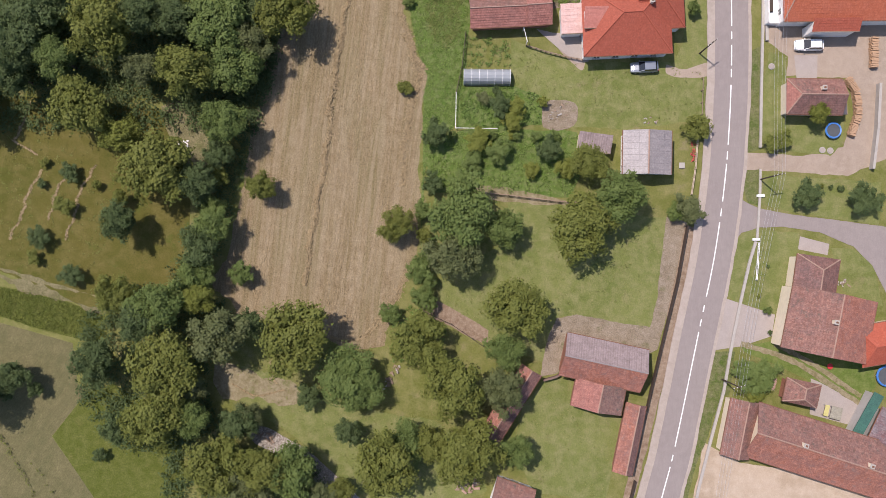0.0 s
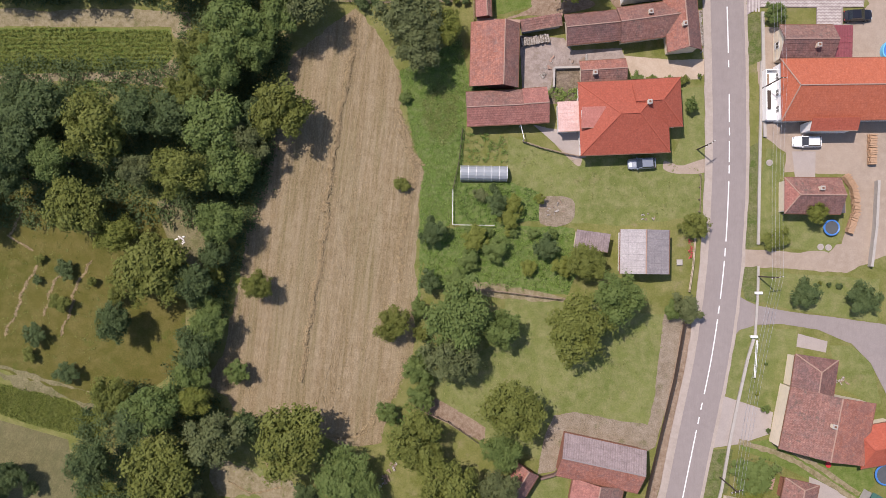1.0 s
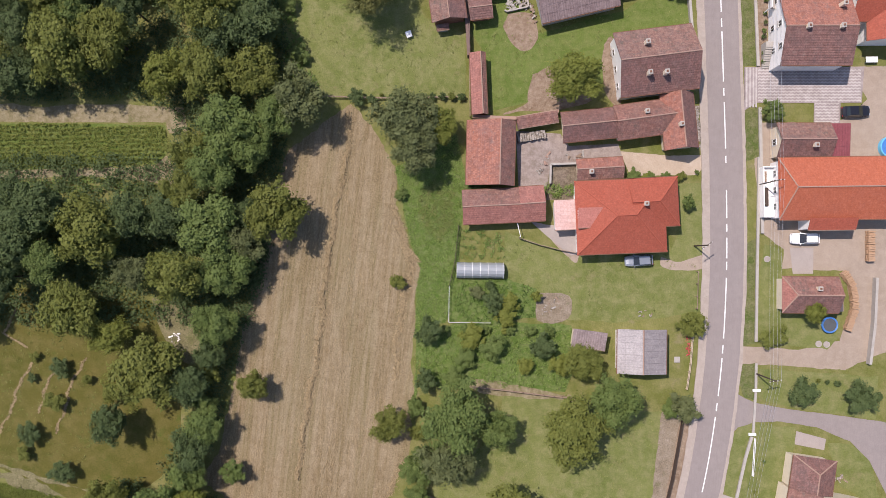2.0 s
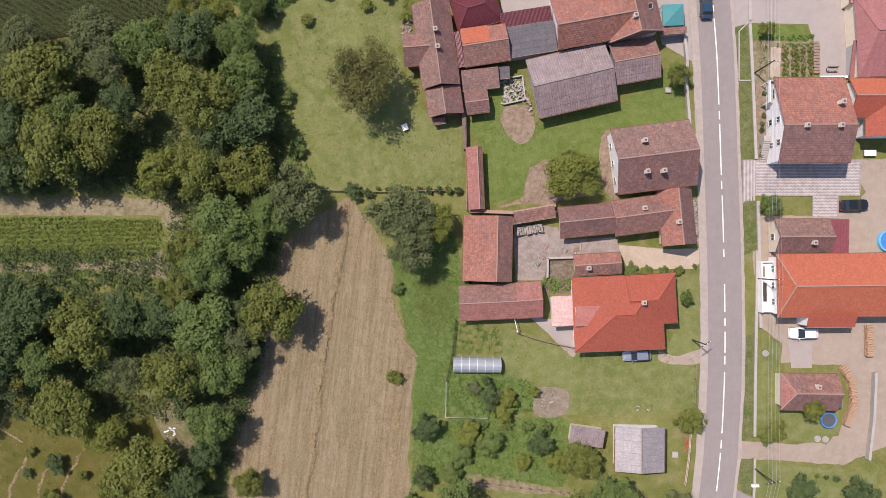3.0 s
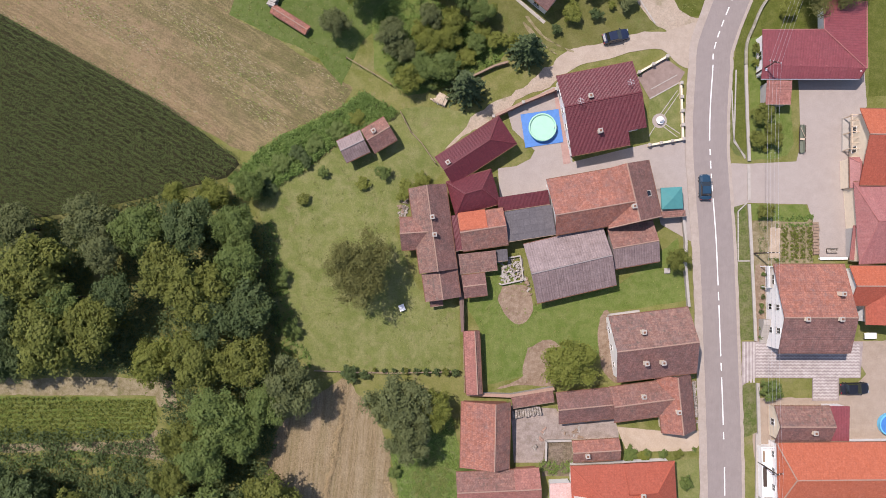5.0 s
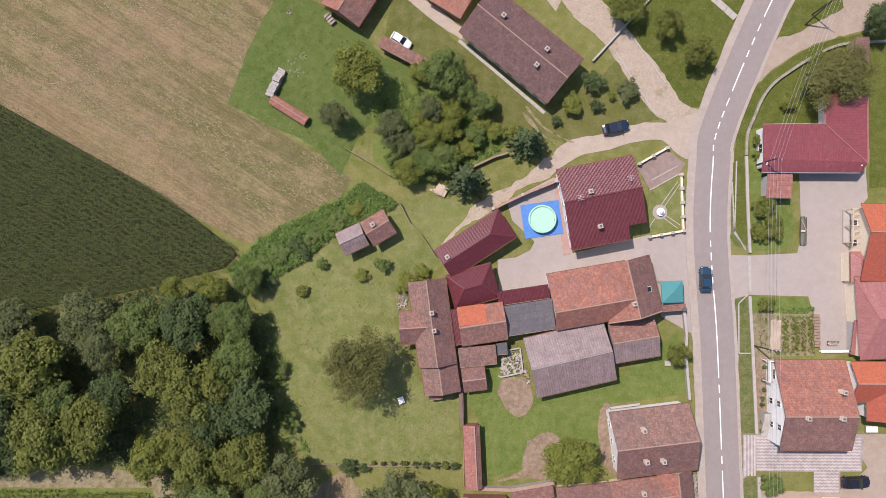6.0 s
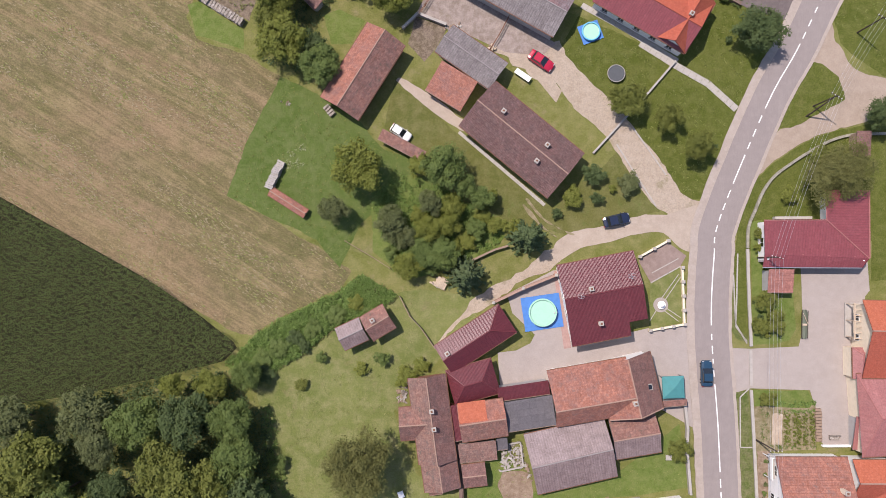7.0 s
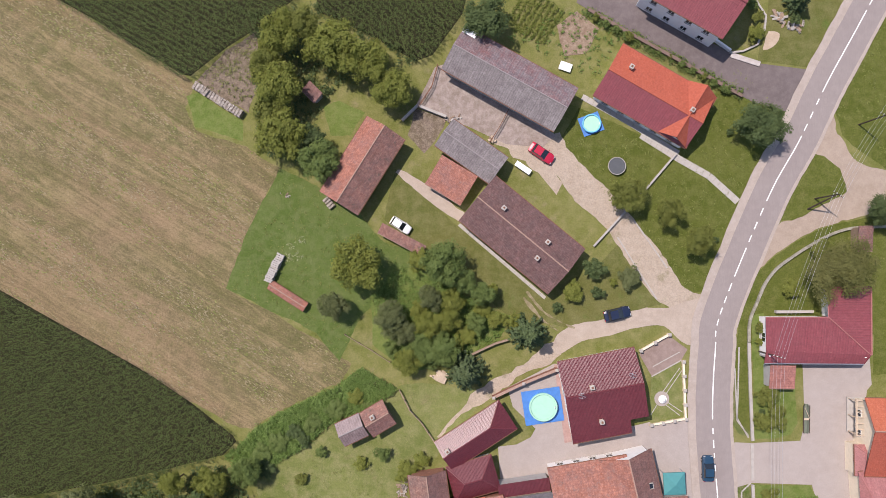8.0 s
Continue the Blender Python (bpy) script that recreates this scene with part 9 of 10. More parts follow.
part("top", box(-1.35, 1.35, -0.425, 0.425, 0.73, 0.8, 0.02), M["white_paint"], ob)
for sx in (-1, 1):
    for sy in (-1, 1):
        part("leg", beam((sx * 1.13, sy * 0.36, 0), (sx * 1.13, sy * 0.36, 0.74), 0.06), M["metal"], ob)
ob = base("table", "white garden table beside the houses", "table", 65.00, 62.37, 0)
part("top", box(-0.9, 0.9, -0.45, 0.45, 0.68, 0.75, 0.02), M["white_paint"], ob)
for sx in (-1, 1):
    for sy in (-1, 1):
        part("leg", beam((sx * 0.76, sy * 0.38, 0), (sx * 0.76, sy * 0.38, 0.69), 0.06), M["metal"], ob)
ob = base("bench", "pale concrete slab bench on the lawn", "bench", 34.60, 72.37, 0)
part("top", box(-0.45, 0.45, -0.4, 0.4, 0.33, 0.4, 0.02), M["pale_concrete"], ob)
for sx in (-1, 1):
    for sy in (-1, 1):
        part("leg", beam((sx * 0.38, sy * 0.34, 0), (sx * 0.38, sy * 0.34, 0.34), 0.06), M["metal"], ob)
ob = base("table", "yellow-topped bench in the yard", "bench", 56.75, -21.15, -14)
part("top", box(-0.35, 0.35, -0.85, 0.85, 0.83, 0.9, 0.02), M["yellow"], ob)
for sx in (-1, 1):
    for sy in (-1, 1):
        part("leg", beam((sx * 0.28, sy * 0.76, 0), (sx * 0.28, sy * 0.76, 0.84), 0.06), M["metal"], ob)
ob = base("table", "grey-green topped box table in the yard", "table", 58.20, -21.55, -14)
part("top", box(-0.85, 0.85, -0.95, 0.95, 0.83, 0.9, 0.02), M["mossy_top"], ob)
for sx in (-1, 1):
    for sy in (-1, 1):
        part("leg", beam((sx * 0.71, sy * 0.80, 0), (sx * 0.71, sy * 0.80, 0.84), 0.06), M["metal"], ob)
ob = base("well_cover", "pale square well cover on the lawn", "cover", 35.14, 16.48, 0)
part("top", box(-0.45, 0.45, -0.45, 0.45, 0.23, 0.3, 0.02), M["pale_concrete"], ob)
for sx in (-1, 1):
    for sy in (-1, 1):
        part("leg", beam((sx * 0.38, sy * 0.38, 0), (sx * 0.38, sy * 0.38, 0.24), 0.06), M["metal"], ob)
ob = base("cover", "white sheet over garden frame", "cover", 19.73, 146.27, -20)
part("top", box(-0.95, 0.95, -0.65, 0.65, 0.43, 0.5, 0.02), M["white_paint"], ob)
for sx in (-1, 1):
    for sy in (-1, 1):
        part("leg", beam((sx * 0.80, sy * 0.55, 0), (sx * 0.80, sy * 0.55, 0.44), 0.06), M["metal"], ob)
ob = base("cover", "white sheet covering the barn corner", "cover", 5.14, 150.81, -30)
part("top", box(-1.1, 1.1, -0.7, 0.7, 3.83, 3.9, 0.02), M["white_paint"], ob)
for sx in (-1, 1):
    for sy in (-1, 1):
        part("leg", beam((sx * 0.92, sy * 0.59, 0), (sx * 0.92, sy * 0.59, 3.84), 0.06), M["metal"], ob)
ob = base("manhole_cover", "round pale concrete well ring in the lawn", "cover", 56.81, 18.84)
part("ring", tube([(0, 0, -0.05), (0, 0, 0.12)], [0.5, 0.48], 16), M["pale_concrete"], ob)
part("lid", tube([(0, 0, 0.1), (0, 0, 0.17)], [0.38, 0.36], 16), M["concrete"], ob)
ob = base("manhole_cover", "round pale concrete well ring in the lawn", "cover", 58.02, 18.75)
part("ring", tube([(0, 0, -0.05), (0, 0, 0.12)], [0.5, 0.48], 16), M["pale_concrete"], ob)
part("lid", tube([(0, 0, 0.1), (0, 0, 0.17)], [0.38, 0.36], 16), M["concrete"], ob)
ob = base("manhole_cover", "round pale concrete well ring in the lawn", "cover", 49.08, 31.86)
part("ring", tube([(0, 0, -0.05), (0, 0, 0.12)], [0.5, 0.48], 16), M["pale_concrete"], ob)
part("lid", tube([(0, 0, 0.1), (0, 0, 0.17)], [0.38, 0.36], 16), M["concrete"], ob)
ob = base("culvert_head", "white concrete culvert head at the ditch", "culvert", 46.48, 5.03)
part("slab", box(-0.55, 0.55, -0.2, 0.2, -0.05, 0.45, 0.03), M["white_wall"], ob)
ob = base("culvert_head", "white concrete culvert head at the ditch", "culvert", 47.22, 11.76)
part("slab", box(-0.55, 0.55, -0.2, 0.2, -0.05, 0.45, 0.03), M["white_wall"], ob)
fence("handrail", "white metal handrail along the ditch", [(46.8, 4.5), (46.4, -1.2)], height=0.8, mat="white_paint", rails=2, post=0.07)
fence("drying_frame", "wooden drying frame with a white crossbeam", [(10.6, 37.6), (11.1, 35.4)], height=1.9, mat="white_paint", rails=1)
fence("fence", "low stake fence with wire beside the lawn", [(11.1, 35.2), (14.1, 34.2), (17.2, 33.4), (19.8, 32.9)], height=0.8, gap=0.8, mat="wood", rails=2)


patch("yard", "pale pinkish concrete pad beside the kitchen garden", "concrete", 0.052, [(57.9, 78.8), (61.9, 78.8), (61.8, 74.4), (57.8, 74.4)], soft=0)
garden_wall("garden_wall", "low white wall at the edge of the concrete pad", [(57.7, 74.1), (61.9, 74.1)], height=0.5, thick=0.25, mat="white_wall")
stack("pallet_stack", "row of weathered pallets along the garden", 57.25, 77.2, 90, 5.0, 0.9, 0.5, "wood", (1.0, 0.45, 0.2), "pallets", 31)
ob = base("garden_bench", "grey garden bench on the concrete pad", "bench", 59.6, 75.3, 0)
part("seat", box(-0.8, 0.8, -0.35, 0.35, 0.38, 0.45, 0.02), M["rubble"], ob)
part("backrest", box(-0.8, 0.8, 0.30, 0.37, 0.45, 0.85, 0.02), M["rubble"], ob)
for sx in (-1, 1):
    part("leg", box(sx * 0.7 - 0.05, sx * 0.7 + 0.05, -0.3, 0.3, 0, 0.38), M["dark_wood"], ob)


# ---- the patterned driveway: pale zigzag rows on a pinkish bed
bed = patch("pavement", "paved driveway with pale zigzag bands", "paver_bed", 0.145, [(45.9, 61.5), (47.8, 61.5), (64.2, 61.4), (63.7, 55.9), (60.5, 55.9), (60.4, 52.5), (56.4, 52.5), (56.5, 55.9), (47.7, 56.0), (45.8, 54.8)], soft=0, category="pavement")
zigzag(bed, 47.93, 60.99, 63.64, 60.87)
zigzag(bed, 47.92, 60.52, 63.63, 60.40)
zigzag(bed, 47.92, 60.05, 63.62, 59.94)
zigzag(bed, 47.91, 59.58, 63.62, 59.47)
zigzag(bed, 47.90, 59.11, 63.61, 59.00)
zigzag(bed, 47.90, 58.64, 63.60, 58.53)
zigzag(bed, 47.89, 58.18, 63.60, 58.07)
zigzag(bed, 47.89, 57.71, 63.59, 57.60)
zigzag(bed, 47.88, 57.24, 63.58, 57.13)
zigzag(bed, 47.88, 56.77, 63.58, 56.67)
zigzag(bed, 47.87, 56.30, 63.57, 56.20)
zigzag(bed, 56.54, 55.78, 60.22, 55.75)
zigzag(bed, 56.53, 55.31, 60.22, 55.29)
zigzag(bed, 56.53, 54.84, 60.21, 54.82)
zigzag(bed, 56.52, 54.38, 60.21, 54.35)
zigzag(bed, 56.51, 53.91, 60.20, 53.89)
zigzag(bed, 56.51, 53.44, 60.19, 53.42)
zigzag(bed, 56.50, 52.98, 60.19, 52.95)
zigzag(bed, 46.21, 61.43, 46.14, 55.27, 0.0)
zigzag(bed, 46.73, 61.43, 46.65, 55.27, 0.0)
zigzag(bed, 47.24, 61.43, 47.17, 55.27, 0.0)
zigzag(bed, 47.68, 61.42, 47.60, 55.27, 0.0)
ob = base("terrace", "cream terrace under a wooden pergola beside the red roof", "terrace", 62.81, 93.0, 88.8)
part("slab", box(-2.6, 2.6, -1.28, 1.28, -0.05, 0.35, 0.02), M["pale_concrete"], ob)
for sx in (-2.45, 0.0, 2.45):
    part("post", box(sx - 0.07, sx + 0.07, 1.05, 1.19, 0.35, 2.5), M["pale_wood"], ob)
part("beam", box(-2.7, 2.7, 1.04, 1.20, 2.5, 2.68), M["pale_wood"], ob)
for k in range(7):
    part("rafter", box(-2.6 + k * 0.85, -2.5 + k * 0.85, -1.28, 1.4, 2.68, 2.82), M["pale_wood"], ob)


# ---- trees and shrubs
tree("dark", -64.9, 33.9, 9.5, 10)
tree("green", -59.3, 31.9, 7.0, 9)
tree("olive", -52.3, 36.2, 12.3, 11)
tree("dark", -46.5, 38.7, 7.0, 9)
tree("green", -35.5, 36.9, 9.9, 9)
tree("olive", -39.9, 29.6, 9.1, 10)
tree("green", -33.2, 30.4, 8.8, 7.5)
tree("grey", -46.8, 30.4, 6.0, 8)
tree("green", -34.3, 22.6, 7.1, 8)
tree("olive", -55.4, 24.7, 10.4, 9)
tree("light", -50.4, 20.7, 6.5, 7)
tree("olive", -44.4, 15.4, 12.4, 9)
tree("dark", -38.4, 13.4, 6.7, 7)
tree("dark", -35.8, 18.0, 5.9, 6)
tree("dark", -66.3, 29.6, 6.3, 8)
tree("green", -36.4, 7.4, 5.9, 6)
tree("dark", -38.3, 3.6, 6.7, 7)
tree("green", -38.9, -0.3, 5.9, 6)
tree("dark", -50.3, 7.7, 6.3, 7)
tree("bush_dark", -64.6, 5.4, 4.1, 2.5)
tree("bush_olive", -60.7, 10.2, 3.5, 2.5)
tree("bush_dark", -59.9, 15.5, 3.3, 2.2)
tree("bush_dark", -59.3, -0.5, 4.1, 2.5)
tree("bush_olive", -65.7, 2.3, 2.6, 1.8)
tree("bush_dark", -64.6, 13.8, 1.7, 1.3)
tree("bush_olive", -55.9, 13.6, 1.9, 1.5)
tree("bush_olive", -64.2, 17.2, 1.7, 1.2)
tree("bush_olive", -51.7, 11.5, 3.4, 3)
tree("olive", -50.8, -3.4, 6.8, 7.5)
tree("green", -44.0, -4.8, 8.7, 9)
tree("light", -38.3, -4.0, 5.4, 7)
tree("grey", -34.8, -9.3, 9.2, 9)
tree("dark", -30.4, -7.6, 5.1, 6.5)
tree("olive", -23.6, -10.0, 12.3, 9.5)
tree("dark", -53.6, -13.3, 7.1, 8)
tree("dark", -47.0, -7.0, 6.7, 8)
tree("olive", -42.5, -14.6, 11.4, 9.5)
tree("grey", -39.3, -17.3, 4.9, 6)
tree("olive", -44.2, -22.0, 10.6, 9.5)
tree("dark", -50.4, -23.1, 5.7, 7)
tree("green", -38.9, -21.6, 6.1, 7.5)
tree("dark", -32.4, -22.7, 6.2, 6)
tree("grey", -31.3, -21.7, 4.7, 5)
tree("olive", -35.5, -28.2, 10.4, 9)
tree("olive", -28.4, -29.0, 8.3, 9)
tree("green", -24.0, -29.6, 8.8, 8)
tree("grey", -30.7, -33.4, 7.5, 8)
tree("green", -16.3, -15.6, 9.6, 6)
tree("green", -13.7, -17.8, 6.8, 5)
tree("bush_dark", -22.4, -19.1, 4.4, 3.2)
tree("dark", -16.1, -24.0, 4.9, 5)
tree("olive", -10.4, -27.7, 9.9, 9)
tree("olive", -5.9, -9.9, 8.0, 7)
tree("olive", -0.3, -16.9, 10.1, 9)
tree("olive", -3.2, -12.7, 5.6, 6)
tree("grey", 7.1, -17.4, 7.9, 8)
tree("olive", 2.1, -26.4, 10.8, 9)
tree("green", 9.3, -26.7, 5.6, 6)
tree("green", -7.7, -25.3, 6.7, 6)
tree("olive", -3.4, -25.7, 6.3, 6)
tree("olive", 9.5, -5.5, 10.8, 8)
tree("green", 7.6, -11.7, 6.3, 6)
tree("olive", 18.8, 6.7, 11.3, 8)
tree("green", 24.3, 11.4, 8.8, 8)
tree("green", 1.2, 8.6, 10.8, 9)
tree("green", 7.5, 6.6, 6.1, 6)
tree("grey", -0.4, 2.3, 8.8, 8)
tree("olive", -8.8, 7.2, 5.6, 5)
tree("olive", -29.4, 13.1, 5.4, 5)
tree("bush_green", -32.8, -0.3, 4.1, 3.5)
tree("bush_olive", -7.9, 28.6, 2.6, 1.6)
tree("bush_dark", -3.0, 21.4, 5.0, 4)
tree("bush_dark", -3.5, 13.6, 3.9, 3.5)
tree("bush_green", -5.5, 0.2, 5.1, 4)
tree("bush_green", -5.2, -3.5, 4.1, 3.5)
tree("bush_green", -10.0, -6.4, 3.9, 3)
tree("bush_light", 3.7, 20.1, 5.0, 3)
tree("bush_green", 6.7, 18.6, 4.5, 3)
tree("bush_dark", 6.9, 25.6, 4.1, 3)
tree("bush_light", 9.6, 25.4, 3.5, 2.5)
tree("bush_dark", 14.3, 19.0, 4.5, 3.5)
tree("olive", 20.5, 16.4, 6.1, 5)
tree("bush_light", 8.7, 23.2, 3.5, 2.5)
tree("bush_green", 2.6, 17.1, 3.9, 2.5)
tree("bush_light", 16.9, 15.8, 3.5, 2.5)
tree("bush_green", 0.9, 14.1, 3.9, 2.5)
tree("bush_light", 11.8, 15.8, 3.0, 2)
tree("bush_grey", 4.4, 26.9, 2.6, 1.5)
tree("bush_light", 13.5, 26.3, 2.3, 1.8)
tree("bush_dark", 6.5, 27.9, 1.9, 2)
tree("bush_grey", 35.4, 9.6, 4.8, 4)
tree("bush_olive", 36.9, 22.1, 5.0, 3)
tree("bush_dark", 53.4, 12.0, 5.3, 3.2)
tree("bush_dark", 62.0, 11.2, 5.7, 3.5)
tree("light", 54.7, 23.9, 3.4, 4.5)
tree("bush_olive", 49.4, 19.9, 4.8, 2.0)
tree("bush_green", 46.1, -16.0, 6.5, 3)
tree("bush_green", 43.7, -14.9, 4.1, 2.5)
tree("bush_light", 45.7, -18.4, 3.5, 2)
tree("bush_green", 36.6, 40.6, 2.4, 2.5)
tree("dark", -67.3, -15.8, 5.1, 5)
tree("bush_dark", -64.7, -18.2, 2.9, 3)
tree("bush_dark", -69.6, -18.3, 3.4, 3)
tree("bush_dark", -55.0, -28.3, 2.6, 2)
tree("olive", -73.0, 35.7, 10.7, 10)
tree("green", -74.2, 25.6, 9.9, 9)
tree("olive", -73.0, -18.4, 9.9, 9)
tree("grey", -20.8, -33.8, 6.7, 6)
tree("olive", -17.5, -33.1, 5.1, 5)
tree("bush_green", 33.8, 9.2, 3.5, 2.5)
tree("dark", -63.2, 37.9, 9.1, 9)
tree("dark", -41.2, 38.4, 7.5, 8)
tree("grey", -30.7, 34.3, 6.7, 7)
tree("dark", -29.5, 38.8, 5.1, 6)
tree("green", -30.1, 31.6, 4.2, 5.5)
tree("olive", -25.2, 39.3, 9.8, 9)
tree("olive", -58.5, 73.0, 11.1, 11)
tree("grey", -62.3, 79.3, 7.1, 8)
tree("grey", -52.1, 80.3, 8.8, 8)
tree("green", -44.3, 79.0, 7.9, 8)
tree("grey", -49.6, 76.1, 6.3, 8)
tree("dark", -37.1, 79.7, 8.3, 9)
tree("green", -30.2, 79.5, 7.1, 8)
tree("light", -39.2, 84.3, 4.2, 6)
tree("light", -33.8, 84.2, 5.2, 6)
tree("green", -28.6, 85.6, 5.1, 5)
tree("olive", -39.8, 72.5, 8.6, 10)
tree("olive", -35.0, 69.9, 10.2, 11)
tree("green", -29.7, 73.8, 7.9, 8.5)
tree("dark", -28.4, 67.1, 9.3, 8.5)
tree("dark", -33.3, 65.8, 7.5, 9)
tree("olive", -57.0, 63.1, 11.1, 11)
tree("olive", -50.2, 65.1, 9.5, 10)
tree("dark", -47.2, 69.7, 6.6, 9)
tree("dark", -63.2, 66.9, 7.0, 9)
tree("green", -55.2, 68.9, 6.6, 9)
tree("light", -42.0, 59.8, 7.7, 8)
tree("olive", -35.9, 59.6, 9.1, 9)
tree("olive", -28.8, 59.6, 8.7, 9)
tree("grey", -21.7, 55.8, 9.5, 9)
tree("green", -25.3, 53.3, 6.7, 8)
tree("green", -32.5, 52.1, 9.5, 9)
tree("olive", -37.8, 47.9, 6.8, 8)
tree("green", -29.0, 48.7, 7.5, 8)
tree("green", -34.6, 45.5, 7.9, 9)
tree("olive", -39.5, 42.1, 5.8, 8)
tree("thin", -11.5, 73.4, 11.8, 10.5)
tree("grey", -6.4, 53.2, 9.2, 8)
tree("grey", -4.5, 48.2, 7.5, 8)
tree("light", -0.8, 52.2, 6.3, 6)
tree("light", 19.0, 58.9, 9.0, 7.0)
tree("bush_green", -7.2, 42.1, 2.3, 1.5)
tree("bush_olive", -7.1, 28.5, 2.1, 1.5)
tree("bush_dark", -20.5, 89.6, 2.1, 1.5)
tree("bush_green", -17.9, 87.8, 1.9, 1.5)
tree("bush_green", -8.7, 87.6, 2.6, 2)
tree("bush_olive", -21.0, 83.7, 2.3, 1.2)
tree("bush_light", -11.8, 86.0, 2.6, 1.2)
tree("bush_green", -27.1, 87.4, 3.6, 1.5)
tree("bush_green", -24.4, 89.2, 3.6, 1.5)
tree("bush_dark", -21.8, 90.9, 3.0, 1.5)
tree("bush_green", -19.2, 92.2, 3.3, 1.5)
tree("bush_green", -15.7, 94.3, 3.6, 1.5)
tree("bush_light", -12.6, 96.0, 3.0, 1.5)
tree("bush_green", -10.4, 93.8, 3.5, 2)
tree("bush_dark", -26.2, 85.2, 3.0, 1.5)
tree("olive", 35.4, 74.2, 3.9, 4)
tree("bush_green", 47.9, -5.9, 1.6, 1.3)
tree("bush_dark", 48.4, -9.3, 1.0, 0.8)
tree("bush_light", 46.8, -3.7, 0.8, 0.6)
tree("bush_green", 48.2, 0.9, 0.7, 0.6)
tree("green", -17.4, 131.4, 6.4, 6)
tree("dark", -18.6, 135.0, 4.6, 5)
tree("bush_green", 49.2, 71.8, 0.8, 0.6)
tree("bush_green", 49.0, 69.8, 0.8, 0.6)
tree("bush_grey", 49.0, 68.4, 0.9, 0.7)
tree("bush_green", 48.8, 67.0, 0.9, 0.8)
tree("bush_dark", 48.7, 66.1, 0.9, 0.8)
tree("bush_green", 48.7, 63.5, 1.0, 0.9)
tree("bush_green", 48.6, 62.3, 1.0, 0.8)
tree("bush_green", 49.3, 95.4, 2.2, 1.8)
tree("bush_light", 50.6, 94.0, 1.6, 1.2)
tree("bush_green", 50.9, 92.2, 2.0, 1.6)
tree("bush_dark", 48.6, 93.4, 1.4, 1.1)
tree("bush_green", 48.4, 91.4, 1.8, 1.4)
tree("bush_light", 49.7, 90.9, 1.2, 0.9)
tree("bush_green", 49.4, 54.5, 3.8, 3)
tree("bush_green", 36.8, 40.3, 2.2, 2)
tree("bush_olive", 49.2, 81.2, 2.9, 2)
tree("bush_dark", -14.0, 57.1, 3.0, 2)
tree("bush_green", -22.7, 63.8, 3.5, 2)
tree("bush_green", -24.4, 71.7, 3.0, 2)
tree("bush_green", 4.0, 42.9, 3.5, 1.5)
tree("bush_green", 28.6, 44.7, 2.6, 1)
tree("bush_light", 30.7, 44.5, 2.2, 1)
tree("dark", -68.3, 71.5, 10.7, 10)
tree("olive", -69.1, 62.3, 9.9, 10)
tree("dark", -64.0, 59.8, 7.5, 8)
tree("dark", -61.0, 39.0, 9.5, 9)
tree("dark", -64.3, 41.4, 7.5, 8)
tree("light", -23.2, 150.3, 7.7, 7.5)
tree("light", -23.6, 143.0, 7.7, 7)
tree("light", -15.1, 148.5, 9.0, 7.5)
tree("light", -9.9, 146.3, 6.9, 6.5)
tree("light", -6.8, 142.3, 7.1, 6)
tree("light", -23.1, 135.5, 8.7, 7)
tree("olive", -19.5, 151.8, 5.5, 7)
tree("olive", -24.7, 139.3, 5.1, 6)
tree("dark", 7.2, 152.6, 6.9, 7)
tree("light", -11.8, 116.3, 9.3, 8)
tree("grey", -15.5, 110.1, 4.9, 5)
tree("bush_light", -2.9, 116.6, 4.1, 3)
tree("green", 0.9, 116.3, 7.1, 6.5)
tree("green", 3.9, 113.5, 4.1, 4.5)
tree("green", 6.5, 111.7, 3.9, 4.5)
tree("bush_light", 8.0, 112.3, 2.6, 3)
tree("grey", -1.1, 111.0, 4.4, 4.2)
tree("light", 2.1, 110.7, 4.1, 4)
tree("bush_light", -2.9, 109.3, 3.4, 3.2)
tree("grey", -7.2, 108.1, 5.1, 4.5)
tree("grey", -5.1, 105.8, 4.1, 3.8)
tree("light", -1.5, 107.2, 4.8, 4.2)
tree("light", 1.6, 107.8, 4.1, 4)
tree("bush_green", -2.4, 104.9, 3.8, 3.4)
tree("bush_green", -7.2, 103.5, 2.6, 2.4)
tree("light", -4.6, 101.6, 4.8, 4.2)
tree("green", -2.6, 103.3, 4.1, 4)
tree("bush_green", -1.4, 101.2, 2.4, 2.2)
tree("green", 0.8, 103.2, 5.1, 5)
tree("spruce", 4.0, 100.1, 7.3, 8)
tree("spruce", 13.4, 105.8, 6.9, 7.5)
tree("bush_green", 5.6, 107.2, 3.4, 3)
tree("bush_light", 4.2, 105.5, 3.6, 2)
tree("bush_light", 8.7, 107.7, 3.3, 2.6)
tree("bush_light", 11.0, 107.3, 2.9, 2.5)
tree("bush_light", 6.8, 109.2, 3.1, 2)
tree("bush_green", 0.3, 105.7, 3.1, 2.8)
tree("bush_green", -4.4, 103.8, 2.6, 2.4)
tree("bush_light", 3.0, 104.1, 2.6, 2.2)
tree("bush_light", 20.4, 111.9, 3.8, 2.5)
tree("bush_dark", 24.0, 111.7, 2.2, 2)
tree("bush_light", 26.5, 113.2, 1.5, 1.2)
tree("bush_grey", 28.7, 113.8, 3.8, 2.5)
tree("olive", 28.1, 126.2, 5.9, 5)
tree("olive", 34.6, 123.7, 4.8, 4.5)
tree("olive", 38.9, 119.2, 5.7, 5)
tree("dark", 47.8, 136.1, 7.8, 6)
tree("thin", 58.9, 114.9, 11.0, 7)
tree("bush_light", 53.2, 112.1, 3.1, 2)
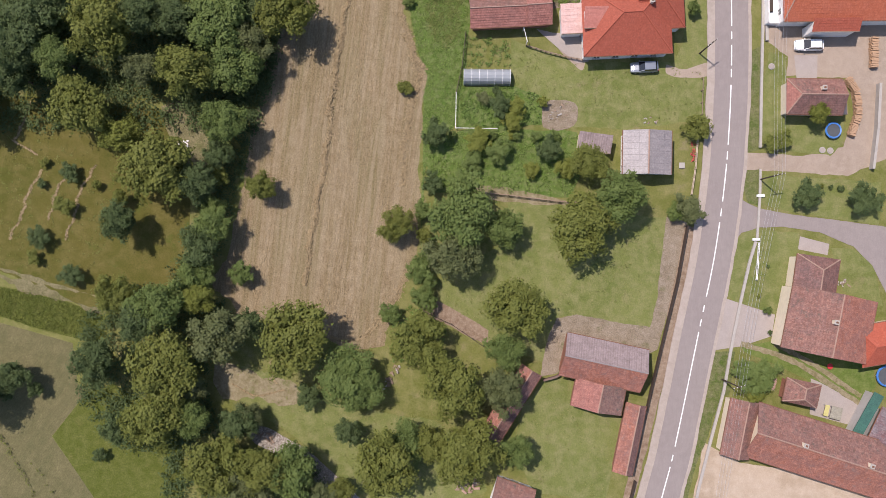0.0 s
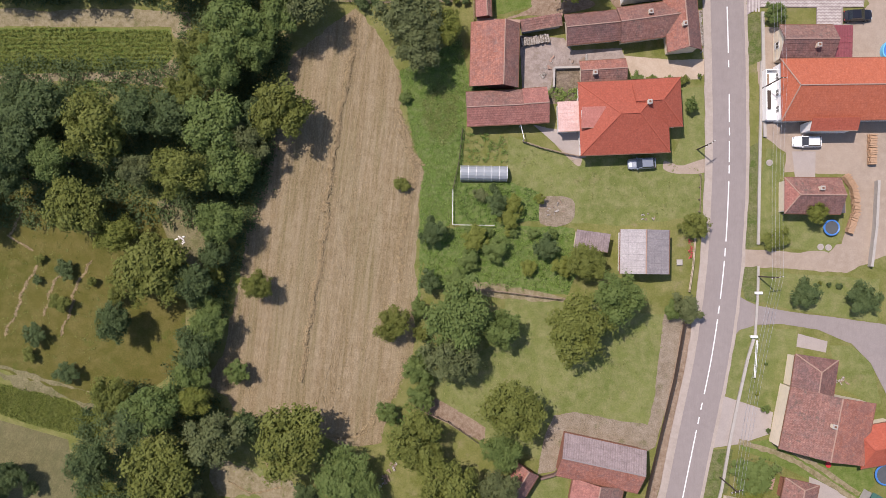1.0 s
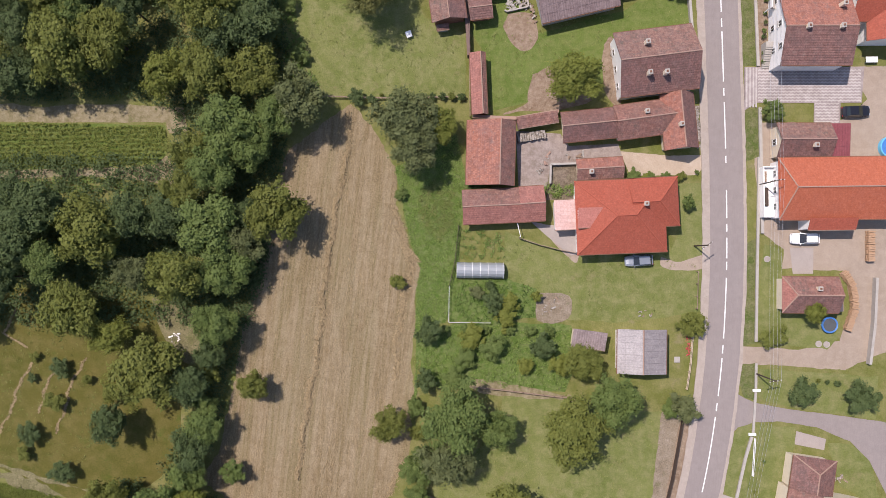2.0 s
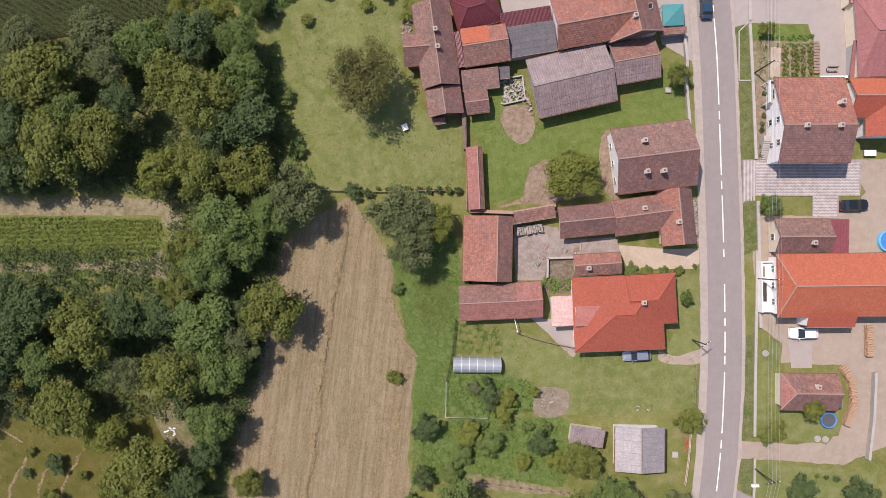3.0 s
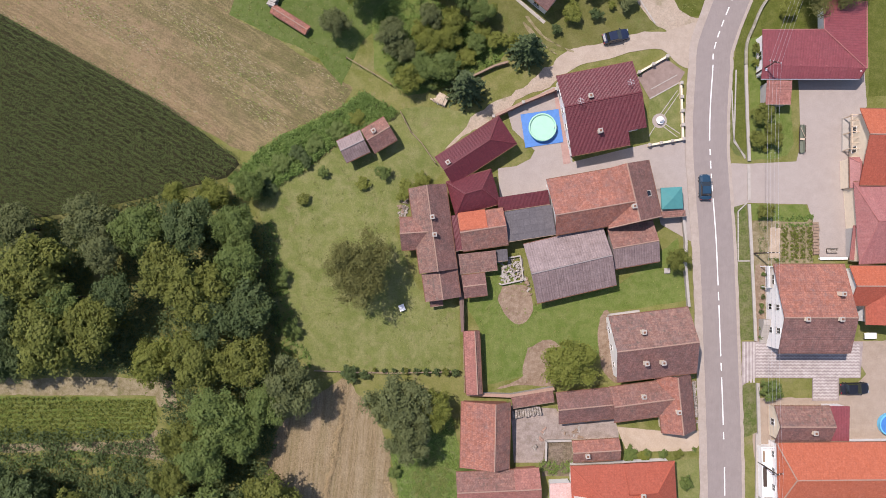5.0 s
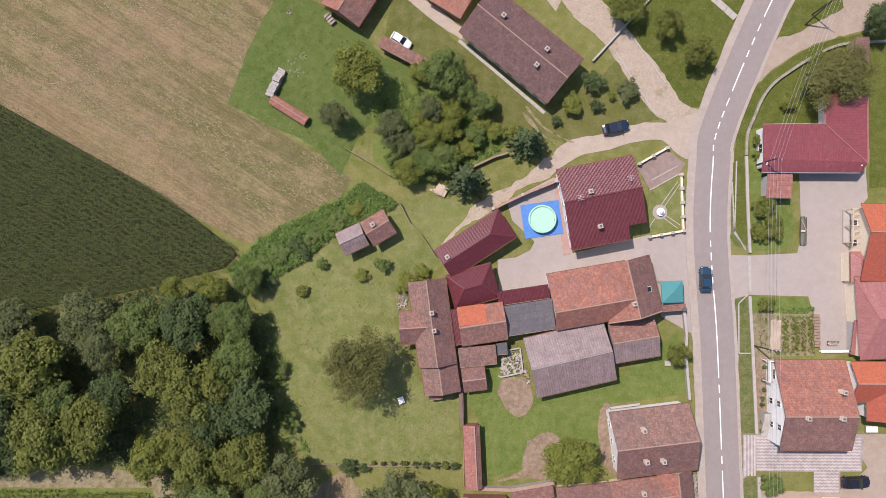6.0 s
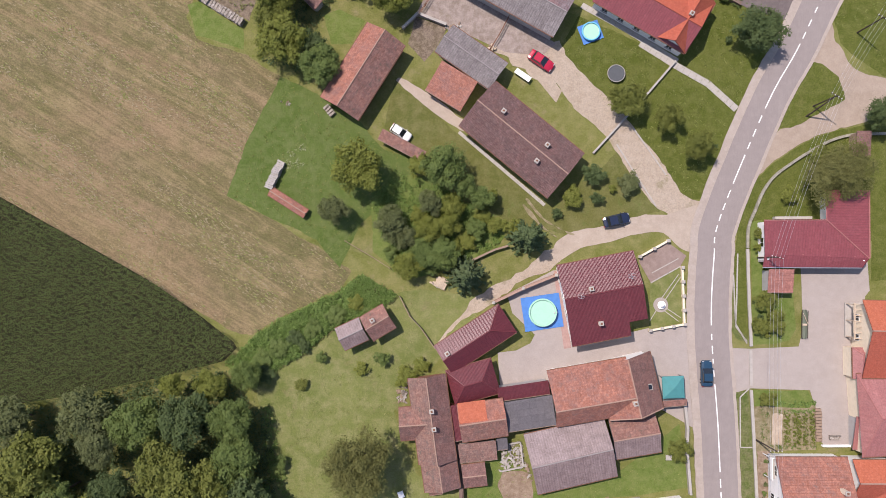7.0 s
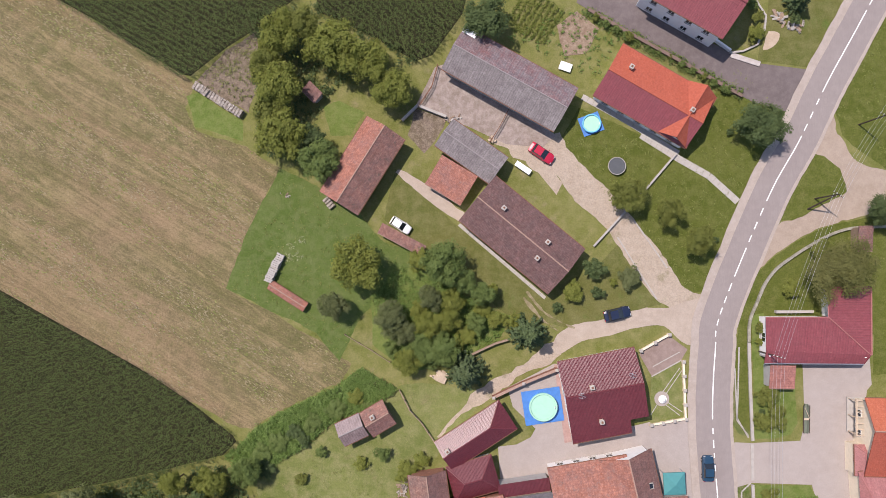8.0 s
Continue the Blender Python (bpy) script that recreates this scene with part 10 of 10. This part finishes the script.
tree("bush_olive", 57.6, 117.6, 4.4, 3)
tree("bush_olive", 49.0, 96.1, 3.8, 2.5)
tree("bush_olive", 50.3, 92.9, 4.1, 2.5)
tree("bush_olive", 48.2, 92.3, 3.1, 2)
tree("bush_dark", 23.4, 115.3, 3.9, 2.5)
tree("bush_dark", 17.9, 109.4, 2.2, 1.5)
tree("spruce", 54.7, 155.6, 4.6, 5)
tree("bush_dark", 54.6, 153.2, 2.2, 1.4)
tree("bush_olive", 49.0, 153.4, 2.2, 1.3)
tree("bush_green", 48.2, 155.4, 2.0, 1.4)
tree("bush_light", 48.4, 150.8, 3.1, 2)
tree("dark", 65.7, 123.8, 5.1, 5)
tree("bush_dark", 42.0, 119.5, 1.2, 1)
tree("bush_dark", 44.6, 136.0, 1.2, 1)
tree("bush_light", 20.5, 111.9, 3.5, 2)
tree("bush_light", -5.0, 85.2, 3.5, 1.6)
tree("bush_light", -2.8, 86.5, 3.0, 1.5)
tree("olive", -25.6, 146.5, 5.1, 6)
tree("bush_olive", 48.5, 106.2, 1.9, 1.5)
tree("bush_light", 48.5, 104.1, 1.7, 1.3)
tree("bush_green", 28.7, 44.7, 1.5, 0.9415384615384614)
tree("bush_green", 31.1, 44.7, 1.6, 0.9761538461538461)
tree("bush_green", 33.5, 44.7, 1.7, 1.0107692307692309)
tree("bush_olive", 35.8, 44.7, 1.8, 1.0453846153846154)
tree("bush_green", 38.3, 45.3, 0.8, 0.63)
tree("bush_olive", 56.5, 13.3, 0.8, 0.6992307692307692)
tree("bush_dark", 57.8, 13.1, 0.9, 0.7338461538461538)
tree("bush_dark", 59.2, 12.9, 1.0, 0.7684615384615384)
tree("bush_dark", 59.5, 12.8, 1.0, 0.803076923076923)
tree("bush_olive", 24.4, 153.7, 1.4, 1.209230769230769)
tree("bush_green", 25.9, 152.7, 1.5, 1.255384615384615)
tree("bush_green", 27.5, 151.8, 1.6, 1.3015384615384613)
tree("bush_green", 29.0, 150.8, 1.7, 1.3476923076923077)
tree("bush_olive", 29.4, 150.6, 1.8, 1.3938461538461537)
tree("bush_green", 31.0, 150.4, 0.8, 0.84)
tree("bush_green", 32.6, 149.5, 0.9, 0.8861538461538461)
tree("bush_green", 34.1, 148.5, 0.9, 0.9323076923076922)
tree("bush_olive", 35.7, 147.6, 1.0, 0.9784615384615384)
tree("bush_green", 37.2, 146.6, 1.1, 1.0246153846153845)
tree("bush_green", 37.6, 146.4, 1.2, 1.0707692307692307)
tree("bush_green", 39.1, 145.4, 1.3, 1.116923076923077)
tree("bush_olive", 40.7, 144.5, 1.4, 1.163076923076923)
tree("bush_green", 42.2, 143.5, 1.4, 1.209230769230769)
tree("bush_green", 43.7, 142.6, 1.5, 1.255384615384615)
tree("bush_green", 44.1, 142.3, 1.6, 1.3015384615384613)
tree("bush_dark", -11.7, 56.8, 1.8, 1.3938461538461537)
tree("bush_olive", -10.2, 57.5, 0.8, 0.84)
tree("bush_dark", -8.7, 57.4, 0.9, 0.8861538461538461)
tree("bush_dark", -7.2, 57.4, 0.9, 0.9323076923076922)
tree("bush_dark", -5.7, 57.4, 1.0, 0.9784615384615384)
tree("bush_olive", -5.3, 57.3, 1.1, 1.0246153846153845)
tree("bush_dark", -3.8, 57.3, 1.2, 1.0707692307692307)
tree("bush_dark", -2.3, 57.2, 1.3, 1.116923076923077)
tree("bush_dark", -0.8, 57.2, 1.4, 1.163076923076923)
tree("bush_olive", 0.7, 57.2, 1.4, 1.209230769230769)
tree("bush_dark", 2.2, 57.1, 1.5, 1.255384615384615)
tree("bush_olive", -3.4, 21.4, 1.4, 1.0246153846153845)
tree("bush_green", -0.4, 21.3, 1.5, 1.0707692307692307)
tree("bush_green", 2.7, 21.3, 1.6, 1.116923076923077)
tree("bush_green", 5.7, 21.2, 1.7, 1.163076923076923)
tree("bush_light", 8.8, 21.2, 1.8, 1.209230769230769)
tree("bush_green", 9.5, 21.1, 1.9, 1.255384615384615)
tree("bush_green", 12.5, 21.0, 2.0, 1.3015384615384613)
tree("bush_green", 15.5, 21.0, 2.1, 1.3476923076923077)
tree("bush_green", -5.1, 10.0, 2.4, 2.4461538461538463)
tree("bush_green", -5.0, 9.1, 2.6, 2.5615384615384613)
tree("bush_olive", -4.8, 5.7, 2.8, 2.6769230769230767)
tree("bush_green", -4.5, 2.3, 3.0, 2.792307692307692)
tree("bush_green", -4.2, -1.1, 3.2, 2.907692307692307)
tree("bush_green", -4.0, -4.5, 3.4, 3.023076923076923)
tree("bush_olive", -36.2, 14.6, 3.5, 3.884615384615384)
tree("bush_green", -37.0, 10.1, 3.8, 4.076923076923077)
tree("bush_green", -37.8, 5.6, 4.1, 4.269230769230769)
tree("bush_green", -38.0, 4.4, 4.4, 4.461538461538462)
